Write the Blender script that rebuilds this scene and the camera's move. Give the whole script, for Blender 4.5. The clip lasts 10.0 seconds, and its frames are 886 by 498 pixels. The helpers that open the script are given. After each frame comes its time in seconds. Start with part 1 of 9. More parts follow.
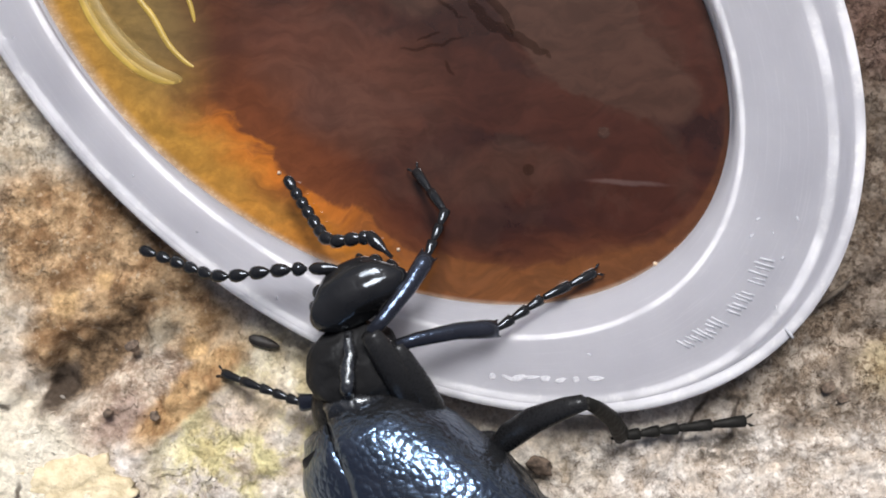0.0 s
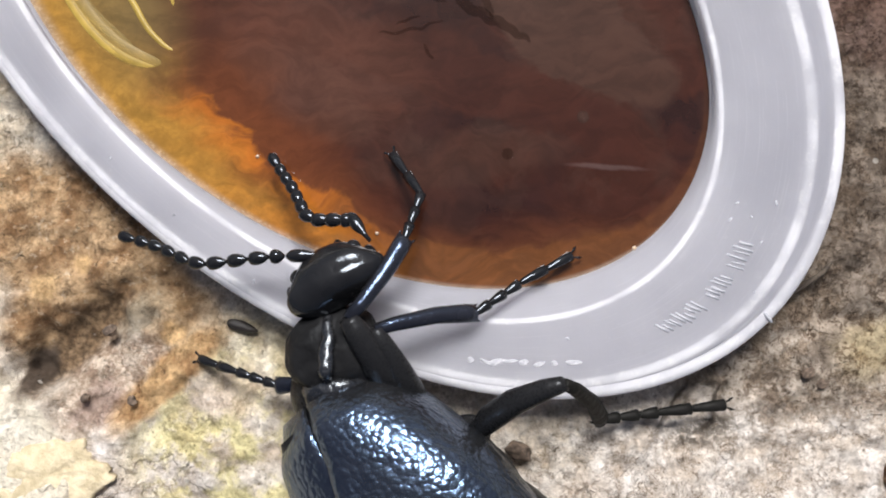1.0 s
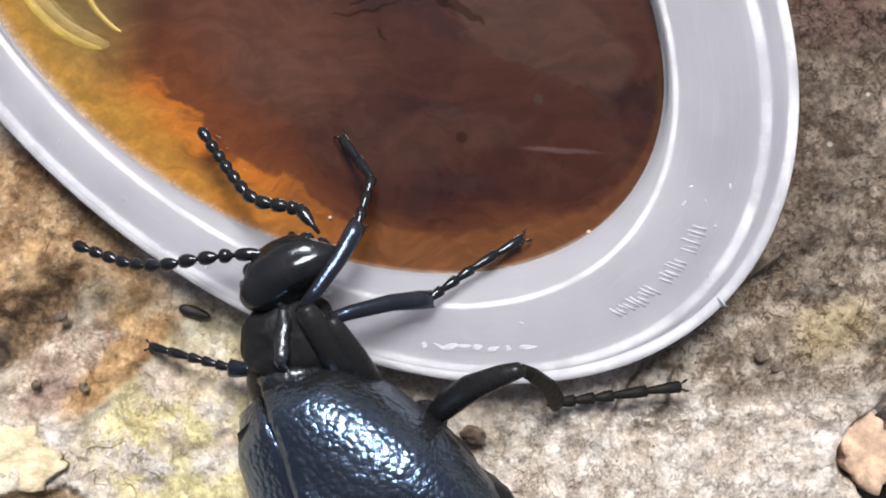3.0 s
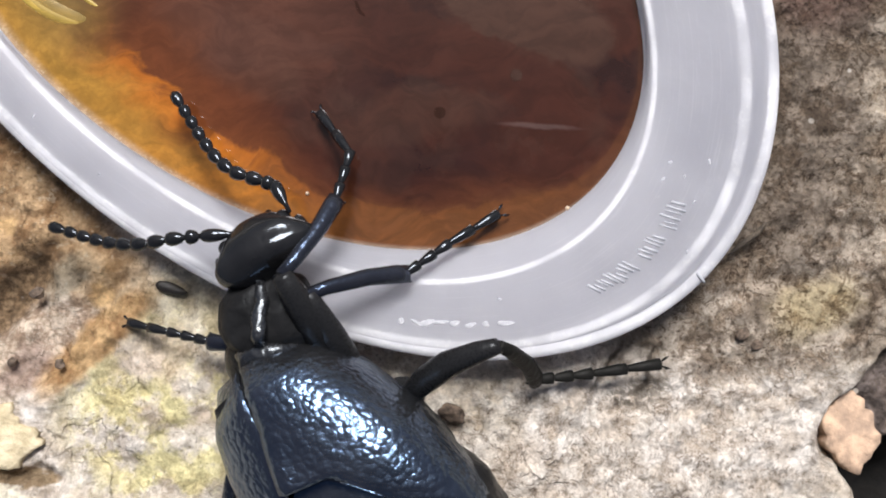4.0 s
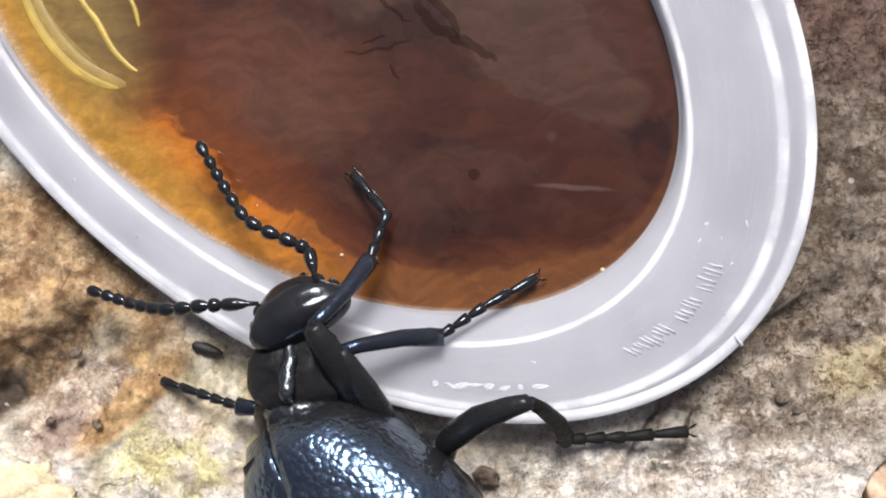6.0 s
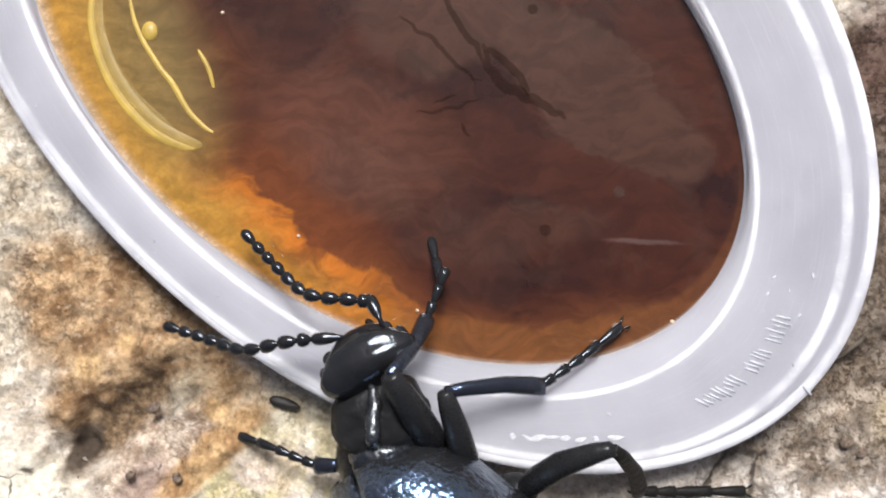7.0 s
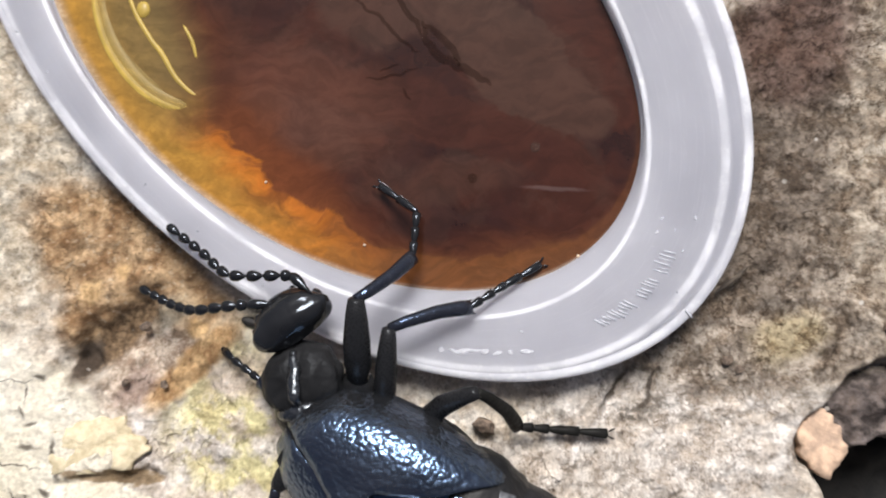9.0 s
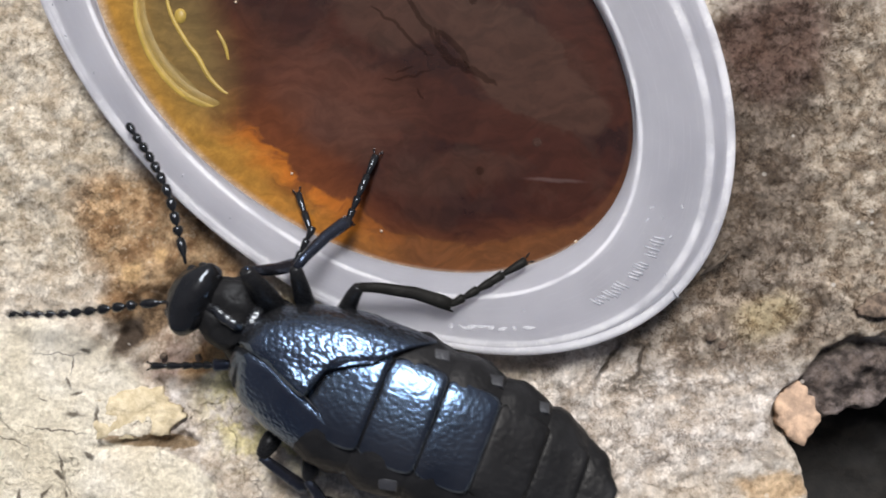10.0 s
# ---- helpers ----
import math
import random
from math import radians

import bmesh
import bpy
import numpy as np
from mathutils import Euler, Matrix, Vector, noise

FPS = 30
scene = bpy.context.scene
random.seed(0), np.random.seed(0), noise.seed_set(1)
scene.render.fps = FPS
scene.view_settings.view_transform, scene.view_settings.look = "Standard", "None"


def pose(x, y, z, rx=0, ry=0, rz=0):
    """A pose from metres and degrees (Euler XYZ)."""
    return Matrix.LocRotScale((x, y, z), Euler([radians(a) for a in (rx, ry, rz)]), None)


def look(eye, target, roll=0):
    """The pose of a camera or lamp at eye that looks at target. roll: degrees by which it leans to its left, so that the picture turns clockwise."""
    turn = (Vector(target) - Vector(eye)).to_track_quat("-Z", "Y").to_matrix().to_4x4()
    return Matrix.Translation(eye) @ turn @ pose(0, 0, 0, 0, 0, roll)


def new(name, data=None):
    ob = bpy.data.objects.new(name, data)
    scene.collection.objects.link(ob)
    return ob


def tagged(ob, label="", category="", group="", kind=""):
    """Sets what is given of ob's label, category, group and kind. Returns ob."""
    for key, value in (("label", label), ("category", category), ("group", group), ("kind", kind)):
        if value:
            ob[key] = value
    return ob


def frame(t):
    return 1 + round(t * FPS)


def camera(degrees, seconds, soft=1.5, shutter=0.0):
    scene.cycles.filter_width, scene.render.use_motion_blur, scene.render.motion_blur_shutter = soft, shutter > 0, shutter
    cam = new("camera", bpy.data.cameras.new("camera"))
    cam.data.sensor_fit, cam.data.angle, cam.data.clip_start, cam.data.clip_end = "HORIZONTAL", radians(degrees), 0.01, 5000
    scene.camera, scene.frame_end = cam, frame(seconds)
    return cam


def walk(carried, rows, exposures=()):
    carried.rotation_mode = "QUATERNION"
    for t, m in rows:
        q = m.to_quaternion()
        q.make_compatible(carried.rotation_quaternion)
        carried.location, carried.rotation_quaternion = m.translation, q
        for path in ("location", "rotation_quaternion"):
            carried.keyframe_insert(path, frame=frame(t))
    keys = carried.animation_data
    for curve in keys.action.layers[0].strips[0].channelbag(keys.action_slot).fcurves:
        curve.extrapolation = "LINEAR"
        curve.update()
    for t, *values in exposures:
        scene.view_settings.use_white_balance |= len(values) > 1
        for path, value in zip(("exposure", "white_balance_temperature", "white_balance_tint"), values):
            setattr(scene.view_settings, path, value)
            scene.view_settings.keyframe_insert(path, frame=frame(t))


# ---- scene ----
SOFT = 1.85
EXPOSURES = [(0.0, 0.30), (2.5, 0.43), (5.0, 0.32), (6.5, 0.62), (8.0, 0.62), (8.6, 0.44), (9.0, 0.37), (9.5, 0.18), (10.0, 0.07)]
cam = camera(45, 10.0, soft=SOFT, shutter=0.25)
walk(cam, [
    (0, pose(0.00000, -0.00000, 0.07460, 2.01, 0.70, 0.00)),
    (0.5, pose(0.00057, -0.00122, 0.07442, 2.21, 0.71, 0.17)),
    (1, pose(0.00124, -0.00151, 0.07431, 2.36, 0.54, 0.11)),
    (1.5, pose(0.00175, -0.00149, 0.07420, 2.70, 0.30, -0.08)),
    (2, pose(0.00211, -0.00148, 0.07402, 1.97, -0.09, -0.05)),
    (2.5, pose(0.00289, -0.00127, 0.07389, 1.81, -0.18, -0.10)),
    (2.7, pose(0.00270, -0.00086, 0.07399, 1.56, -0.71, -0.06)),
    (3.8, pose(0.00401, -0.00254, 0.07335, 0.85, -0.55, -0.07)),
    (4, pose(0.00435, -0.00265, 0.07343, 1.18, -0.62, 0.01)),
    (4.5, pose(0.00388, -0.00248, 0.07356, 1.28, -0.27, -0.21)),
    (5, pose(0.00313, -0.00165, 0.07408, 2.97, 0.01, -0.14)),
    (5.2, pose(0.00343, -0.00113, 0.07412, 3.39, 0.35, -0.26)),
    (6.3, pose(0.00527, -0.00121, 0.07315, 3.20, 1.97, 0.20)),
    (6.5, pose(0.00241, 0.00094, 0.07436, 2.83, 1.61, -0.30)),
    (6.8, pose(-0.00158, 0.00456, 0.07578, 2.32, 0.29, -0.59)),
    (7, pose(-0.00090, 0.00277, 0.07541, 3.06, 0.98, -0.69)),
    (7.3, pose(0.00105, 0.00207, 0.07489, 2.18, 0.76, -0.58)),
    (7.5, pose(0.00144, 0.00181, 0.07479, 2.43, 1.42, -0.62)),
    (7.8, pose(0.00070, 0.00177, 0.07517, 2.65, 1.31, -0.66)),
    (8, pose(0.00094, 0.00230, 0.07480, 2.20, 1.69, -0.53)),
    (8.3, pose(-0.00046, 0.00374, 0.07551, 1.77, 1.83, -0.67)),
    (8.5, pose(0.00346, 0.00119, 0.07436, 1.49, 1.54, -0.33)),
    (8.6, pose(0.00495, 0.00007, 0.07392, 2.26, 2.61, -0.09)),
    (8.8, pose(0.00530, 0.00092, 0.07890, 0.97, 2.34, -0.30)),
    (9, pose(0.00599, -0.00157, 0.08895, 2.46, 2.32, -0.14)),
    (9.2, pose(0.00503, -0.00296, 0.09664, 2.83, 1.85, -0.56)),
    (9.4, pose(0.00449, -0.00134, 0.09844, 2.58, 3.46, 0.02)),
    (9.5, pose(0.00396, -0.00220, 0.09830, 2.87, 2.92, 0.05)),
    (9.7, pose(0.00499, -0.00191, 0.09796, 3.05, 4.13, -0.05)),
    (9.8, pose(0.00573, -0.00231, 0.09737, 2.36, 3.13, -0.02)),
    (10, pose(0.00577, -0.00253, 0.09762, 2.06, 2.50, 0.03)),
], exposures=EXPOSURES)

# ---- light ----
SUN_FROM = Vector((0.04, 0.66, 1.0)).normalized()   # towards the sun
world = bpy.data.worlds.new("sky")
scene.world = world
world.use_nodes = True
wn = world.node_tree
sky = wn.nodes.new("ShaderNodeTexSky")
sky.sky_type = "NISHITA"
sky.sun_disc = False
sky.air_density = 0.8
sky.dust_density = 4.0
sky.sun_elevation = math.asin(SUN_FROM.z)
sky.sun_rotation = math.atan2(SUN_FROM.x, SUN_FROM.y)
wn.links.new(sky.outputs[0], wn.nodes["Background"].inputs[0])
wn.nodes["Background"].inputs[1].default_value = 0.055
sun = new("sun", bpy.data.lights.new("sun", "SUN"))
sun.data.energy = 4.9
sun.data.angle = radians(23)
sun.data.color = (1.0, 0.985, 0.985)
sun.matrix_world = look(SUN_FROM, (0, 0, 0))

MM = 0.001


# ---- node helpers ----
class Mat:
    """A node material with short calls for its nodes."""

    def __init__(self, name):
        self.m = bpy.data.materials.new(name)
        self.m.use_nodes = True
        self.t = self.m.node_tree
        self.b = self.t.nodes["Principled BSDF"]
        self.out = self.t.nodes["Material Output"]

    def node(self, kind, **values):
        n = self.t.nodes.new(kind)
        for key, v in values.items():
            n.inputs[key].default_value = v
        return n

    def link(self, a, b):
        self.t.links.new(a, b)

    def coords(self):
        """Object coordinates in millimetres."""
        tc = self.t.nodes.new("ShaderNodeTexCoord")
        s = self.t.nodes.new("ShaderNodeVectorMath")
        s.operation = "SCALE"
        s.inputs["Scale"].default_value = 1000.0
        self.link(tc.outputs["Object"], s.inputs[0])
        return s.outputs[0]

    def noise(self, vec, scale, detail=4.0, rough=0.55, dist=0.0):
        n = self.node("ShaderNodeTexNoise", Scale=scale, Detail=detail, Roughness=rough, Distortion=dist)
        self.link(vec, n.inputs["Vector"])
        return n

    def voronoi(self, vec, scale, feature="F1"):
        n = self.t.nodes.new("ShaderNodeTexVoronoi")
        n.feature = feature
        n.inputs["Scale"].default_value = scale
        self.link(vec, n.inputs["Vector"])
        return n

    def range(self, value, a, b, c=0.0, d=1.0, smooth=True):
        n = self.t.nodes.new("ShaderNodeMapRange")
        n.interpolation_type = "SMOOTHSTEP" if smooth else "LINEAR"
        for i, v in enumerate((a, b, c, d)):
            n.inputs[i + 1].default_value = v
        self.link(value, n.inputs[0])
        return n.outputs[0]

    def math(self, op, a, b):
        n = self.t.nodes.new("ShaderNodeMath")
        n.operation = op
        n.use_clamp = op != "ADD" and op != "SUBTRACT"
        for i, v in enumerate((a, b)):
            if isinstance(v, (int, float)):
                n.inputs[i].default_value = v
            else:
                self.link(v, n.inputs[i])
        return n.outputs[0]

    def mix(self, fac, a, b, kind="MIX"):
        n = self.t.nodes.new("ShaderNodeMix")
        n.data_type = "RGBA"
        n.blend_type = kind
        for sock, v in ((n.inputs[0], fac), (n.inputs[6], a), (n.inputs[7], b)):
            if isinstance(v, (int, float)):
                sock.default_value = v
            elif isinstance(v, tuple):
                sock.default_value = (*v, 1.0)
            else:
                self.link(v, sock)
        return n.outputs[2]

    def warp(self, vec, scale, amount):
        n = self.noise(vec, scale, 3.0)
        c = self.t.nodes.new("ShaderNodeVectorMath")
        c.operation = "SUBTRACT"
        c.inputs[1].default_value = (0.5, 0.5, 0.5)
        self.link(n.outputs["Color"], c.inputs[0])
        s = self.t.nodes.new("ShaderNodeVectorMath")
        s.operation = "SCALE"
        s.inputs["Scale"].default_value = amount
        self.link(c.outputs[0], s.inputs[0])
        a = self.t.nodes.new("ShaderNodeVectorMath")
        a.operation = "ADD"
        self.link(vec, a.inputs[0])
        self.link(s.outputs[0], a.inputs[1])
        return a.outputs[0]

    def patch(self, vec, x, y, rx, ry, turn=0.0, soft=0.35):
        """1 within an elliptical patch in the plan, 0 outside."""
        m = self.t.nodes.new("ShaderNodeMapping")
        m.vector_type = "TEXTURE"
        m.inputs["Location"].default_value = (x, y, 0)
        m.inputs["Rotation"].default_value = (0, 0, radians(turn))
        m.inputs["Scale"].default_value = (rx, ry, 1e4)
        self.link(vec, m.inputs[0])
        l = self.t.nodes.new("ShaderNodeVectorMath")
        l.operation = "LENGTH"
        self.link(m.outputs[0], l.inputs[0])
        return self.range(l.outputs["Value"], 1 + soft, 1 - soft)

    def bump(self, height, strength, distance, normal=None):
        n = self.node("ShaderNodeBump", Strength=strength, Distance=distance * MM)
        self.link(height, n.inputs["Height"])
        if normal is not None:
            self.link(normal, n.inputs["Normal"])
        self.link(n.outputs[0], self.b.inputs["Normal"])
        return n.outputs[0]

    def set(self, **values):
        for key, v in values.items():
            name = key.replace("_", " ")
            if isinstance(v, tuple):
                v = (*v, 1.0)
            self.b.inputs[name].default_value = v
        return self


# ---- materials ----
def stone_material():
    a = Mat("weathered_stone")
    p = a.coords()
    w = a.warp(a.warp(p, 0.35, 2.4), 1.3, 0.8)
    near = a.warp(p, 0.8, 1.2)
    big = a.noise(p, 0.07, 5.0).outputs[0]
    mid = a.noise(p, 0.45, 6.0, 0.65).outputs[0]
    fine = a.noise(p, 2.2, 5.0, 0.7).outputs[0]
    grain = a.noise(p, 6.0, 3.0, 0.7).outputs[0]
    times, most = (lambda u, v: a.math("MULTIPLY", u, v)), (lambda u, v: a.math("MAXIMUM", u, v))
    # cream stone, slightly pink where it is bare
    col = a.mix(a.range(mid, 0.38, 0.62), (0.60, 0.52, 0.43), (0.76, 0.70, 0.62))
    col = a.mix(times(a.patch(w, -37, 12, 11, 16, 0), 0.75), col, a.mix(a.range(mid, 0.4, 0.6), (0.56, 0.48, 0.36), (0.77, 0.70, 0.575)))
    bare = a.patch(w, 16, -15, 20, 6.0, 8, 0.3)
    col = a.mix(times(bare, 0.8), col, a.mix(a.range(mid, 0.42, 0.54), (0.64, 0.57, 0.505), (0.81, 0.755, 0.705)))
    col = a.mix(a.patch(w, -20.5, -14.0, 4.6, 4.2, 20, 0.4), col, a.mix(a.range(mid, 0.4, 0.6), (0.66, 0.59, 0.52), (0.79, 0.74, 0.70)))
    col = a.mix(times(a.patch(w, 5.0, -10.8, 6.0, 3.6, -8, 0.3), 0.85), col, a.mix(a.range(mid, 0.42, 0.56), (0.72, 0.63, 0.51), (0.83, 0.77, 0.69)))
    col = a.mix(times(a.patch(w, -12.8, -5.6, 4.2, 3.2, 20, 0.35), 0.9), col, a.mix(a.range(mid, 0.42, 0.56), (0.74, 0.65, 0.46), (0.83, 0.76, 0.60)))
    # yellow-green lichen film
    green = times(a.patch(w, -14, -12.5, 6.5, 7, 20, 0.35), a.range(a.noise(p, 0.4, 5.0, 0.6).outputs[0], 0.40, 0.58))
    col = a.mix(green, col, (0.72, 0.65, 0.36))
    col = a.mix(times(a.patch(w, -14.5, -8.2, 3.2, 1.8, 10, 0.4), 0.7), col, (0.72, 0.60, 0.50))
    # smooth cream slab and the block below it
    slab = most(most(a.patch(w, -36.5, -14.5, 9.3, 9.4, 0, 0.10), a.patch(w, -30.3, -13.0, 6.3, 4.3, -51, 0.10)), a.patch(near, -25.2, -21.9, 6.2, 4.6, 0, 0.04))
    col = a.mix(slab, col, a.mix(a.range(big, 0.4, 0.6), (0.74, 0.675, 0.535), (0.84, 0.785, 0.67)))
    # grey-brown weathered side, darkest and reddest along the dish
    right = most(a.patch(w, 33, 8, 15, 17.5, -8, 0.16), times(a.patch(w, 27.0, -4.8, 9.4, 5.2, 8, 0.25), 0.9))
    brown = a.mix(a.range(mid, 0.43, 0.55), (0.17, 0.135, 0.105), (0.42, 0.355, 0.29))
    brown = a.mix(times(a.range(big, 0.45, 0.6), 0.6), brown, (0.34, 0.285, 0.23))
    brown = a.mix(a.patch(w, 41, 8, 6, 14, 0, 0.45), brown, a.mix(a.range(mid, 0.4, 0.6), (0.30, 0.245, 0.19), (0.56, 0.49, 0.40)))
    brown = a.mix(a.patch(w, 31, -5.2, 3.0, 1.8, 20, 0.5), brown, (0.46, 0.38, 0.24))
    brown = a.mix(times(a.patch(w, 29.4, 11, 5.0, 14, -8, 0.3), 0.8), brown, a.mix(a.range(mid, 0.38, 0.62), (0.075, 0.056, 0.043), (0.17, 0.132, 0.102)))
    brown = a.mix(times(a.patch(w, 31.5, 20.5, 5.0, 6.5, -10, 0.35), 0.8), brown, (0.105, 0.052, 0.040))
    col = a.mix(times(right, 0.95), col, brown)
    # iron-stained rust area
    rust = a.mix(a.range(mid, 0.35, 0.62), (0.27, 0.155, 0.076), (0.57, 0.395, 0.23))
    rust = a.mix(times(a.range(a.noise(p, 0.8, 5.0, 0.7).outputs[0], 0.56, 0.64), 0.6), rust, (0.17, 0.11, 0.065))
    rust = a.mix(times(a.range(a.noise(p, 1.5, 5.0, 0.7).outputs[0], 0.57, 0.63), 0.7), rust, (0.62, 0.50, 0.36))
    rustarea = most(a.patch(w, -24.8, 1.0, 9.8, 5.4, -38, 0.2), a.patch(near, -23.6, -2.8, 7.2, 4.0, 15, 0.2))
    col = a.mix(rustarea, col, rust)
    # pale grainy floor between the two rusty bands
    floor_grain = a.patch(near, -22.3, -7.0, 5.4, 2.5, 44, 0.25)
    col = a.mix(floor_grain, col, a.mix(a.range(a.noise(p, 0.9, 6.0, 0.75).outputs[0], 0.42, 0.58), (0.42, 0.315, 0.24), (0.75, 0.64, 0.53)))
    col = a.mix(times(a.patch(w, -20.8, -2.9, 2.2, 1.3, 40, 0.5), 0.7), col, (0.34, 0.30, 0.22))
    col = a.mix(times(a.patch(w, -23.4, -9.4, 2.0, 1.5, 40, 0.4), 0.8), col, (0.40, 0.30, 0.26))
    col = a.mix(a.patch(near, -18.6, -7.4, 5.6, 1.35, 43, 0.3), col, a.mix(a.range(mid, 0.35, 0.6), (0.38, 0.215, 0.10), (0.60, 0.40, 0.205)))
    col = a.mix(times(a.patch(w, -17.4, -3.0, 3.0, 1.4, 30, 0.4), 0.6), col, a.mix(a.range(mid, 0.35, 0.6), (0.36, 0.22, 0.10), (0.60, 0.42, 0.23)))
    # hollow coloured dark brown, darkest at its lower left end
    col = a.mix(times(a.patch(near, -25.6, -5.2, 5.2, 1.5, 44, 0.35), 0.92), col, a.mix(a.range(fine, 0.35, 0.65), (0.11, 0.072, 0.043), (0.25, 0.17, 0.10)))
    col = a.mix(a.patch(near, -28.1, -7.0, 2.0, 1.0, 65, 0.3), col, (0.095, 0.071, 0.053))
    for cx, cy, r in ((-27.3, -1.1, 1.0), (-18.3, -4.4, 0.8), (-24.6, 0.4, 0.6)):
        col = a.mix(a.patch(near, cx, cy, r, r, 0, 0.5), col, (0.64, 0.43, 0.22))
    # shade under the flake, painted as a brown strip
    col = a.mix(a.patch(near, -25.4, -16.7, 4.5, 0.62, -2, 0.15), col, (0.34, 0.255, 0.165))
    # rock in the broken corner, dark grey
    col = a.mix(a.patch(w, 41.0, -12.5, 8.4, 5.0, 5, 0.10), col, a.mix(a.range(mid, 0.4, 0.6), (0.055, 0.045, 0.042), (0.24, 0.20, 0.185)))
    col = a.mix(times(a.patch(w, 31.5, -20.4, 3.4, 1.2, 0, 0.3), 0.8), col, (0.60, 0.42, 0.24))
    # dark curled lichen specks, most of them on the weathered side
    calm = a.range(slab, 0.0, 1.0, 1.0, 0.05)
    amount = times(most(most(right, times(bare, 0.62)), most(times(a.patch(w, -37, 12, 11, 17, 0, 0.3), 0.6), 0.22)), calm)
    curl = a.noise(a.warp(p, 1.0, 1.4), 0.9, 8.0, 0.78, 0.9).outputs[0]
    col = a.mix(times(times(a.range(curl, 0.55, 0.566), amount), 0.9), col, a.mix(1.0, col, (0.38, 0.33, 0.29), "MULTIPLY"))
    col = a.mix(times(times(a.range(curl, 0.45, 0.43), amount), 0.5), col, a.mix(1.0, col, (1.45, 1.42, 1.38), "MULTIPLY"))
    worms = a.noise(a.warp(p, 1.6, 0.9), 1.7, 7.0, 0.72, 0.6).outputs[0]
    col = a.mix(times(times(a.range(worms, 0.565, 0.58), amount), 0.6), col, a.mix(1.0, col, (0.36, 0.31, 0.27), "MULTIPLY"))
    dots = a.noise(a.warp(p, 2.2, 0.5), 2.6, 5.0, 0.75).outputs[0]
    gather = a.range(a.noise(p, 0.22, 4.0, 0.6).outputs[0], 0.44, 0.60)
    col = a.mix(times(times(a.range(dots, 0.575, 0.60), most(times(amount, 0.6), times(gather, calm))), 0.6), col, a.mix(1.0, col, (0.34, 0.30, 0.25), "MULTIPLY"))
    # curling edges of peeled skins
    skin = a.noise(a.warp(p, 0.9, 1.1), 0.42, 5.0, 0.6, 1.0).outputs[0]
    edge = times(a.range(a.math("PINGPONG", skin, 0.036), 0.007, 0.003), a.range(a.noise(p, 0.5, 3.0, 0.6).outputs[0], 0.46, 0.54))
    edge = times(edge, most(right, most(times(bare, 0.9), times(calm, 0.3))))
    col = a.mix(times(edge, 0.85), col, a.mix(1.0, col, (0.36, 0.30, 0.25), "MULTIPLY"))
    # grey weathered blotches with crisp outlines
    blotch = a.noise(near, 0.5, 8.0, 0.72).outputs[0]
    flake = times(times(a.range(blotch, 0.525, 0.54), calm), a.range(right, 0.0, 1.0, 0.45, 0.8))
    col = a.mix(flake, col, a.mix(1.0, col, (0.66, 0.60, 0.54), "MULTIPLY"))
    # small blackish patch by the dish
    col = a.mix(times(times(a.patch(near, 18.9, -11.0, 2.6, 0.9, 12, 0.4), a.range(worms, 0.40, 0.52)), 0.7), col, (0.085, 0.075, 0.062))
    # short cracks
    cr = a.voronoi(a.warp(p, 0.5, 2.5), 0.19, "DISTANCE_TO_EDGE").outputs["Distance"]
    crack = times(a.range(cr, 0.014, 0.004), a.range(a.noise(p, 0.16, 2.0).outputs[0], 0.54, 0.62))
    col = a.mix(times(crack, 0.32), col, (0.20, 0.145, 0.10))
    for cx, cy, half, turn, wide in ((16.5, -9.4, 2.0, -31, 0.24), (19.5, -9.0, 1.5, -4, 0.22), (18.9, -10.6, 0.9, -50, 0.2), (19.1, -7.8, 0.5, 70, 0.2), (25.9, -7.2, 0.7, 40, 0.3),
                                     (-31.5, -8.45, 0.5, 80, 0.2), (-34.0, -8.7, 2.2, 88, 0.06), (-32.8, -9.6, 0.8, 0, 0.08), (-33.1, -11.2, 0.5, 10, 0.12), (-32.3, -12.2, 0.5, 85, 0.14), (-35.4, -12.7, 0.4, 80, 0.1), (-32.5, -14.2, 0.85, 86, 0.24), (-30.4, -14.4, 0.8, 0, 0.2), (-30.0, -16.4, 0.7, -10, 0.24),
                                     (-34.0, -15.7, 2.6, 82, 0.07), (-38.0, -16.6, 1.7, 70, 0.07), (-31.0, -18.1, 0.4, 60, 0.2), (-33.7, -18.6, 0.9, 12, 0.1), (-33.8, -19.8, 0.5, 50, 0.22), (-35.2, -21.6, 0.9, -40, 0.16), (-33.2, -21.7, 0.4, 20, 0.2), (-37.6, -21.7, 0.5, 0, 0.2)):
        col = a.mix(times(a.patch(near, cx, cy, wide, half, turn, 0.6), 0.85), col, (0.07, 0.052, 0.038))
    # thin peeled layers with sharp edges
    layer = a.range(a.noise(a.warp(p, 0.6, 1.6), 0.15, 7.0, 0.6).outputs[0], 0.502, 0.510)
    col = a.mix(times(layer, 0.35), col, a.mix(1.0, col, (0.86, 0.82, 0.76), "MULTIPLY"))
    # white quartz grains
    v = a.voronoi(p, 0.9)
    grains = times(a.range(v.outputs["Distance"], 0.22, 0.14), a.range(v.outputs["Color"], 0.85, 0.88))
    col = a.mix(times(grains, times(calm, 0.7)), col, (0.72, 0.68, 0.62))
    col = a.mix(1.0, col, a.mix(a.range(fine, 0.3, 0.7), (0.76, 0.74, 0.71), (1.17, 1.17, 1.17)), "MULTIPLY")
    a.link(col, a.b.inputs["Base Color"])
    a.set(Roughness=0.9, Specular_IOR_Level=0.25)
    n = a.bump(mid, 0.7, 0.9)
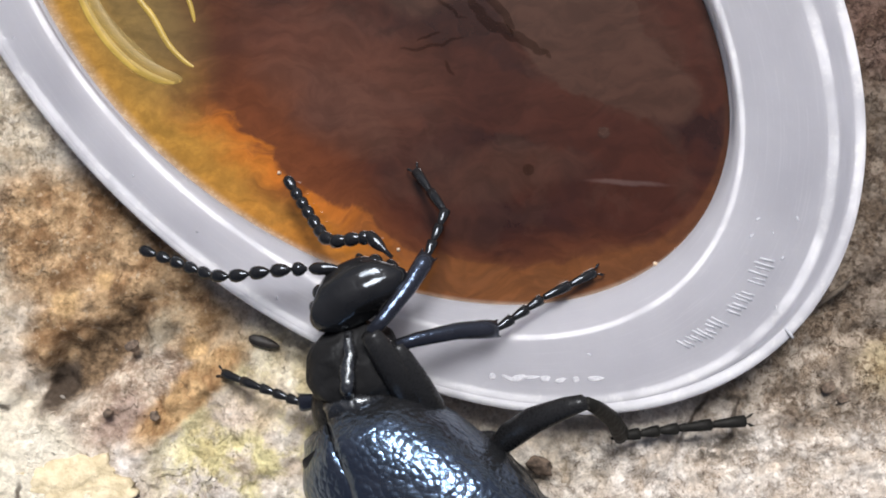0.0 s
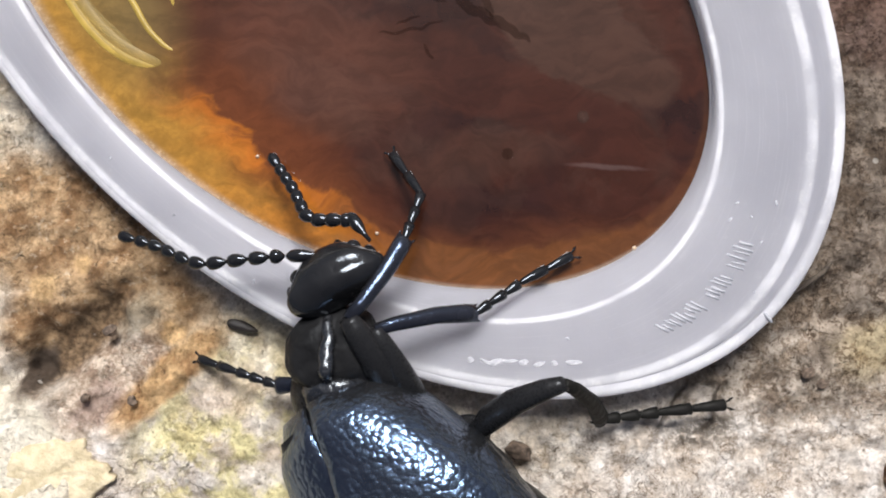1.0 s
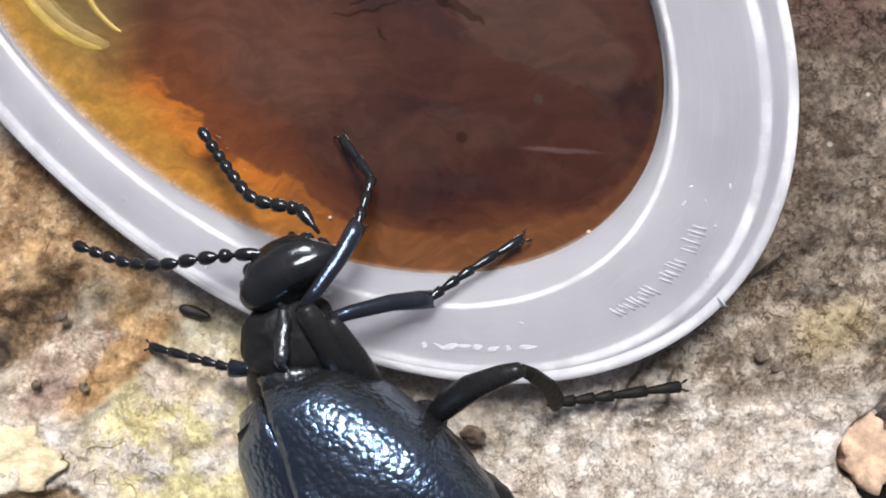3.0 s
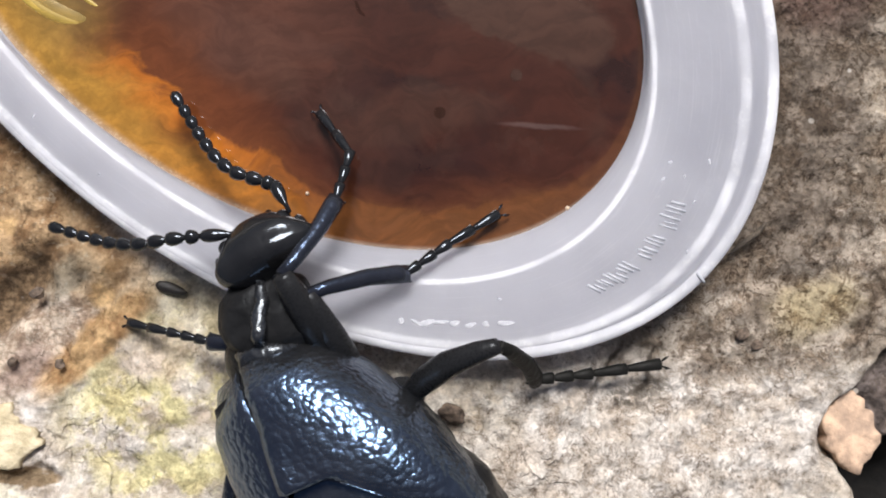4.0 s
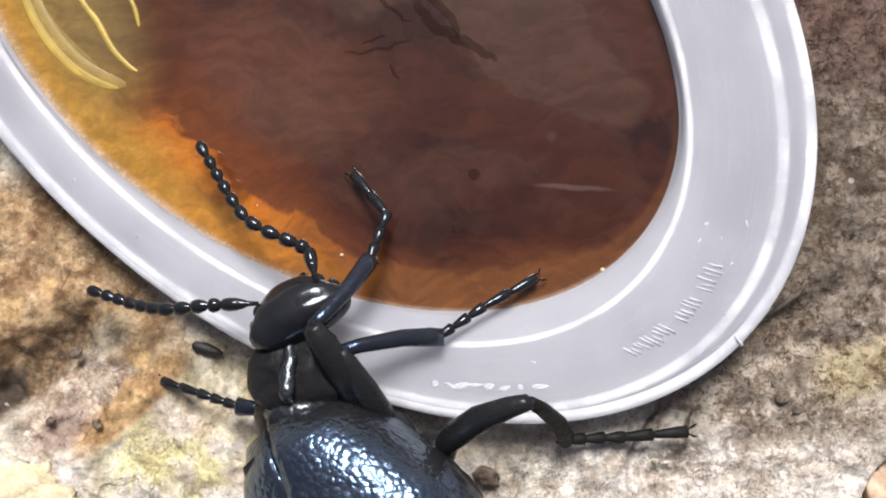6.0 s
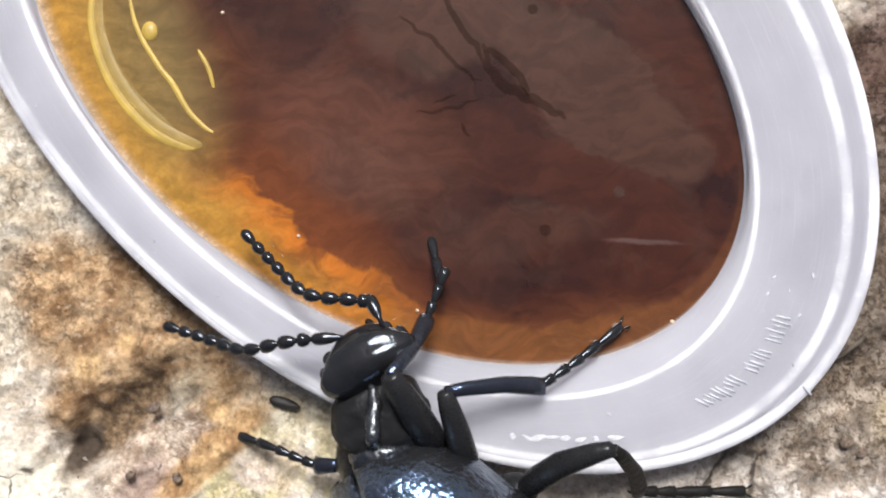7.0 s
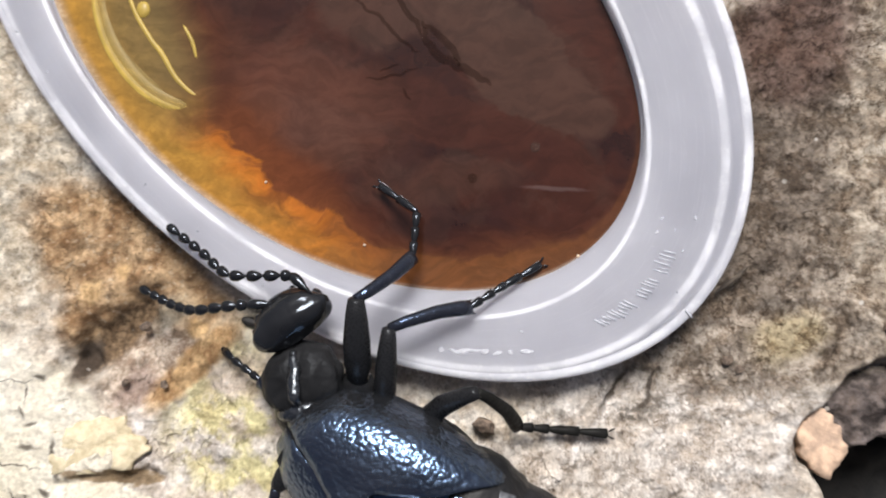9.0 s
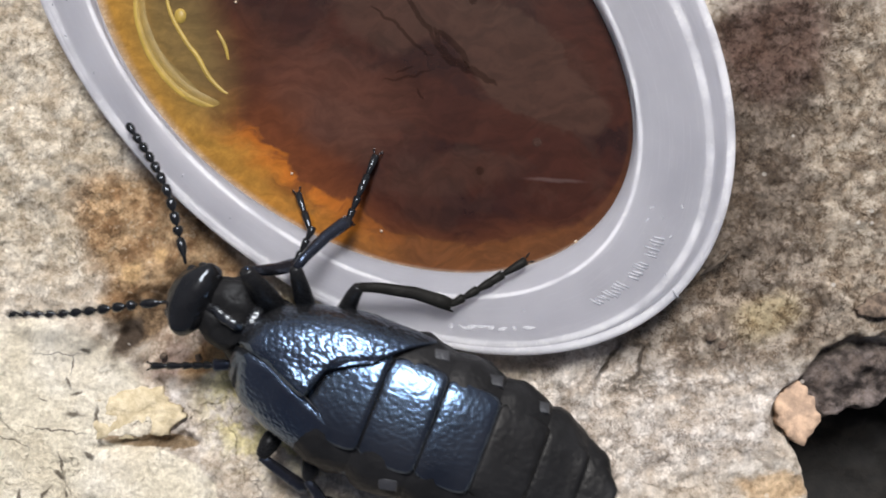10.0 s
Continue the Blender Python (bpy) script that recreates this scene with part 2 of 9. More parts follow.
    n = a.bump(flake, 0.8, -0.35, n)
    n = a.bump(curl, 0.7, 0.6, n)
    n = a.bump(layer, 0.8, -0.35, n)
    n = a.bump(edge, 0.7, -0.3, n)
    n = a.bump(fine, 0.55, 0.32, n)
    n = a.bump(grain, 0.5, 0.10, n)
    a.bump(crack, 0.8, -0.4, n)
    return a.m


def plastic_material():
    a = Mat("translucent_plastic")
    p = a.coords()
    uv = a.t.nodes.new("ShaderNodeUVMap")
    uv.uv_map = "sweep"
    m = a.t.nodes.new("ShaderNodeMapping")
    m.inputs["Scale"].default_value = (10.0, 60.0, 1.0)
    a.link(uv.outputs[0], m.inputs[0])
    streak = a.noise(m.outputs[0], 1.0, 5.0, 0.6, 0.4).outputs[0]
    cloud = a.noise(p, 0.18, 4.0).outputs[0]
    dust = a.range(a.noise(p, 3.0, 4.0, 0.7).outputs[0], 0.66, 0.74)
    col = a.mix(a.range(cloud, 0.3, 0.7), (0.370, 0.377, 0.420), (0.458, 0.465, 0.508))
    # bright edge lines of lip, ridge and inner step, painted as whiter plastic
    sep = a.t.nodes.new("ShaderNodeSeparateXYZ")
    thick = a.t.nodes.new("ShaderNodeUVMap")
    thick.uv_map = "edge_whiteness"
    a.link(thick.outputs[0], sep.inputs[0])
    bright_edge = a.math("MULTIPLY", sep.outputs[0], a.math("MULTIPLY", a.range(streak, 0.25, 0.6, 0.6, 1.0), a.range(a.noise(p, 0.22, 4.0, 0.6).outputs[0], 0.36, 0.62, 0.45, 1.0)))
    col = a.mix(bright_edge, col, (0.88, 0.88, 0.91))
    scuff = a.math("MULTIPLY", a.range(a.noise(p, 1.4, 5.0, 0.7).outputs[0], 0.55, 0.62), bright_edge)
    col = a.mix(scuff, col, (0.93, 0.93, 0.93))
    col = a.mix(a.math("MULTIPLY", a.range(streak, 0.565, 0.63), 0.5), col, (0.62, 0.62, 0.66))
    col = a.mix(a.math("MULTIPLY", dust, 0.5), col, (0.9, 0.9, 0.9))
    a.link(col, a.b.inputs["Base Color"])
    rgh = a.range(streak, 0.3, 0.7, 0.68, 0.52)
    a.link(rgh, a.b.inputs["Roughness"])
    a.set(Specular_IOR_Level=0.2, Subsurface_Weight=0.25, Subsurface_Scale=0.0015)
    a.b.inputs["Subsurface Radius"].default_value = (1.0, 1.0, 1.1)
    n = a.bump(streak, 0.10, 0.05)
    a.bump(a.noise(p, 1.2, 4.0).outputs[0], 0.25, 0.2, n)
    through_light = a.t.nodes.new("ShaderNodeBsdfTranslucent")
    through_light.inputs[0].default_value = (0.97, 0.96, 0.98, 1)
    both = a.t.nodes.new("ShaderNodeMixShader")
    a.link(a.range(bright_edge, 0.0, 1.0, 0.6, 0.40), both.inputs[0])
    a.link(a.b.outputs[0], both.inputs[1])
    a.link(through_light.outputs[0], both.inputs[2])
    a.link(both.outputs[0], a.out.inputs[0])
    return a.m


def mark_material():
    a = Mat("raised_white_plastic")
    a.set(Base_Color=(0.36, 0.363, 0.395), Roughness=0.7)
    a.bump(a.noise(a.coords(), 3.0).outputs[0], 0.2, 0.1)
    return a.m


def syrup_material():
    a = Mat("brown_syrup")
    p = a.coords()
    w = a.warp(p, 0.10, 9.0)
    w = a.warp(w, 0.35, 2.4)
    deep, red, sky_haze = (0.017, 0.006, 0.005), (0.033, 0.010, 0.006), (0.042, 0.0205, 0.0140)
    brown, amber, orange, yellow = (0.058, 0.019, 0.008), (0.092, 0.037, 0.014), (0.30, 0.092, 0.012), (0.245, 0.126, 0.022)
    stretched = a.t.nodes.new("ShaderNodeMapping")
    stretched.inputs["Rotation"].default_value = (0, 0, radians(40))
    stretched.inputs["Scale"].default_value = (0.55, 1.6, 1.0)
    a.link(w, stretched.inputs[0])
    flow = stretched.outputs[0]
    swirl = a.noise(flow, 0.12, 4.0, 0.5, 0.4).outputs[0]
    col = a.mix(a.range(swirl, 0.40, 0.58), deep, red)
    # sky reflections painted in as pale hazy patches with torn edges
    torn = a.warp(a.warp(a.warp(p, 0.22, 2.6), 0.8, 1.1), 2.0, 0.45)
    for cx, cy, rx, ry, turn, soft, much in ((9.2, 17.3, 8.6, 4.0, -38, 0.07, 0.85), (-1.5, 24.0, 6.5, 5.0, 20, 0.12, 0.75), (2.0, 7.8, 7.0, 2.0, 6, 0.25, 0.4), (-9.0, 12.2, 5.5, 2.4, -30, 0.2, 0.6), (14.5, 9.0, 3.6, 0.9, -70, 0.4, 0.4)):
        col = a.mix(a.math("MULTIPLY", a.patch(torn, cx, cy, rx, ry, turn, soft), much), col, sky_haze)
    col = a.mix(a.math("MULTIPLY", a.range(a.noise(torn, 0.2, 5.0, 0.6).outputs[0], 0.51, 0.56), 0.22), col, sky_haze)
    # dark bands between the painted reflections
    for cx, cy, rx, ry, turn, much in ((1.8, 13.2, 9.0, 2.3, -20, 0.7), (10.8, 10.2, 5.2, 1.9, -28, 0.75), (13.6, 19.0, 5.6, 1.5, -56, 0.6)):
        col = a.mix(a.math("MULTIPLY", a.patch(torn, cx, cy, rx, ry, turn, 0.10), much), col, red)
    col = a.mix(a.math("MULTIPLY", a.patch(torn, -8.5, 14.5, 7.5, 4.0, -25, 0.55), 0.5), col, (0.085, 0.034, 0.021))
    # pale streak painted as a glint on the surface
    col = a.mix(a.math("MULTIPLY", a.patch(a.warp(p, 0.5, 0.5), 11.6, 7.0, 2.2, 0.16, -3, 0.6), 0.7), col, (0.075, 0.045, 0.040))
    # the thin edge of the syrup is clearer: u is the depth, v the shallow side
    edge = a.t.nodes.new("ShaderNodeUVMap")
    edge.uv_map = "depth"
    sep = a.t.nodes.new("ShaderNodeSeparateXYZ")
    a.link(edge.outputs[0], sep.inputs[0])
    side = sep.outputs[1]
    wob = a.math("SUBTRACT", a.noise(flow, 0.16, 3.0, 0.5, 0.3).outputs[0], 0.5)
    d = a.t.nodes.new("ShaderNodeMath")
    d.operation = "MULTIPLY_ADD"
    a.link(wob, d.inputs[0])
    d.inputs[1].default_value = 0.7
    a.link(sep.outputs[0], d.inputs[2])
    shred = a.t.nodes.new("ShaderNodeMath")
    shred.operation = "MULTIPLY_ADD"
    a.link(a.math("SUBTRACT", a.noise(torn, 0.45, 3.0, 0.55).outputs[0], 0.5), shred.inputs[0])
    shred.inputs[1].default_value = 0.5
    a.link(d.outputs[0], shred.inputs[2])
    d = shred.outputs[0]
    warm = a.t.nodes.new("ShaderNodeUVMap")
    warm.uv_map = "warmth"
    sep2 = a.t.nodes.new("ShaderNodeSeparateXYZ")
    a.link(warm.outputs[0], sep2.inputs[0])
    clear = sep2.outputs[1]
    col = a.mix(a.math("MULTIPLY", a.math("MULTIPLY", a.range(d, 1.75, 0.95), 0.8), clear), col, brown)
    col = a.mix(a.math("MULTIPLY", a.math("MULTIPLY", a.range(d, 1.22, 0.80), 0.9), clear), col, amber)
    col = a.mix(a.math("MULTIPLY", a.math("MULTIPLY", a.range(d, 2.3, 1.0), 0.75), sep2.outputs[0]), col, (0.105, 0.030, 0.010))
    streaks = a.range(a.noise(flow, 0.35, 4.0, 0.6).outputs[0], 0.38, 0.60, 0.25, 1.0)
    col = a.mix(a.math("MULTIPLY", a.math("MULTIPLY", a.range(d, 1.06, 0.94), streaks), sep2.outputs[0]), col, orange)
    col = a.mix(a.math("MULTIPLY", a.range(d, 0.95, 0.30), side), col, yellow)
    col = a.mix(a.range(sep.outputs[0], 0.14, -0.06), col, (0.27, 0.215, 0.17))
    film = a.math("MULTIPLY", a.patch(a.warp(p, 0.3, 1.2), -22.3, 20.5, 3.4, 8.0, 22, 0.6), 0.75)
    col = a.mix(film, col, (0.115, 0.082, 0.030))
    fine = a.noise(flow, 0.6, 4.0, 0.6).outputs[0]
    col = a.mix(1.0, col, a.mix(a.range(fine, 0.3, 0.7), (0.82, 0.82, 0.82), (1.18, 1.18, 1.18)), "MULTIPLY")
    mottle = a.range(a.noise(a.warp(p, 1.2, 1.0), 1.3, 5.0, 0.7).outputs[0], 0.38, 0.64, 0.90, 1.10)
    patchy = a.math("MULTIPLY", a.range(d, 1.1, 0.6), a.math("MAXIMUM", side, sep2.outputs[0]))
    col = a.mix(patchy, col, a.mix(1.0, col, mottle, "MULTIPLY"))
    grains = a.math("MULTIPLY", a.range(sep.outputs[0], 0.12, 0.02), a.range(a.noise(p, 4.0, 4.0, 0.7).outputs[0], 0.51, 0.60))
    col = a.mix(a.math("MULTIPLY", grains, a.math("MULTIPLY", a.math("MAXIMUM", side, sep2.outputs[0]), 0.28)), col, (0.56, 0.48, 0.33))
    a.link(col, a.b.inputs["Base Color"])
    a.set(Roughness=0.06, IOR=1.40)
    a.bump(a.noise(p, 0.12, 2.0).outputs[0], 0.08, 1.0)
    return a.m


def clear_syrup_material(name, colour, rough=0.08, clear=1.0, gloss=0.5):
    a = Mat(name)
    p = a.coords()
    col = a.mix(a.range(a.noise(p, 0.8, 4.0).outputs[0], 0.3, 0.7), tuple(c * 0.75 for c in colour), colour)
    a.link(col, a.b.inputs["Base Color"])
    a.set(Roughness=rough, IOR=1.40, Alpha=clear, Specular_IOR_Level=gloss)
    return a.m


def chitin_material(name, colour, tint, rough, coarse, depth, gloss=0.5, ior=1.5):
    """Black beetle cuticle with a coloured gloss and pits or wrinkles."""
    a = Mat(name)
    p = a.coords()
    wrinkle = a.voronoi(a.warp(p, 1.1, 0.5), coarse, "F1" if depth < 0 else "SMOOTH_F1").outputs["Distance"]
    pores = a.noise(p, coarse * 2.6, 4.0, 0.6).outputs[0]
    tone = a.noise(p, 0.25, 4.0).outputs[0]
    col = a.mix(a.range(tone, 0.3, 0.7), tuple(c * 0.7 for c in colour), tuple(min(1, c * 1.3) for c in colour))
    a.link(col, a.b.inputs["Base Color"])
    a.link(a.range(pores, 0.3, 0.7, rough * 0.85, rough * 1.2), a.b.inputs["Roughness"])
    a.set(Specular_IOR_Level=gloss, Specular_Tint=tint, IOR=ior)
    n = a.bump(wrinkle, 0.6, depth)
    a.bump(pores, 0.3, abs(depth) * 0.35, n)
    return a.m


def plain_material(name, low, high, scale, rough, depth):
    a = Mat(name)
    p = a.coords()
    n1 = a.noise(p, scale, 5.0, 0.65).outputs[0]
    a.link(a.mix(a.range(n1, 0.35, 0.65), low, high), a.b.inputs["Base Color"])
    a.set(Roughness=rough)
    a.bump(n1, 0.7, depth)
    return a.m


STONE = stone_material()
PLASTIC = plastic_material()
MARK = mark_material()
SYRUP = syrup_material()
SCUFF = plain_material("scuffed_white_plastic", (0.36, 0.36, 0.39), (0.48, 0.48, 0.50), 2.5, 0.7, 0.2)
BLACK = chitin_material("black_cuticle", (0.0110, 0.0110, 0.0116), (0.9, 0.95, 1.0), 0.28, 2.2, 0.05, 0.14)
GLOSS = chitin_material("glossy_black_cuticle", (0.0105, 0.0105, 0.0112), (0.78, 0.88, 1.0), 0.10, 1.5, 0.065, 0.36)
LEGBLUE = chitin_material("blue_black_cuticle", (0.0115, 0.0115, 0.0135), (0.46, 0.64, 1.0), 0.20, 3.0, 0.05, 0.7)
PRONOTUM = chitin_material("dull_black_pronotum", (0.0115, 0.0115, 0.0120), (0.9, 0.95, 1.0), 0.42, 2.2, 0.10, 0.07)
ELYTRON = chitin_material("wrinkled_blue_cuticle", (0.0115, 0.0115, 0.0120), (0.42, 0.64, 1.0), 0.21, 2.2, -0.12, 1.0, 1.70)
TERGITE = chitin_material("satin_blue_cuticle", (0.0115, 0.0115, 0.0120), (0.40, 0.63, 1.0), 0.20, 2.6, 0.07, 1.0, 1.6)
MEMBRANE = chitin_material("dull_black_skin", (0.0120, 0.0120, 0.0128), (1.0, 0.98, 0.95), 0.42, 1.8, 0.10, 0.14)
DULL_LEG = chitin_material("dull_black_leg_cuticle", (0.0118, 0.0115, 0.0106), (1.0, 0.99, 0.97), 0.5, 2.4, 0.08, 0.08)
# lighter base: the flank plates' grey reflection is put into the colour
SIDEPLATE = chitin_material("grey_sheen_cuticle", (0.028, 0.028, 0.031), (0.9, 0.95, 1.0), 0.42, 2.2, 0.08, 0.5)
RIDGESHINE = chitin_material("polished_black_cuticle", (0.010, 0.010, 0.011), (0.85, 0.93, 1), 0.24, 1.6, 0.22, 0.9)
EDGE = plain_material("pale_rim_highlight", (0.03, 0.03, 0.033), (0.10, 0.10, 0.105), 2.0, 0.4, 0.05)
SEED = plain_material("dark_seed_coat", (0.010, 0.008, 0.007), (0.028, 0.022, 0.018), 1.5, 0.55, 0.12)
CRUMB = plain_material("brown_stone_crumb", (0.06, 0.043, 0.032), (0.20, 0.145, 0.105), 1.2, 0.9, 0.4)
CHIP = plain_material("orange_bark", (0.30, 0.21, 0.15), (0.58, 0.40, 0.275), 0.45, 0.85, 0.5)
PALECHIP = plain_material("pale_yellow_stone", (0.42, 0.345, 0.215), (0.61, 0.52, 0.355), 0.7, 0.9, 0.5)
GAP_SHADE = plain_material("black_gap_shade", (0.002, 0.0018, 0.0015), (0.006, 0.005, 0.004), 0.8, 0.9, 0.4)
CONTACT_SHADE = plain_material("dark_contact_shade", (0.03, 0.022, 0.016), (0.09, 0.07, 0.05), 1.5, 0.85, 0.2)


# ---- mesh helpers (millimetres in, metres out) ----
def link_mesh(name, bm, material, smooth=True):
    bmesh.ops.scale(bm, vec=(MM, MM, MM), verts=bm.verts)
    bmesh.ops.recalc_face_normals(bm, faces=bm.faces)
    me = bpy.data.meshes.new(name)
    bm.to_mesh(me)
    bm.free()
    me.materials.append(material)
    for f in me.polygons:
        f.use_smooth = smooth
    return new(name, me)


def part(name, bm, material, parent, label="", smooth=True):
    ob = link_mesh(name, bm, material, smooth)
    ob.parent = parent
    if label:
        tagged(ob, label)
    return ob


def loft(bm, rings, closed=True, cap=True):
    """Skin over rings of points; returns the rows of vertices."""
    rows = [[bm.verts.new(p) for p in ring] for ring in rings]
    n = len(rows[0])
    for a, b in zip(rows, rows[1:]):
        for i in range(n if closed else n - 1):
            j = (i + 1) % n
            bm.faces.new((a[i], a[j], b[j], b[i]))
    if cap and closed:
        bm.faces.new(rows[0][::-1])
        bm.faces.new(rows[-1])
    return rows


def limb(bm, profile, sides=12, flat=1.0, bend=0.0, arch=0.0):
    """A tapered tube along +x from (x, radius) pairs, arched by bend."""
    last = profile[-1][0]
    rings = []
    for x, r in profile:
        lift = bend * math.sin(math.pi * min(1.0, max(0.0, x / last)))
        out = arch * math.sin(math.pi * min(1.0, max(0.0, x / last)))
        rings.append([(x, out + r * math.cos(a), lift + r * flat * math.sin(a)) for a in (2 * math.pi * k / sides for k in range(sides))])
    loft(bm, rings)


def ball(bm, rx, ry, rz, at=(0, 0, 0), u=24, v=16, shape=None):
    made = bmesh.ops.create_uvsphere(bm, u_segments=u, v_segments=v, radius=1.0)["verts"]
    for w in made:
        c = w.co.copy()
        if shape:
            c = shape(c)
        w.co = Vector((c.x * rx + at[0], c.y * ry + at[1], c.z * rz + at[2]))
    return made


def tube(bm, points, radius, sides=8, ends=0.35, flat=1.0):
    """A round strand through points, thinning at its ends."""
    pts = [Vector(p) for p in points]
    rings = []
    for i, p in enumerate(pts):
        d = (pts[min(i + 1, len(pts) - 1)] - pts[max(i - 1, 0)]).normalized()
        side = d.cross(Vector((0, 0, 1))).normalized()
        up = side.cross(d)
        s = i / (len(pts) - 1)
        r = radius * (ends + (1 - ends) * math.sin(math.pi * min(1, max(0, s))) ** 0.5)
        rings.append([p + r * (math.cos(a) * side + flat * math.sin(a) * up) for a in (2 * math.pi * k / sides for k in range(sides))])
    loft(bm, rings)


def arc(points, steps):
    """A smooth run of points through the given ones (Catmull-Rom)."""
    p = [Vector(q) for q in points]
    p = [2 * p[0] - p[1], *p, 2 * p[-1] - p[-2]]
    out = []
    for a, b, c, d in zip(p, p[1:], p[2:], p[3:]):
        for k in range(steps):
            s = k / steps
            out.append(0.5 * (2 * b + (c - a) * s + (2 * a - 5 * b + 4 * c - d) * s * s + (3 * b - a - 3 * c + d) * s ** 3))
    return out + [p[-2]]


# ---- stone ----
def lattice(x, y, seed):
    """Smooth value noise on arrays."""
    rng = np.random.RandomState(seed)
    table = rng.rand(64, 64)
    xi, yi = np.floor(x).astype(int), np.floor(y).astype(int)
    fx, fy = x - xi, y - yi
    fx, fy = fx * fx * (3 - 2 * fx), fy * fy * (3 - 2 * fy)
    a, b = table[xi % 64, yi % 64], table[(xi + 1) % 64, yi % 64]
    c, d = table[xi % 64, (yi + 1) % 64], table[(xi + 1) % 64, (yi + 1) % 64]
    return (a * (1 - fx) + b * fx) * (1 - fy) + (c * (1 - fx) + d * fx) * fy - 0.5


def bowl(x, y, cx, cy, rx, ry, turn, soft, power=2):
    """1 inside a turned oval (a rounded box with a higher power), 0 outside."""
    c, s = math.cos(radians(turn)), math.sin(radians(turn))
    u, v = ((x - cx) * c + (y - cy) * s) / rx, (-(x - cx) * s + (y - cy) * c) / ry
    r = (np.abs(u) ** power + np.abs(v) ** power) ** (1 / power)
    k = np.clip((1 + soft - r) / (2 * soft), 0, 1)
    return k * k * (3 - 2 * k)


def ground_height(x, y):
    wx = x + 2.2 * lattice(x * 0.22, y * 0.22, 5) + 1.2 * lattice(x * 0.8, y * 0.8, 6)
    wy = y + 2.2 * lattice(x * 0.22 + 9, y * 0.22, 7) + 1.2 * lattice(x * 0.8 + 5, y * 0.8, 8)
    slab = np.maximum(np.maximum(bowl(wx, wy, -36.5, -14.5, 9.3, 9.4, 0, 0.08), bowl(wx, wy, -30.3, -13.0, 6.3, 4.3, -51, 0.08)), bowl(wx, wy, -25.2, -21.9, 5.4, 4.6, 0, 0.05, 6))
    rough = 0.8 * lattice(x * 0.3, y * 0.3, 2) + 0.6 * lattice(x * 0.9, y * 0.9, 3) + 0.42 * lattice(x * 2.1, y * 2.1, 4)
    z = 1.2 * lattice(x * 0.09, y * 0.09, 1) + rough * (1 - 0.6 * slab) - 0.1
    z += 0.8 * slab                                              # pale slabs
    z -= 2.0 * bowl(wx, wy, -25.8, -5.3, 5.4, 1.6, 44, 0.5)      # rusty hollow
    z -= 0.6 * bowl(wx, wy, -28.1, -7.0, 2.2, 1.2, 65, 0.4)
    z -= 0.7 * bowl(wx, wy, -22.3, -7.0, 5.4, 2.3, 44, 0.4)      # grainy floor beside it
    z += 0.5 * bowl(wx, wy, -19.2, -8.0, 6.4, 1.0, 43, 0.5)
    z -= 0.9 * bowl(wx, wy, -25.4, -16.7, 4.5, 0.7, -2, 0.2)      # slot under the flake
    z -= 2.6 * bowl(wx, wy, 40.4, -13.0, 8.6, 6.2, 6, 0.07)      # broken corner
    z += 1.2 * bowl(wx, wy, 38.6, -9.4, 3.6, 1.3, 12, 0.4)
    z -= 14.0 * bowl(wx, wy, 42.4, -20.3, 7.2, 7.2, 10, 0.08, 4)   # black gap
    z -= 0.9 * bowl(wx, wy, 16.5, -9.4, 0.35, 2.0, -31, 0.5) # short cracks
    z -= 0.9 * bowl(wx, wy, 19.5, -9.0, 0.3, 1.6, -4, 0.5)
    return z


def build_ground():
    near = np.arange(-48, 52.001, 0.3)
    xs = np.concatenate([[-5000, -2000, -800, -400, -240, -180, -120, -85, -68, -55], near, [60, 72, 90, 120, 180, 240, 400, 800, 2000, 5000]])
    neary = np.arange(-30, 34.001, 0.3)
    ys = np.concatenate([[-5000, -2000, -800, -400, -240, -180, -120, -85, -60, -45, -36], neary, [40, 50, 65, 85, 120, 180, 240, 400, 800, 2000, 5000]])
    gx, gy = np.meshgrid(xs, ys)
    gz = ground_height(gx, gy)
    nx, ny = len(xs), len(ys)
    verts = (np.stack([gx, gy, gz], -1).reshape(-1, 3) * MM).tolist()
    i = np.arange(nx * ny).reshape(ny, nx)
    faces = np.stack([i[:-1, :-1], i[:-1, 1:], i[1:, 1:], i[1:, :-1]], -1).reshape(-1, 4).tolist()
    me = bpy.data.meshes.new("ground")
    me.from_pydata(verts, [], faces)
    me.materials.append(STONE)
    for f in me.polygons:
        f.use_smooth = True
    tagged(new("ground", me), "rough cream and rust-stained weathered stone with lichen specks", "stone ground", kind="structure")


def build_gap_shade():
    """Near-black sheet standing in for shade at the bottom of the stones' gap."""
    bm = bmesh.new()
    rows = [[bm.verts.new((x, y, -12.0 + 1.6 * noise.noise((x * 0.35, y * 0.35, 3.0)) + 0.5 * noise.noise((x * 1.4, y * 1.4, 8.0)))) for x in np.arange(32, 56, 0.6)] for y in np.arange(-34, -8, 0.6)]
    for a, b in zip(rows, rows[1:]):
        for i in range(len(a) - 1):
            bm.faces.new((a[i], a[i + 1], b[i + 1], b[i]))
    ob = link_mesh("soil", bm, GAP_SHADE)
    tagged(ob, "black sheet standing in for the shade in a gap of the stone", "soil", kind="structure")


# ---- oval plastic dish ----
def oval(cx, cy, a, b, turn):
    return dict(c=Vector((cx, cy)), a=a, b=b, t=radians(turn))


OUTER = oval(-5.20, 23.36, 38.23, 24.76, 136.35)
RIDGE = oval(-5.65, 22.07, 36.02, 22.99, 137.15)
LEDGE = oval(-6.56, 21.28, 30.18, 18.91, 137.25)
WATER = oval(-6.19, 20.45, 27.75, 17.75, 144.0)
SIDES = 180


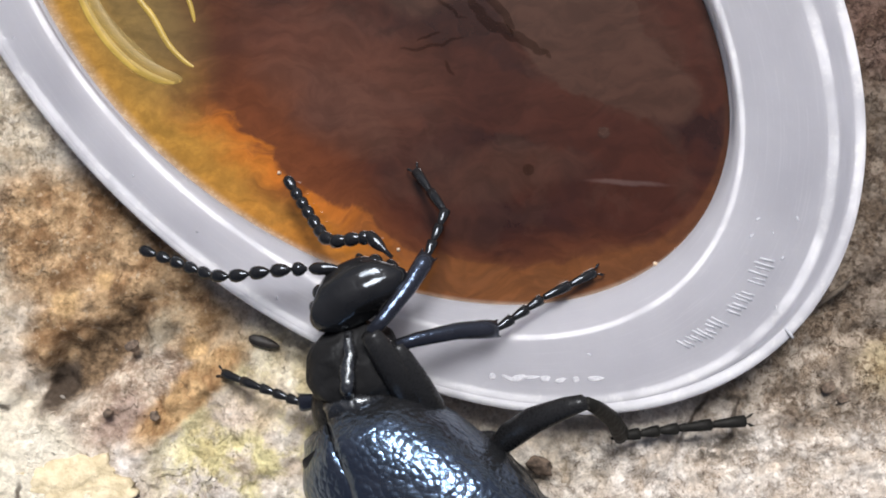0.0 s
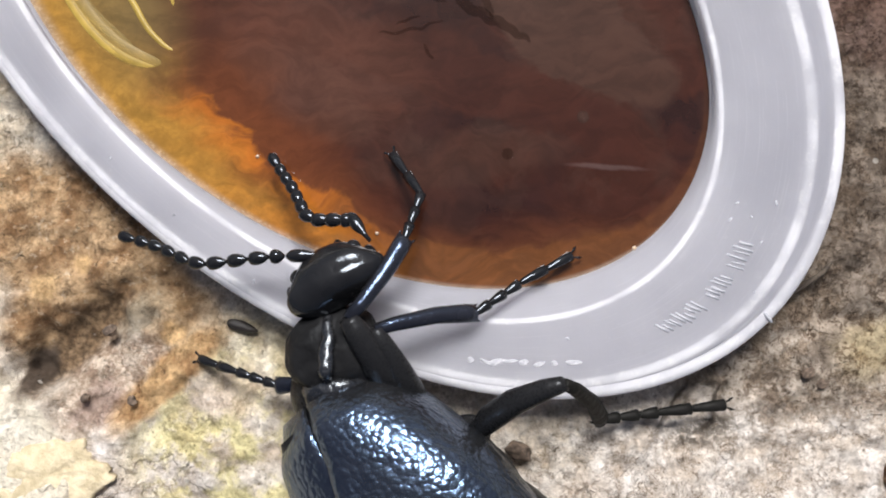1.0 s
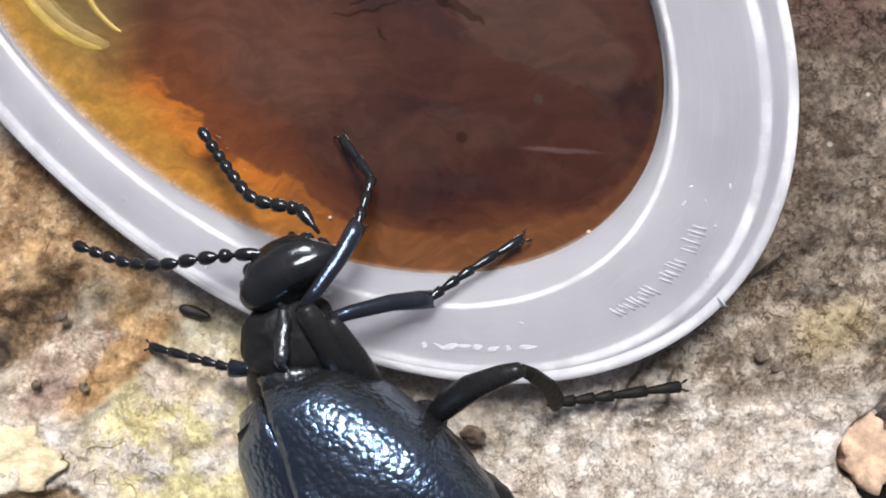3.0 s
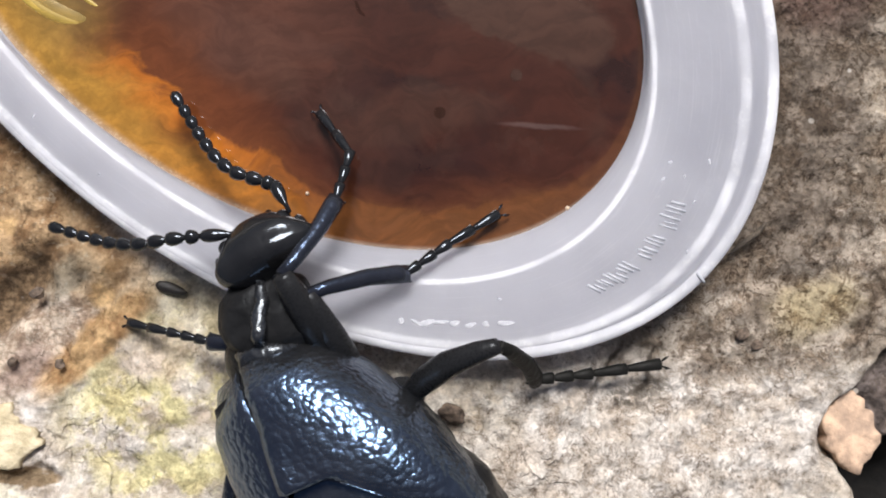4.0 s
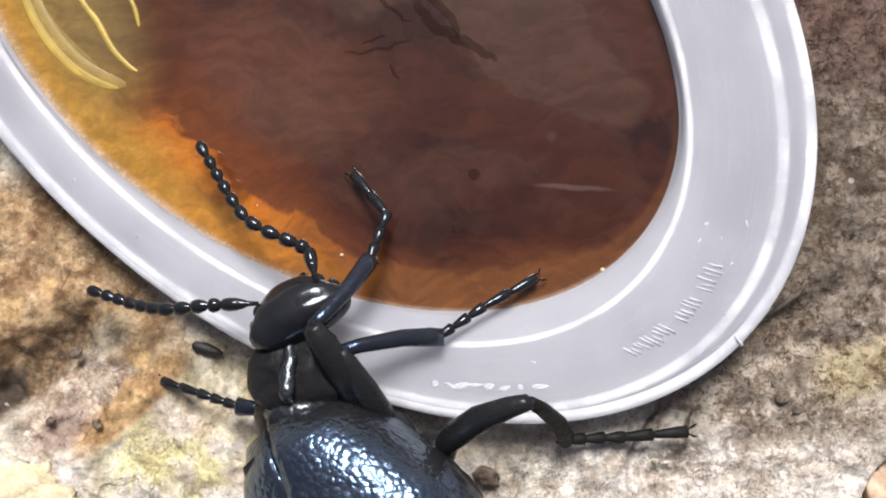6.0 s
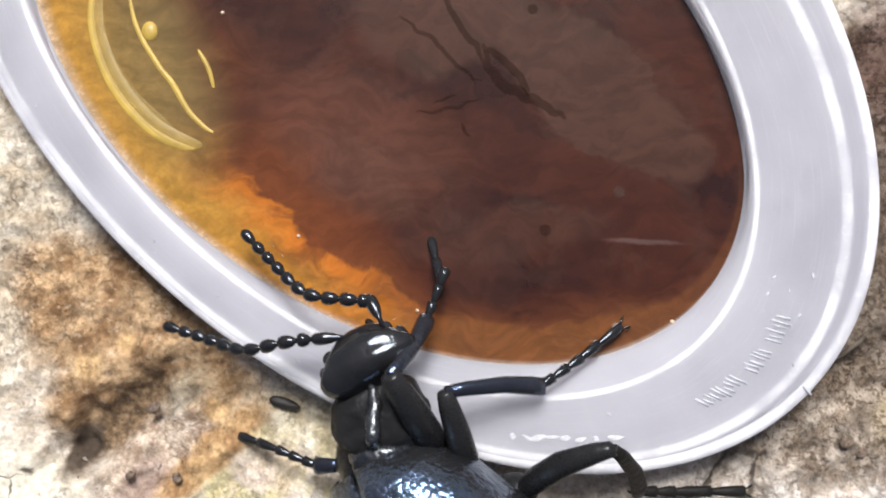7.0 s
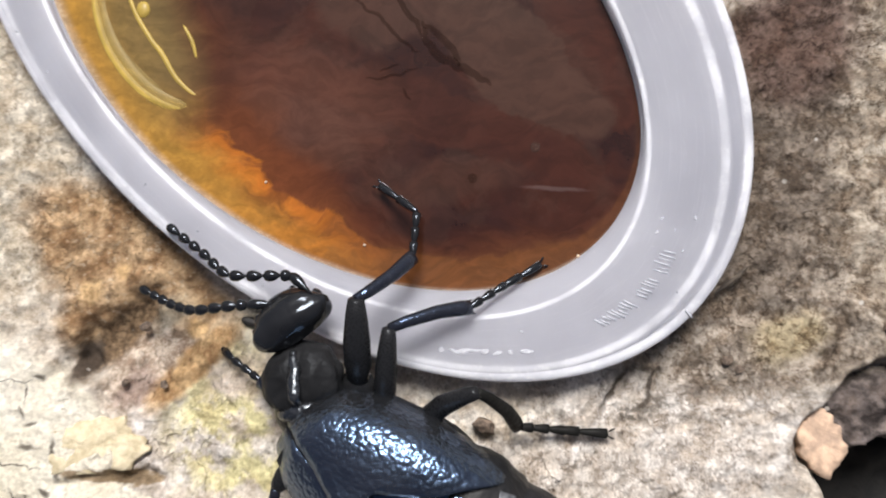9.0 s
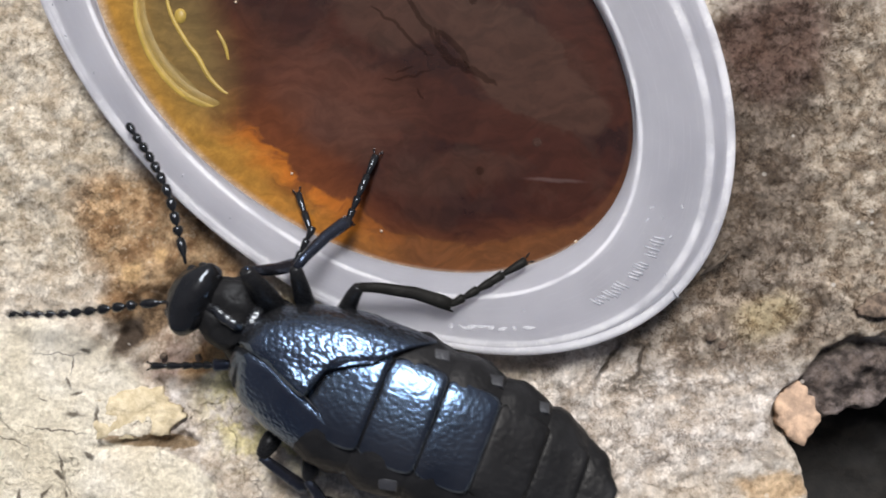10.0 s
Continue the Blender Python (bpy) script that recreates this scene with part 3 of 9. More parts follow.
def on_oval(o, s, inset=0.0):
    x, y = (o["a"] - inset) * math.cos(s), (o["b"] - inset) * math.sin(s)
    c, d = math.cos(o["t"]), math.sin(o["t"])
    return Vector((o["c"].x + x * c - y * d, o["c"].y + x * d + y * c))


def dish_point(s, first, second, k, inset):
    """Between two of the ovals at the same sweep angle, each swept from the same bearing."""
    return on_oval(first, s - first["t"] + OUTER["t"], inset).lerp(on_oval(second, s - second["t"] + OUTER["t"], inset), k)


SECTION = [  # first oval, second oval, blend, inset, height, whiteness of the painted bright line
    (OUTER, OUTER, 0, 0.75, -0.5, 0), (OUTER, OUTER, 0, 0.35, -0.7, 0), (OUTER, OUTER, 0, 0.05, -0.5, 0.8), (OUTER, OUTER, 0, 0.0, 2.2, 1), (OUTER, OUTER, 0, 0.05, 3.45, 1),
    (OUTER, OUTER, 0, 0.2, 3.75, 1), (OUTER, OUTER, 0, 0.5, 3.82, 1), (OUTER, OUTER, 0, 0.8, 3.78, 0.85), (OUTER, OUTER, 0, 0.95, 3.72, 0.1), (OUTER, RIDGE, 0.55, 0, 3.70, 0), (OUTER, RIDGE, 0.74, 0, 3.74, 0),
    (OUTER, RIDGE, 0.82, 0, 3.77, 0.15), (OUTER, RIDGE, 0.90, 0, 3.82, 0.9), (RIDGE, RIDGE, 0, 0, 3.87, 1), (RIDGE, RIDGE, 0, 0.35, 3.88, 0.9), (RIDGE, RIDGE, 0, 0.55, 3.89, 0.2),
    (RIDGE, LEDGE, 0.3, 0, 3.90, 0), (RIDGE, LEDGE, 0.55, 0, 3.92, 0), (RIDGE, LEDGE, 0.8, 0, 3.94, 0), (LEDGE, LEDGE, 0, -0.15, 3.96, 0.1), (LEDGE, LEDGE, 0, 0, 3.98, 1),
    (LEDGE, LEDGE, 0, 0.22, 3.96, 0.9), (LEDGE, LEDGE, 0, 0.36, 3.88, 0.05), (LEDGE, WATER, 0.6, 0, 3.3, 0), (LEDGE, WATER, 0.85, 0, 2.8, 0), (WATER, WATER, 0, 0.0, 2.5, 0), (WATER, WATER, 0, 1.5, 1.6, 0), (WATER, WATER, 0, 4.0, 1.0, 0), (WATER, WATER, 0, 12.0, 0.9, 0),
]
UNDER = [(WATER, WATER, 0, 12.0, 0.5), (WATER, WATER, 0, 3.4, 0.55), (WATER, WATER, 0, 0.8, 1.3), (LEDGE, LEDGE, 0, 0, 3.3), (RIDGE, LEDGE, 0.5, 0, 3.4), (RIDGE, RIDGE, 0, 0.1, 3.3), (OUTER, RIDGE, 0.5, 0, 3.0), (OUTER, OUTER, 0, 0.75, 3.0)]


def build_dish():
    dish = new("plastic_dish")
    dish.location = (0, 0, 0)
    tagged(dish, "translucent milky white oval plastic dish holding brown syrup", "dish")
    bm = bmesh.new()
    rows = []
    for f, g, k, inset, z in [row[:5] for row in SECTION] + UNDER:
        ring = []
        for i in range(SIDES):
            s = 2 * math.pi * i / SIDES
            p = dish_point(s, f, g, k, inset)
            ring.append(bm.verts.new((p.x, p.y, z)))
        rows.append(ring)
    layer = bm.loops.layers.uv.new("sweep")
    # carries the whiteness of the painted bright lines
    thick = bm.loops.layers.uv.new("edge_whiteness")
    total = len(rows)
    for r in range(total):
        a, b = rows[r], rows[(r + 1) % total]
        if r == len(SECTION) - 1:
            bm.faces.new(a)
            bm.faces.new(b[::-1])
            continue
        for i in range(SIDES):
            j = (i + 1) % SIDES
            face = bm.faces.new((a[i], a[j], b[j], b[i]))
            for loop, (u, v) in zip(face.loops, ((i, r), (i + 1, r), (i + 1, r + 1), (i, r + 1))):
                loop[layer].uv = (u / SIDES * 3.0, v / 6.0)
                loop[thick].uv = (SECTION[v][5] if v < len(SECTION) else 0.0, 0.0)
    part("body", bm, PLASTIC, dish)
    # faint raised lettering, too worn to read
    rng = random.Random(4)
    bm = bmesh.new()
    for i in range(13):
        if i in (5, 9):
            continue
        s = math.radians(169.0 + i * 1.7)
        at = dish_point(s, RIDGE, LEDGE, 0.42, 0)
        across = (dish_point(s, RIDGE, LEDGE, 0.6, 0) - at).normalized()
        along = Vector((-across.y, across.x))
        for b in range(2):
            c = at + along * (b * 0.32 - 0.16 + rng.uniform(-0.06, 0.06))
            h, w = 0.62 * rng.uniform(0.6, 1.1), rng.uniform(0.05, 0.10)
            c = c + across * rng.uniform(-0.2, 0.2)
            q = [c + across * h * sx + along * (w * sy + 0.10 * sx) for sx, sy in ((-1, -1), (1, -1), (1, 1), (-1, 1))]
            low, top = [[bm.verts.new((v.x, v.y, z)) for v in q] for z in (3.8, 3.93)]
            bm.faces.new(top)
            for k in range(4):
                bm.faces.new((low[k], low[(k + 1) % 4], top[(k + 1) % 4], top[k]))
    part("lettering", bm, MARK, dish, "worn raised lettering in white plastic")
    # a nick where the mould closed
    bm = bmesh.new()
    ball(bm, 0.45, 0.13, 0.2, (0, 0, 0), 12, 8)
    nick = part("mould_nick", bm, MARK, dish, "small white nick on the rim")
    spot = min((on_oval(OUTER, math.radians(k), 0.35) for k in range(360)), key=lambda q: (q - Vector((21.9, -2.8))).length)
    nick.matrix_basis = pose(spot.x * MM, spot.y * MM, 3.8 * MM, 0, 0, -50)
    # dried flecks along the flange, sharing one mesh
    bm = bmesh.new()
    ball(bm, 0.24, 0.11, 0.025, (0, 0, 0), 10, 6)
    first = part("fleck", bm, MARK, dish, "small white dried fleck")
    for i in range(24):
        s = rng.uniform(-math.pi, math.pi)
        k = rng.choice((0.08, 0.1, 0.3, 0.5, 0.7, 0.95))
        at = dish_point(s, RIDGE, LEDGE, k, 0)
        fleck = first if i == 0 else new("fleck", first.data)
        fleck.parent = dish
        if i:
            tagged(fleck, "small white dried fleck")
        fleck.matrix_basis = pose(at.x * MM, at.y * MM, 3.92 * MM, 0, 0, rng.uniform(0, 180))
        fleck.scale = (rng.uniform(0.4, 0.9),) * 3
    # rough white scuffs along the ridge
    bm = bmesh.new()
    for v in ball(bm, 0.42, 0.17, 0.07, (0, 0, 0), 14, 8):
        v.co *= 1 + 0.5 * noise.noise(v.co * 5.0)
    first = part("scuff", bm, SCUFF, dish, "rough white scuff on the ridge")
    for i, (x, y) in enumerate(((2.4, -6.25), (3.5, -6.4), (4.1, -6.35), (5.0, -6.32), (5.9, -6.4), (6.9, -6.52), (7.9, -6.46), (9.2, -6.4))):
        scuff = first if i == 0 else new("scuff", first.data)
        scuff.parent = dish
        if i:
            tagged(scuff, "rough white scuff on the ridge")
        scuff.matrix_basis = pose(x * MM, (y + 0.35) * MM, 3.9 * MM, 0, 0, rng.uniform(-25, 30))
        scuff.scale = (rng.uniform(0.5, 1.5), rng.uniform(0.6, 1.4), 0.5)
    return dish


def shallows(d, bearing):
    """Depth in units of the clear edge's width, and how shallow and yellow that side is."""
    width = np.interp(bearing, (0, 60, 120, 165, 184, 203, 215, 237, 248, 257, 271, 279, 291, 297, 307, 314, 318, 325, 335, 360), (0.3, 0.3, 3.5, 9.0, 8.6, 6.9, 5.6, 5.2, 4.2, 4.0, 4.3, 3.0, 3.0, 2.4, 3.1, 2.6, 1.5, 0.8, 0.4, 0.3))
    yellow = np.interp(bearing, (0, 100, 150, 215, 240, 262, 285, 360), (0, 0, 1, 1, 0.75, 0.35, 0, 0))
    warm = np.interp(bearing, (0, 205, 222, 240, 265, 285, 360), (0, 0, 0.8, 1, 0.8, 0.1, 0))
    clear = np.interp(bearing, (0, 120, 165, 302, 314, 322, 338, 360), (0, 0, 1, 1, 0.75, 0.3, 0.1, 0))
    return (float(d / width), float(yellow)), (float(warm), float(clear))


def build_syrup():
    bm = bmesh.new()
    fx, dp = bm.loops.layers.uv.new("warmth"), bm.loops.layers.uv.new("depth")
    insets = (-0.12, 0.1, 0.4, 0.9, 1.6, 2.6, 4.0, 6.0, 9.0, 13.0, 17.5)
    lift = (2.50, 2.46, 2.43, 2.41, 2.40, 2.4, 2.4, 2.4, 2.4, 2.4, 2.4)
    rows = [[bm.verts.new((*dish_point(2 * math.pi * i / SIDES, WATER, WATER, 0, d), z)) for i in range(SIDES)] for d, z in zip(insets, lift)]
    depth = {}
    for row, d in zip(rows, insets):
        for v in row:
            p = Vector((v.co.x, v.co.y)) - WATER["c"]
            depth[v] = shallows(d, math.degrees(math.atan2(p.y, p.x)) % 360)
    for r in range(len(rows) - 1):
        a, b = rows[r], rows[r + 1]
        for i in range(SIDES):
            j = (i + 1) % SIDES
            bm.faces.new((a[i], a[j], b[j], b[i]))
    bm.faces.new(rows[-1])
    low = [bm.verts.new((*dish_point(2 * math.pi * i / SIDES, WATER, WATER, 0, 1.2), 1.72)) for i in range(SIDES)]
    for i in range(SIDES):
        depth[low[i]] = ((0.0, 0.0), (0.0, 0.0))
        j = (i + 1) % SIDES
        bm.faces.new((rows[0][j], rows[0][i], low[i], low[j]))
    for face in bm.faces:
        for loop in face.loops:
            loop[dp].uv, loop[fx].uv = depth[loop.vert]
    syrup = tagged(new("syrup"), "glossy dark brown syrup with amber and yellow edges", "syrup")
    part("pool", bm, SYRUP, syrup)
    # reflected branches drawn as dark strands: half width, then the run in the plan
    dark_film = clear_syrup_material("dark_surface_film", (0.018, 0.009, 0.0065), 0.7, 0.29, 0.0)
    for wide, run in ((0.24, ((-4.9, 22.9), (-3.1, 21.6), (-1.2, 19.6), (0.8, 18.0))), (0.34, ((-2.4, 25.6), (-1.1, 22.8), (0.1, 21.0), (0.9, 19.6))), (0.55, ((0.9, 20.4), (1.4, 18.9), (2.7, 17.6), (4.6, 16.6), (6.6, 15.5))),
                      (0.42, ((0.8, 21.0), (2.0, 19.8), (3.4, 18.4), (4.0, 17.0))), (0.16, ((-2.7, 16.7), (-1.9, 17.1), (-1.1, 17.3))), (0.18, ((-3.8, 16.0), (-1.6, 16.4), (0.8, 17.0))), (0.2, ((-0.8, 15.4), (-0.4, 14.9), (-0.1, 14.2)))):
        bm = bmesh.new()
        tube(bm, [(q[0] + 0.3 * noise.noise((q[0] * 1.3, q[1] * 1.3, 1.0)), q[1] + 0.3 * noise.noise((q[0] * 1.3, q[1] * 1.3, 5.0)), 2.397) for q in arc([(x, y, 2.397) for x, y in run], 10)], wide * 0.72, 12, 0.2, 0.06)
        part("branch_reflection", bm, dark_film, syrup, "thin dark strand drawn as a reflected branch")
    # small bubbles and floating grains
    pale = clear_syrup_material("pale_film", (0.08, 0.050, 0.040), 0.7, 0.4, 0.0)
    for x, y, r in ((10.0, 10.4, 0.42), (4.3, 23.2, 0.36), (4.9, 7.9, 0.4)):
        bm = bmesh.new()
        ball(bm, r, r, 0.02, (x, y, 2.40), 18, 8)
        part("small_bubble", bm, pale if x > 9 else dark_film, syrup, "small flat bubble on the syrup")
    grain = clear_syrup_material("bright_grain", (0.55, 0.42, 0.30), 0.3, 0.9)
    for x, y, r in ((13.4, 1.52, 0.17), (-12.0, 7.7, 0.13), (-3.9, 2.5, 0.13), (-17.2, 23.3, 0.14)):
        bm = bmesh.new()
        ball(bm, r, r, r, (x, y, 2.42), 10, 8)
        part("grain", bm, grain, syrup, "tiny pale grain afloat")
    return syrup


def build_bubble():
    """A flattened air bubble at the shallow end of the syrup."""
    bubble = new("air_bubble")
    tagged(bubble, "flattened yellow air bubble under the syrup surface", "bubble")
    # bright yellow of rim and glint paints the light that the bubble refracts
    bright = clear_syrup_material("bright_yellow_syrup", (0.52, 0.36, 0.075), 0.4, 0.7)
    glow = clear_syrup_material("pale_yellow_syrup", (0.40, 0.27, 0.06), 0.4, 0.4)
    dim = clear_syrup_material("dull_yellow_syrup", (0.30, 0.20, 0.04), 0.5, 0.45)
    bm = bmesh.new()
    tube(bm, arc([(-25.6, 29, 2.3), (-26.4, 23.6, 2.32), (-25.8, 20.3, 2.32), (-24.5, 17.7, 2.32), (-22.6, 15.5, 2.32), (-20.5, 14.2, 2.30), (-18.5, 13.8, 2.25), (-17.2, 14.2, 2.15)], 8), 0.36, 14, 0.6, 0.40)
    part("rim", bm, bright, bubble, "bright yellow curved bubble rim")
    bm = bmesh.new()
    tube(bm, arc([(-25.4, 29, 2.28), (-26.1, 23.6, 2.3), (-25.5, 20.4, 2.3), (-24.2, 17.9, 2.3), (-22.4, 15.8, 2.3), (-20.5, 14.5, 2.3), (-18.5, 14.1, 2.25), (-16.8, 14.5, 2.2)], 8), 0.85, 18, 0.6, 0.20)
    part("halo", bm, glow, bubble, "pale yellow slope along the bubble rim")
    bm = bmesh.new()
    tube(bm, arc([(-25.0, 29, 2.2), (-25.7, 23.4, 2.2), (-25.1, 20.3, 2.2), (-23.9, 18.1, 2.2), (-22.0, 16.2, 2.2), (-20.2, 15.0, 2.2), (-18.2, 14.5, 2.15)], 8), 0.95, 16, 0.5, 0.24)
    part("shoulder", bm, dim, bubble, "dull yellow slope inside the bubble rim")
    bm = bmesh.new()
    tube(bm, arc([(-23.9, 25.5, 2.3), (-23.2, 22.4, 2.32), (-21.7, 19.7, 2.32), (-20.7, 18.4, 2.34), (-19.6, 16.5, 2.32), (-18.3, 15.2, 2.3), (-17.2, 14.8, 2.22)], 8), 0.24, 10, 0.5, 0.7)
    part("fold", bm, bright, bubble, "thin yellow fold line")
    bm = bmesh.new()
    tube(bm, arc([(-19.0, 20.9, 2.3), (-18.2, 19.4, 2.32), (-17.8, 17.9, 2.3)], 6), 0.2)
    part("glint_strand", bm, bright, bubble, "short yellow strand drawn as a glint")
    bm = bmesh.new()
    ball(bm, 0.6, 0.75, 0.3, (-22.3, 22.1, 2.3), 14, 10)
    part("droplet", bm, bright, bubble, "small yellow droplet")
    return bubble


# ---- small loose things on the stone ----
def build_seed():
    bm = bmesh.new()
    ball(bm, 1.12, 0.40, 0.34, (0, 0, 0), 20, 12, lambda c: Vector((c.x, c.y * (1 - 0.25 * c.x), c.z)))
    ob = link_mesh("seed", bm, SEED)
    ob.matrix_world = pose(-13.3 * MM, -3.85 * MM, 0.5 * MM, 0, 4, -17)
    tagged(ob, "dark pointed oval seed lying on the stone", "seed")


def lump(name, at, size, turn, material, label, category, seed, group=""):
    rng = random.Random(seed)
    bm = bmesh.new()
    made = bmesh.ops.create_icosphere(bm, subdivisions=3, radius=1.0)["verts"]
    off = Vector((rng.uniform(0, 50), rng.uniform(0, 50), rng.uniform(0, 50)))
    for v in made:
        k = 1 + 0.45 * noise.noise(v.co * 1.3 + off) + 0.18 * noise.noise(v.co * 4 + off)
        v.co = Vector((v.co.x * size[0], v.co.y * size[1], max(-0.6, v.co.z) * size[2])) * k
    ob = link_mesh(name, bm, material)
    ob.matrix_world = pose(at[0] * MM, at[1] * MM, at[2] * MM, 0, 0, turn)
    tagged(ob, label, category, group)


def plate(name, at, rx, ry, thick, turn, material, label, category, seed, corners=()):
    """A thin broken plate with a ragged outline, worn edges and a rough top."""
    rng = random.Random(seed)
    off = Vector((rng.uniform(0, 50), rng.uniform(0, 50), 0))
    bm = bmesh.new()
    n = 72
    rings = []
    for scale, z in ((0.9, -thick), (1.0, -0.7 * thick), (1.0, -0.15), (0.95, 0.0), (0.7, 0.06), (0.35, 0.08), (0.08, 0.06)):
        ring = []
        for i in range(n):
            t = 2 * math.pi * i / n
            d = Vector((math.cos(t), math.sin(t), 0))
            far = 1.0
            if corners:                                          # straight breaks between the corners
                far = min(1.0 / max(1e-6, d.x * math.cos(radians(b)) + d.y * math.sin(radians(b))) * r if d.x * math.cos(radians(b)) + d.y * math.sin(radians(b)) > 0.05 else 9.0 for b, r in corners)
            k = scale * far * (1 + (0.06 if corners else 0.36) * noise.noise(d * 1.4 + off) + (0.16 * noise.noise(d * 3.7 + off) + 0.08 * noise.noise(d * 9.0 + off)) * max(0.0, scale - 0.6) / 0.4)
            q = Vector((rx * k * d.x, ry * k * d.y, z))
            q.z += 0.22 * noise.noise(Vector((q.x, q.y, 0)) * 0.9 + off) + 0.07 * noise.noise(Vector((q.x, q.y, 0)) * 2.6 + off)
            ring.append(q)
        rings.append(ring)
    loft(bm, rings)
    ob = link_mesh(name, bm, material)
    ob.matrix_world = pose(at[0] * MM, at[1] * MM, at[2] * MM, 0, 0, turn)
    tagged(ob, label, category)


# ---- the oil beetle ----
LENGTHS = {'RFfemur': 7.54, 'RFtibia': 6.27, 'RFtarsus': 3.66, 'RFclaw': 4.19, 'RMfemur': 7.09, 'RMtibia': 6.84, 'RMtarsus': 3.74, 'RMclaw': 4.13, 'RHfemur': 7.86, 'RHtibia': 8.08, 'RHtarsus': 4.14, 'RHclaw': 4.73, 'LFfemur': 2.02, 'LFtibia': 1.80, 'LFtarsus': 3.18, 'LFclaw': 3.29, 'LMfemur': 2.56, 'LMtibia': 5.17, 'LMtarsus': 2.42, 'LMclaw': 1.95, 'LHfemur': 3.00, 'LHtibia': 5.77, 'LHtarsus': 2.78, 'LHclaw': 3.57, 'RA': 13.64, 'LA': 14.17}
LEFT_HIND = [(-8.82, 5.45, 3.23), (-9.34, 8.34, 3.83), (-13.17, 11.19, 0.60), (-15.76, 11.03, -0.38), (-19.15, 9.96, -0.74)]


def belly_section(x):
    """Half width, top and bottom of the abdomen at x (0 at the front, going to minus 34)."""
    s = -x / 34.0
    w = float(np.interp(s, (-0.1, 0.0, 0.05, 0.13, 0.25, 0.4, 0.55, 0.68, 0.8, 0.9, 0.96, 1.0), (2.2, 3.2, 4.3, 5.5, 6.5, 6.8, 6.6, 6.2, 5.4, 4.1, 2.9, 1.2)))
    top = 8.0 + 1.9 * math.sin(math.pi * min(1, s * 1.15)) - 4.0 * max(0, s - 0.55) ** 1.2
    return w, top, 0.9 + 1.4 * s * s


def belly_point(x, ang, grow=0.0):
    w, top, low = belly_section(x)
    mid, h = (top + low) / 2, (top - low) / 2
    c, s = math.cos(ang), math.sin(ang)
    w, h = w + grow, h + grow
    return Vector((x, w * math.copysign(abs(c) ** 0.78, c), mid + h * math.copysign(abs(s) ** 0.82, s)))


def elytron(side):
    """One wing case: a curved shell from the seam round to the flank, gaping behind."""
    bm = bmesh.new()
    nu, nv = 40, 26
    def at(u, v, grow):
        reach = 15.8 * (1 - 0.30 * abs(2 * v - 0.95) ** 2.4)
        x = 0.5 - u * reach
        gape = float(np.interp(-x, (0, 3.2, 7.1, 9.3, 12, 16), (0, 0.05, 1.5, 2.4, 3.8, 5.2))) if side > 0 else float(np.interp(-x, (0, 3.2, 6.9, 7.7, 9.3, 11.3, 13.5, 16), (0.1, -0.3, -1.5, 0.4, 1.4, 2.4, 4.2, 6.0)))
        w = max(0.5, belly_section(min(-0.35, x))[0])
        inner = math.acos(max(-0.98, min(0.98, gape / (w + 0.4))))
        outer = -0.18
        ang = inner + (outer - inner) * v
        p = belly_point(min(-0.35, x), ang, grow)
        p.x = x
        front = max(0.0, 1 - u / 0.16)
        p.z -= 1.5 * front ** 2
        p.y *= 1 - 0.22 * front ** 2
        p.z += 0.6 * max(-0.1, 1 - ((x + 6.2) / 7.2) ** 2) * max(0.0, math.sin(ang)) ** 0.5
        if side < 0:
            p.z += 0.12 + 0.155 * abs(p.y) * max(0.0, math.sin(ang))
            p.z += 0.34 * (1 - math.exp(-((p.y - 3.5) / 3.0) ** 2)) * max(0.0, math.sin(ang)) ** 0.5   # flatter in the middle
        else:
            p.z += 0.25 - 0.24 * p.y * max(0.0, math.sin(ang))
        p.y *= side if side < 0 else 0.94
        return p
    top = [[bm.verts.new(at(u / nu, v / nv, 0.5 - 0.3 * (v == 0) - 0.28 * (u / nu) ** 3)) for v in range(nv + 1)] for u in range(nu + 1)]
    low = [[bm.verts.new(at(u / nu, v / nv, 0.12 - 0.1 * (u / nu) ** 3)) for v in range(nv + 1)] for u in range(nu + 1)]
    for g in (top, low):
        for i in range(nu):
            for j in range(nv):
                bm.faces.new((g[i][j], g[i + 1][j], g[i + 1][j + 1], g[i][j + 1]))
    for i in range(nu):
        for j in (0, nv):
            bm.faces.new((top[i][j], top[i + 1][j], low[i + 1][j], low[i][j]))
    for j in range(nv):
        for i in (0, nu):
            bm.faces.new((top[i][j], top[i][j + 1], low[i][j + 1], low[i][j]))
    return bm


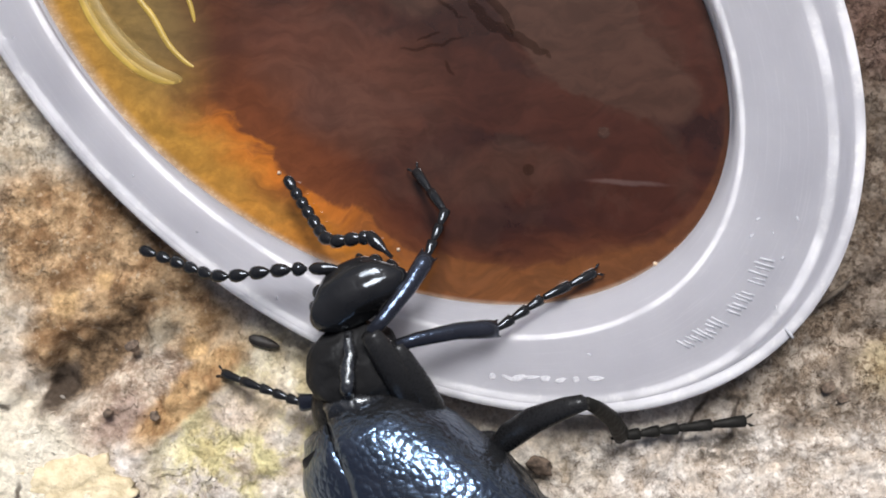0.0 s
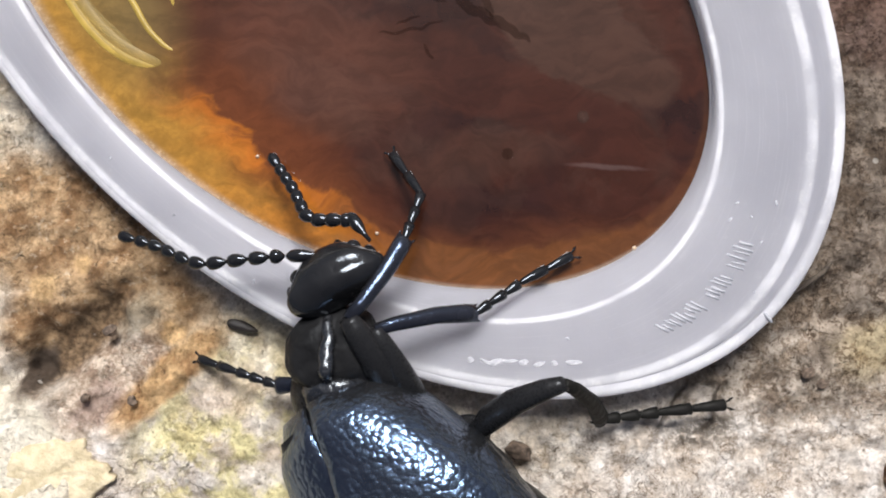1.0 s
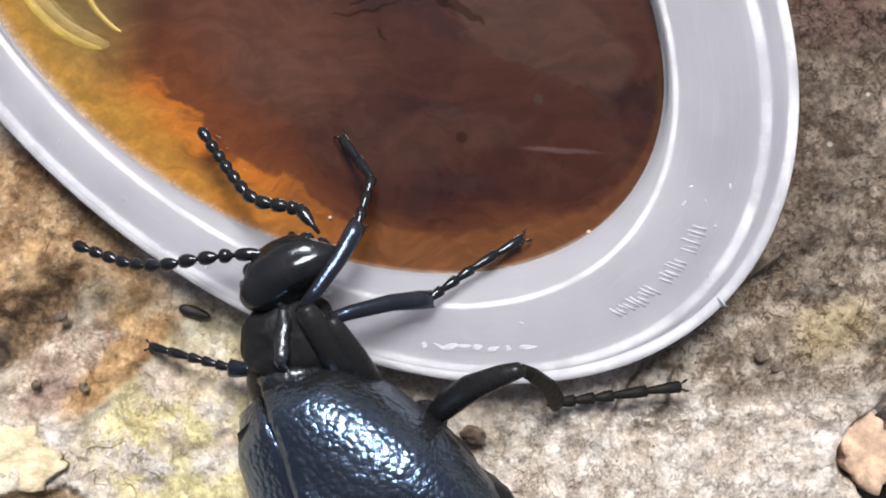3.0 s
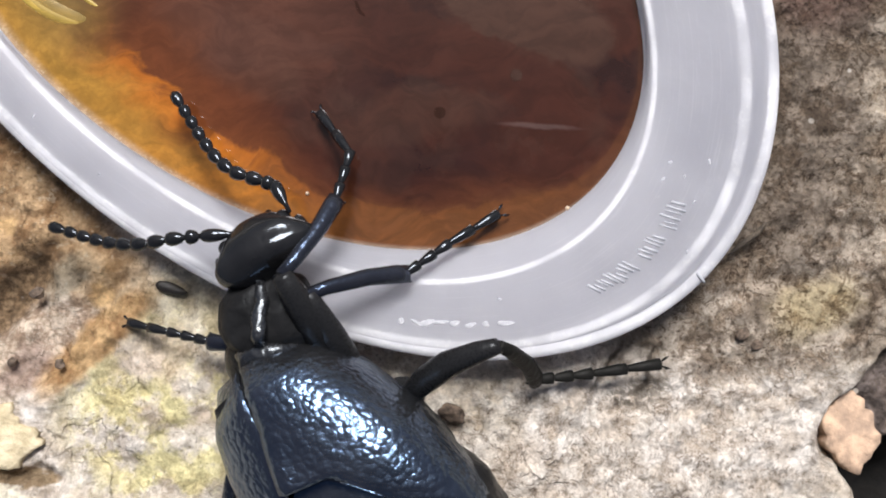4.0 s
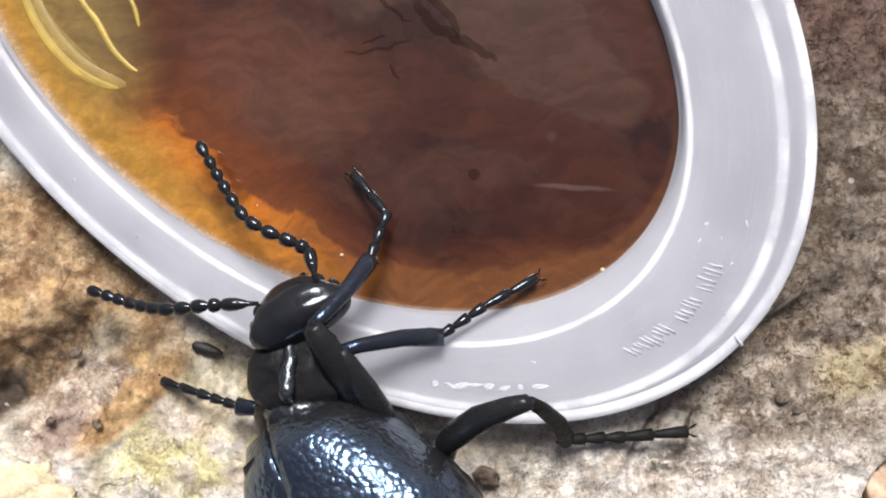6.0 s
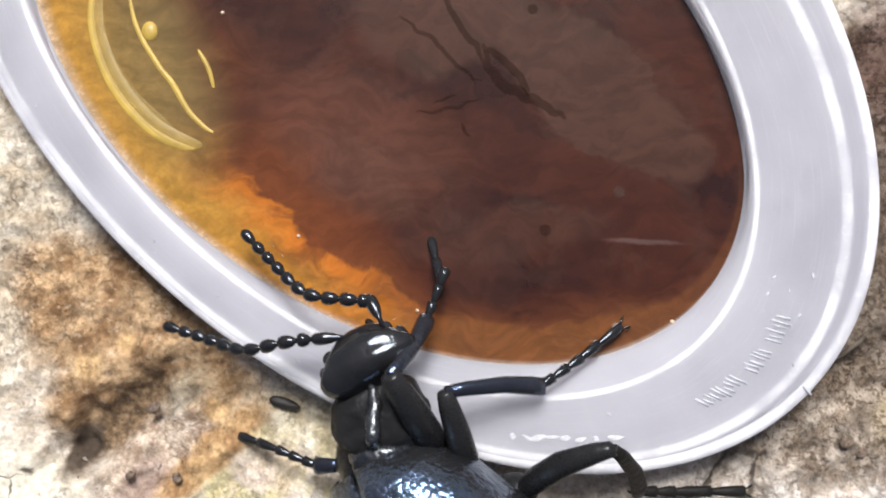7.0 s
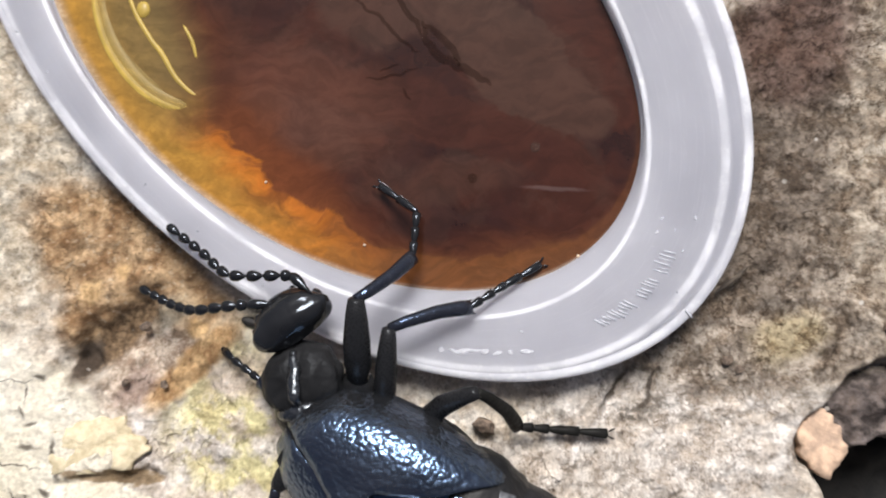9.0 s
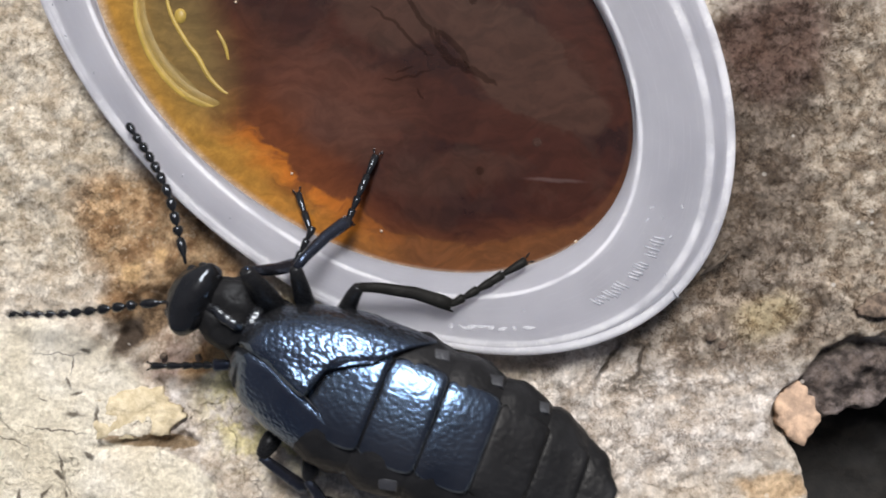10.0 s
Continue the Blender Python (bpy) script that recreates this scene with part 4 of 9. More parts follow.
def build_beetle():
    root = new("oil_beetle")
    tagged(root, "blue-black oil beetle with wrinkled metallic wing cases", "beetle")
    # abdomen in overlapping rings
    cuts = (0.4, -6.6, -12.0, -17.0, -21.8, -26.4, -30.4, -33.6)
    for n, (a, b) in enumerate(zip(cuts, cuts[1:])):
        bm = bmesh.new()
        rings = []
        steps = 12
        for k in range(steps + 1):
            s = k / steps
            x = min(-0.3, a + (b - 0.7 - a) * s)
            x = max(x, -33.9)
            swell = (-0.5 + 0.85 * math.sin(math.pi * min(1.0, 0.12 + 0.80 * s)) ** 0.8) if n else 0.0
            ring = []
            for i in range(48):
                ang = 2 * math.pi * i / 48
                flank = abs(math.cos(ang)) ** 1.5
                q = belly_point(x, ang, 0.0)
                ring.append(belly_point(x, ang, swell * (0.45 + 0.75 * flank) + (0.28 * flank * noise.noise(q * 0.8) if n else 0.0)))
            rings.append(ring)
        loft(bm, rings)
        part("abdomen_segment", bm, MEMBRANE, root)
        if n:
            half = math.pi * (0.20, 0.20, 0.20, 0.20, 0.22, 0.26)[n - 1]
            bm = bmesh.new()
            low, top = [], []
            for i in range(11):
                x = a - 0.35 + (b - 0.1 - a) * i / 10
                s = i / 10
                rim = max(0.0, abs(2 * s - 1) - 0.8) * 0.5
                grow = -0.08 + 0.30 * s
                wide = half * (1 - 0.14 * abs(2 * s - 1) ** 3)
                top.append([belly_point(x, math.pi / 2 + wide * (k / 10 - 1), grow + 0.24 - rim - 0.10 * (abs(k - 10) / 10) ** 6) for k in range(21)])
                low.append([belly_point(x, math.pi / 2 + wide * (k / 10 - 1), grow - 0.15) for k in range(21)])
            loft(bm, [t + d[::-1] for t, d in zip(top, low)])
            part("back_plate", bm, TERGITE if n < 4 else MEMBRANE, root, "satin blue-black plate on the back" if n < 4 else "dull black plate near the tail")
    for n, x in enumerate((-15.9, -20.9, -25.4)):
        for side in (1, -1):
            bm = bmesh.new()
            corners = (Vector((1.0, -0.25, 0)), Vector((0.5, 0.75, 0)), Vector((-0.95, 0.35, 0)), Vector((-0.7, -0.7, 0)))
            loft(bm, [[c * k + Vector((0, 0, z)) for c in corners] for k, z in ((0.9, -0.25), (1.0, -0.05), (0.88, 0.06), (0.3, 0.10))])
            p, q = belly_point(x, 0.66, 0.22), belly_point(x, 0.80, 0.22)
            tilt = math.degrees(math.atan2(q.z - p.z, p.y - q.y))
            bmesh.ops.transform(bm, matrix=Matrix.Translation((x, side * p.y, p.z)) @ Euler((radians(-side * tilt * 0.8), 0, 0)).to_matrix().to_4x4(), verts=bm.verts)
            part("side_plate", bm, SIDEPLATE, root, "small plate on the abdomen's flank with a painted grey sheen", False)
    part("wing_case", elytron(1), ELYTRON, root, "wrinkled dark metallic blue wing case")
    part("wing_case", elytron(-1), ELYTRON, root, "wrinkled dark metallic blue wing case")
    # highlight along the wing case's margin, drawn as a thin pale strand
    bm = bmesh.new()
    tube(bm, [(-x, 0.1 + max(0.0, x - 3.0) * 0.42, belly_section(-x)[1] + 0.44 + 0.6 * max(-0.1, 1 - ((6.2 - x) / 7.2) ** 2) - 0.04 * max(0.0, x - 3.0) ** 1.6) for x in (2.6, 4, 5.5, 7, 8.5)], 0.07, 6)
    part("wing_case_margin", bm, EDGE, root, "thin pale line drawn as the highlight on the wing case's rim")
    # thorax behind the pronotum
    bm = bmesh.new()
    ball(bm, 3.0, 3.4, 2.5, (0.0, -1.7, 4.3), 28, 18)
    part("hind_thorax", bm, BLACK, root)
    bm = bmesh.new()
    ball(bm, 0.9, 1.1, 0.5, (0.35, -1.2, 6.9), 16, 10)
    part("scutellum", bm, GLOSS, root, "small shiny plate between the wing cases")
    # pronotum
    def saddle(c):
        taper = 1 - 0.10 * c.x - 0.12 * c.x * c.x
        crease = 0.10 * math.exp(-(c.y / 0.13) ** 2) * max(0.0, c.z)
        side = math.copysign(abs(c.y) ** 0.82, c.y)
        rough = 1 + 0.10 * noise.noise(c * 2.3 + Vector((3, 7, 1))) + 0.04 * noise.noise(c * 6.0)
        return Vector((math.copysign(abs(c.x) ** 0.9, c.x), side * taper, math.copysign(abs(c.z) ** 0.8, c.z) - crease)) * rough
    bm = bmesh.new()
    ball(bm, 2.8, 3.15, 2.1, (2.35, 0.1, 0.1), 48, 32, saddle)
    pronotum_ob = part("pronotum", bm, PRONOTUM, root, "matt black pronotum with a shiny crease")
    bm = bmesh.new()
    tube(bm, arc([(4.4, 0.15, 1.48), (3.6, 0.3, 1.80), (2.9, 0.22, 2.02), (2.1, 0.48, 2.20), (1.4, 0.5, 2.34), (0.8, 0.62, 2.36), (0.3, 0.6, 1.7)], 8), 0.5, 14, 0.5, 0.7)
    part("crease", bm, RIDGESHINE, pronotum_ob, "shiny uneven line along the pronotum")
    bm = bmesh.new()
    tube(bm, arc([(-0.1, 2.3, 0.6), (-0.25, 1.4, 1.15), (-0.2, 0.4, 1.42), (-0.2, -0.6, 1.3), (-0.1, -1.6, 0.8)], 6), 0.66, 14, 0.5, 0.75)
    part("collar", bm, RIDGESHINE, pronotum_ob, "polished hind rim of the pronotum")
    # head with eyes and mouthparts; x ahead, bent down by its pose
    def skull(c):
        front = 1 - 0.26 * max(0.0, c.x)
        rough = 1 + 0.07 * noise.noise(c * 1.9 + Vector((1, 4, 9)))
        x = c.x - 0.34 * c.y * c.y + 0.12
        return Vector((x, math.copysign(abs(c.y) ** 0.84, c.y) * front, math.copysign(abs(c.z) ** 0.8, c.z))) * rough
    bm = bmesh.new()
    ball(bm, 1.95, 3.35, 1.85, (0, 0, 0), 44, 30, skull)
    head_ob = part("head", bm, GLOSS, root, "glossy black rounded head")
    bm = bmesh.new()
    ball(bm, 0.9, 1.5, 0.8, (1.75, 0, -0.5), 20, 14)
    part("mouth_shield", bm, BLACK, head_ob)
    for side in (1, -1):
        bm = bmesh.new()
        ball(bm, 0.7, 0.42, 0.8, (0.25, side * 2.75, 0.1), 18, 12)
        part("eye", bm, GLOSS, head_ob, "dull black kidney-shaped eye")
        bm = bmesh.new()
        ball(bm, 0.55, 0.55, 0.5, (0.95, side * 1.95, 0.75), 16, 10)
        part("antenna_socket", bm, GLOSS, head_ob, "round socket at the antenna's base")
        bm = bmesh.new()
        tube(bm, arc([(1.7, side * 0.6, -0.8), (2.3, side * 0.9, -1.0), (2.8, side * 1.1, -1.0), (3.1, side * 1.0, -0.8)], 4), 0.3)
        part("palp", bm, BLACK, head_ob, "short jointed mouth feeler")
    # legs
    legs = {}
    for leg in ("RF", "RM", "RH", "LF", "LM", "LH"):
        for seg, profile, material, flat, bend in (
            ("femur", ((-0.25, 0.35), (0.0, 0.62), (0.25, 0.88), (0.55, 0.86), (0.85, 0.68), (1.0, 0.52), (1.04, 0.25)), BLACK, 0.85, 0.25),
            ("tibia", ((-0.03, 0.22), (0.0, 0.40), (0.2, 0.47), (0.6, 0.55), (0.9, 0.62), (1.0, 0.58), (1.03, 0.30)), LEGBLUE, 0.75, 0.12),
            ("tarsus", None, GLOSS, 0.8, 0.0), ("claw", None, GLOSS, 0.8, 0.0)):
            size = LENGTHS[leg + seg]
            stout = 1.0
            if leg == "RF" and seg == "femur":
                stout = 1.22
            if leg == "RH" and seg != "femur":                   # the trailing leg is duller
                material, stout = DULL_LEG, 1.0 if seg == "tibia" else 1.15
            bm = bmesh.new()
            if profile:
                limb(bm, [(x * size if 0 <= x <= 1 else (x * 1.0 if x < 0 else size + (x - 1) * 3), r * stout) for x, r in profile], 14, flat, bend, {"RHfemur": 0.6, "RHtibia": 0.45, "RFtibia": -0.2, "RMtibia": 0.3}.get(leg + seg, 0.0))
                if seg == "tibia":
                    for s in (1, -1):
                        tube(bm, [(size - 0.1, s * 0.4, -0.2), (size + 0.25, s * 0.5, -0.45), (size + 0.55, s * 0.55, -0.75)], 0.10, 6)
            else:
                joints = 3 if seg == "tarsus" else 2
                for k in range(joints):
                    a, b = size * k / joints, size * (k + 1) / joints
                    limb(bm, [(x, r * stout) for x, r in ((a - 0.02, 0.14), (a + 0.10, 0.22), (b - 0.35 * (b - a), 0.34), (b - 0.06, 0.36), (b + 0.04, 0.18))], 10, flat)
                if seg == "claw":
                    for s in (1, -1):
                        tube(bm, [(size - 0.05, s * 0.12, 0), (size + 0.35, s * 0.34, 0.05), (size + 0.68, s * 0.42, -0.22)], 0.10, 6)
            if seg == "femur" and leg[0] == "R":
                ball(bm, 2.0, 1.45, 1.35, (-0.8, 0.1, -0.4), 18, 12)
            legs[leg + " " + seg] = part("foot" if seg == "claw" else seg, bm, material, root, "black clawed foot" if seg == "claw" else "")
    for k, seg in enumerate(("femur", "tibia", "tarsus", "claw")):
        a, b = Vector(LEFT_HIND[k]), Vector(LEFT_HIND[k + 1])
        legs["LH " + seg].matrix_basis = Matrix.Translation(a * MM) @ (b - a).to_track_quat("X", "Z").to_matrix().to_4x4()
    # antennae, bead by bead
    antennae = {"RA": [], "LA": []}
    share = (1.5, 0.75, 1.05, 1.05, 1.05, 1.0, 0.95, 0.9, 0.85, 0.85, 1.05)
    for n, row in antennae.items():
        for k, s in enumerate(share):
            size = LENGTHS[n] * s / sum(share)
            r = 0.48 - 0.009 * k if k else 0.43
            bm = bmesh.new()
            limb(bm, ((-0.6 if k == 0 else -0.03, 0.12), (0.06, 0.17), (0.22 * size, r * 0.72), (0.45 * size, r * 0.95), (0.68 * size, r), (0.86 * size, r * 0.86), (0.96 * size, r * 0.5), (size, 0.15)), 12, 0.9)
            row.append(part("antenna_bead", bm, GLOSS, root))
    return root, pronotum_ob, head_ob, legs, antennae


build_ground()
build_gap_shade()
build_dish()
build_syrup()
build_bubble()
build_seed()
lump("pebble", (5.75, -12.35, 0.35), (0.95, 0.6, 0.5), -15, CRUMB, "small brown stone crumb on pale stone", "pebble", 3)
plate("bark_chip", (33.5, -13.9, -0.9), 1.9, 2.9, 2.6, 4, CHIP, "orange-brown broken bark at the edge of a gap", "bark chip", 31)
plate("stone_flake", (-26.6, -14.1, 0.32), 4.1, 2.4, 1.2, 2, PALECHIP, "raised yellowish stone flake on a pale slab", "stone flake", 12, ((-92, 0.95), (-30, 0.98), (28, 0.9), (80, 1.0), (118, 0.92), (178, 0.95)))
plate("stone_flake", (40.8, -4.2, 0.5), 2.4, 1.0, 0.8, 12, CRUMB, "brown stone flake on grey weathered stone", "stone flake", 14)
for at, size, turn, seed in (((-22.7, -4.1, -0.3), (0.5, 0.4, 0.3), 20, 21), ((-24.4, -8.9, -0.4), (0.35, 0.3, 0.25), 50, 22), ((-21.0, -9.0, 0.1), (0.3, 0.35, 0.25), 10, 23),
                             ((25.7, -7.0, 0.1), (0.55, 0.35, 0.3), 40, 24), ((26.7, -7.7, 0.1), (0.4, 0.3, 0.25), 15, 25), ((13.4, -11.6, 0.2), (0.3, 0.25, 0.2), 40, 26)):
    lump("stone_crumb", at, size, turn, CRUMB, "tiny dark brown crumb of stone", "stone crumb", seed, "crumbs on the stone")
# contact shadow beside the dish, drawn as a short dark strand
bm = bmesh.new()
tube(bm, arc([(-1.3, -0.9, 0), (-0.3, -0.1, 0.1), (0.6, 0.5, 0.05), (1.3, 1.3, 0.0)], 5), 0.2)
twig = link_mesh("twig", bm, CONTACT_SHADE)
twig.matrix_world = pose(26.0 * MM, -0.6 * MM, 0.45 * MM)
tagged(twig, "short dark strand drawn as the dish's contact shadow", "twig")
beetle, pronotum, head, legs, antennae = build_beetle()


def motions():
    walk(beetle, [
        (0, pose(-0.00704, -0.00818, 0.00006, -9.0, -0.0, 132.0)), (0.5, pose(-0.00697, -0.00821, 0.00006, -9.0, -0.0, 132.0)),
        (1, pose(-0.00690, -0.00825, 0.00006, -9.0, -0.0, 132.0)), (1.5, pose(-0.00683, -0.00829, 0.00006, -9.0, -0.0, 132.0)),
        (2, pose(-0.00676, -0.00833, 0.00006, -9.0, -0.0, 132.0)), (2.5, pose(-0.00668, -0.00837, 0.00006, -9.0, -0.0, 132.0)),
        (2.7, pose(-0.00666, -0.00839, 0.00006, -9.0, -0.0, 132.0)), (3.8, pose(-0.00650, -0.00847, 0.00006, -9.0, -0.0, 132.0)),
        (4, pose(-0.00647, -0.00849, 0.00006, -9.0, -0.0, 132.0)), (4.5, pose(-0.00640, -0.00853, 0.00006, -9.0, -0.0, 132.0)),
        (5, pose(-0.00653, -0.00841, 0.00006, -9.0, -0.0, 132.0)), (5.2, pose(-0.00658, -0.00836, 0.00006, -9.0, -0.0, 132.0)),
        (6.3, pose(-0.00687, -0.00810, 0.00006, -9.0, -0.0, 132.0)), (6.5, pose(-0.00692, -0.00805, 0.00006, -9.0, -0.0, 132.0)),
        (7, pose(-0.00685, -0.00734, 0.00006, -9.0, -0.0, 132.0)), (7.5, pose(-0.00690, -0.00757, 0.00006, -9.0, -0.0, 132.0)),
        (8, pose(-0.00710, -0.00783, 0.00006, -9.0, -0.0, 133.0)), (8.3, pose(-0.00783, -0.00858, 0.00006, -9.0, -0.0, 135.0)),
        (8.6, pose(-0.00726, -0.00933, 0.00006, -9.4, -0.0, 138.0)), (8.8, pose(-0.00777, -0.00969, 0.00007, -9.7, -0.0, 140.0)),
        (9, pose(-0.00819, -0.01084, 0.00007, -10.0, -0.0, 145.0)), (9.2, pose(-0.00969, -0.01244, 0.00003, -6.0, -0.0, 150.0)),
        (9.4, pose(-0.01044, -0.01414, 0.00000, -2.0, -0.0, 154.0)), (9.5, pose(-0.01062, -0.01371, 0.00000, 0.0, -0.0, 156.0)),
        (9.7, pose(-0.01158, -0.01085, 0.00001, 3.2, -0.0, 156.0)), (9.8, pose(-0.01236, -0.01036, 0.00002, 4.8, -0.0, 157.0)),
        (10, pose(-0.01573, -0.00855, 0.00004, 8.0, -0.0, 158.0)),
    ])
    walk(pronotum, [
        (0, pose(0.00000, -0.00229, 0.00565, 7.5, 9.1, -34.1)), (0.5, pose(0.00000, -0.00229, 0.00565, 7.5, 9.1, -34.1)),
        (1, pose(-0.00000, -0.00229, 0.00565, 7.5, 9.1, -34.1)), (1.5, pose(-0.00000, -0.00229, 0.00565, 7.5, 9.1, -34.1)),
        (2, pose(0.00000, -0.00229, 0.00565, 7.5, 9.1, -34.1)), (2.5, pose(0.00000, -0.00229, 0.00565, 7.5, 9.1, -34.1)),
        (2.7, pose(-0.00000, -0.00229, 0.00565, 7.5, 9.1, -34.1)), (3.8, pose(0.00000, -0.00229, 0.00565, 7.5, 9.1, -34.1)),
        (4, pose(0.00000, -0.00229, 0.00565, 7.5, 9.1, -34.1)), (4.5, pose(0.00000, -0.00229, 0.00565, 7.5, 9.1, -34.1)),
        (5, pose(0.00000, -0.00229, 0.00565, 7.5, 9.1, -34.1)), (5.2, pose(-0.00000, -0.00229, 0.00565, 7.5, 9.1, -34.1)),
        (6.3, pose(-0.00000, -0.00229, 0.00565, 7.5, 9.1, -34.1)), (6.5, pose(0.00000, -0.00229, 0.00565, 7.5, 9.1, -34.1)),
        (7, pose(0.00000, -0.00229, 0.00565, 7.5, 9.1, -34.1)), (7.5, pose(-0.00000, -0.00229, 0.00565, 7.5, 9.1, -34.1)),
        (8, pose(0.00000, -0.00219, 0.00567, 7.4, 9.2, -35.1)), (8.3, pose(-0.00000, -0.00190, 0.00572, 7.3, 9.4, -36.2)),
        (8.6, pose(0.00000, -0.00151, 0.00577, 7.5, 9.8, -37.1)), (8.8, pose(0.00000, -0.00162, 0.00574, 7.7, 10.1, -38.1)),
        (9, pose(-0.00000, -0.00182, 0.00570, 7.4, 10.8, -42.0)), (9.2, pose(0.00000, -0.00253, 0.00574, 4.8, 7.7, -37.5)),
        (9.4, pose(-0.00000, -0.00285, 0.00590, 1.8, 4.8, -23.9)), (9.5, pose(-0.00000, -0.00300, 0.00600, 0.0, 4.0, -19.0)),
        (9.7, pose(0.00000, -0.00342, 0.00619, -3.2, 3.5, -8.2)), (9.8, pose(0.00000, -0.00367, 0.00631, -4.8, 3.5, -6.3)),
        (10, pose(-0.00000, -0.00238, 0.00635, -8.0, 3.5, -3.5)),
    ])
    walk(head, [
        (0, pose(0.00521, -0.00677, 0.00596, 10.1, 29.7, -8.1)), (0.5, pose(0.00519, -0.00670, 0.00597, 10.1, 29.7, -8.1)),
        (1, pose(0.00516, -0.00662, 0.00598, 10.1, 29.7, -8.1)), (1.5, pose(0.00513, -0.00654, 0.00599, 10.1, 29.7, -8.1)),
        (2, pose(0.00510, -0.00647, 0.00601, 10.1, 29.7, -8.1)), (2.5, pose(0.00508, -0.00639, 0.00602, 10.1, 29.7, -8.1)),
        (2.7, pose(0.00506, -0.00636, 0.00602, 10.1, 29.7, -8.1)), (3.8, pose(0.00500, -0.00619, 0.00605, 10.1, 29.7, -8.1)),
        (4, pose(0.00499, -0.00616, 0.00605, 10.1, 29.7, -8.1)), (4.5, pose(0.00497, -0.00608, 0.00607, 10.1, 29.7, -8.1)),
        (5, pose(0.00480, -0.00610, 0.00606, 10.1, 29.7, -8.1)), (5.2, pose(0.00473, -0.00611, 0.00606, 10.1, 29.7, -8.1)),
        (6.3, pose(0.00437, -0.00616, 0.00605, 10.1, 29.7, -8.1)), (6.5, pose(0.00430, -0.00617, 0.00605, 10.1, 29.7, -8.1)),
        (7, pose(0.00507, -0.00547, 0.00616, 10.1, 29.7, -8.1)), (7.5, pose(0.00526, -0.00592, 0.00609, 10.1, 29.7, -8.1)),
        (8, pose(0.00493, -0.00556, 0.00615, 10.1, 29.8, -9.1)), (8.3, pose(0.00494, -0.00584, 0.00611, 10.0, 30.1, -11.1)),
        (8.6, pose(0.00511, -0.00549, 0.00612, 10.4, 30.5, -12.9)), (8.8, pose(0.00504, -0.00563, 0.00607, 10.6, 30.9, -14.7)),
        (9, pose(0.00498, -0.00673, 0.00585, 10.9, 31.2, -15.6)), (9.2, pose(0.00534, -0.00706, 0.00627, 6.3, 30.5, -22.9)),
        (9.4, pose(0.00669, -0.00550, 0.00681, 2.2, 28.5, -13.0)), (9.5, pose(0.00675, -0.00447, 0.00700, 0.0, 28.0, -3.0)),
        (9.7, pose(0.00654, -0.00342, 0.00719, -3.6, 27.9, -2.7)), (9.8, pose(0.00643, -0.00381, 0.00733, -5.4, 27.6, -6.5)),
        (10, pose(0.00545, -0.00233, 0.00735, -8.9, 26.9, -10.1)),
    ])
    walk(legs['RF femur'], [
        (0, pose(-0.00352, -0.00433, 0.00429, 10.1, -29.5, -16.6)), (0.5, pose(-0.00360, -0.00423, 0.00428, 10.1, -29.0, -16.6)),
        (1, pose(-0.00368, -0.00413, 0.00427, 10.0, -28.4, -16.7)), (1.5, pose(-0.00376, -0.00403, 0.00426, 10.0, -27.9, -16.7)),
        (2, pose(-0.00383, -0.00392, 0.00425, 9.9, -27.3, -16.7)), (2.5, pose(-0.00391, -0.00382, 0.00425, 9.9, -26.7, -16.7)),
        (2.7, pose(-0.00381, -0.00390, 0.00423, 9.9, -27.4, -17.0)), (3.8, pose(-0.00320, -0.00434, 0.00419, 10.3, -31.5, -18.4)),
        (4, pose(-0.00309, -0.00442, 0.00418, 10.4, -32.2, -18.7)), (4.5, pose(-0.00281, -0.00463, 0.00418, 10.6, -33.9, -19.3)),
        (5, pose(-0.00363, -0.00398, 0.00421, 9.9, -26.8, -16.5)), (5.2, pose(-0.00348, -0.00416, 0.00420, 10.0, -28.1, -17.0)),
        (6.3, pose(-0.00262, -0.00517, 0.00426, 10.7, -34.6, -19.5)), (6.5, pose(-0.00247, -0.00536, 0.00429, 10.8, -35.6, -20.0)),
        (7, pose(-0.00229, -0.00447, 0.00453, 10.9, -36.5, -20.7)), (7.5, pose(-0.00245, -0.00491, 0.00402, 10.5, -34.9, -23.0)),
        (8, pose(-0.00282, -0.00425, 0.00454, 10.4, -34.3, -22.9)), (8.3, pose(-0.00220, -0.00502, 0.00456, 8.8, -29.4, -35.8)),
        (8.6, pose(-0.00182, -0.00461, 0.00469, 7.5, -26.3, -48.3)), (8.8, pose(-0.00184, -0.00508, 0.00477, 6.8, -25.0, -54.1)),
        (9, pose(-0.00208, -0.00531, 0.00486, 5.8, -20.9, -59.6)), (9.2, pose(-0.00172, -0.00620, 0.00486, 2.7, -25.4, -67.5)),
        (9.4, pose(0.00055, -0.00661, 0.00509, 2.0, -37.2, -36.7)), (9.5, pose(-0.00008, -0.00582, 0.00539, 0.0, -37.7, -42.1)),
        (9.7, pose(-0.00116, -0.00461, 0.00566, -2.1, -40.3, -59.4)), (9.8, pose(-0.00110, -0.00441, 0.00536, -3.2, -45.8, -59.7)),
        (10, pose(-0.00181, -0.00387, 0.00440, -11.8, -59.1, -31.2)),
    ])
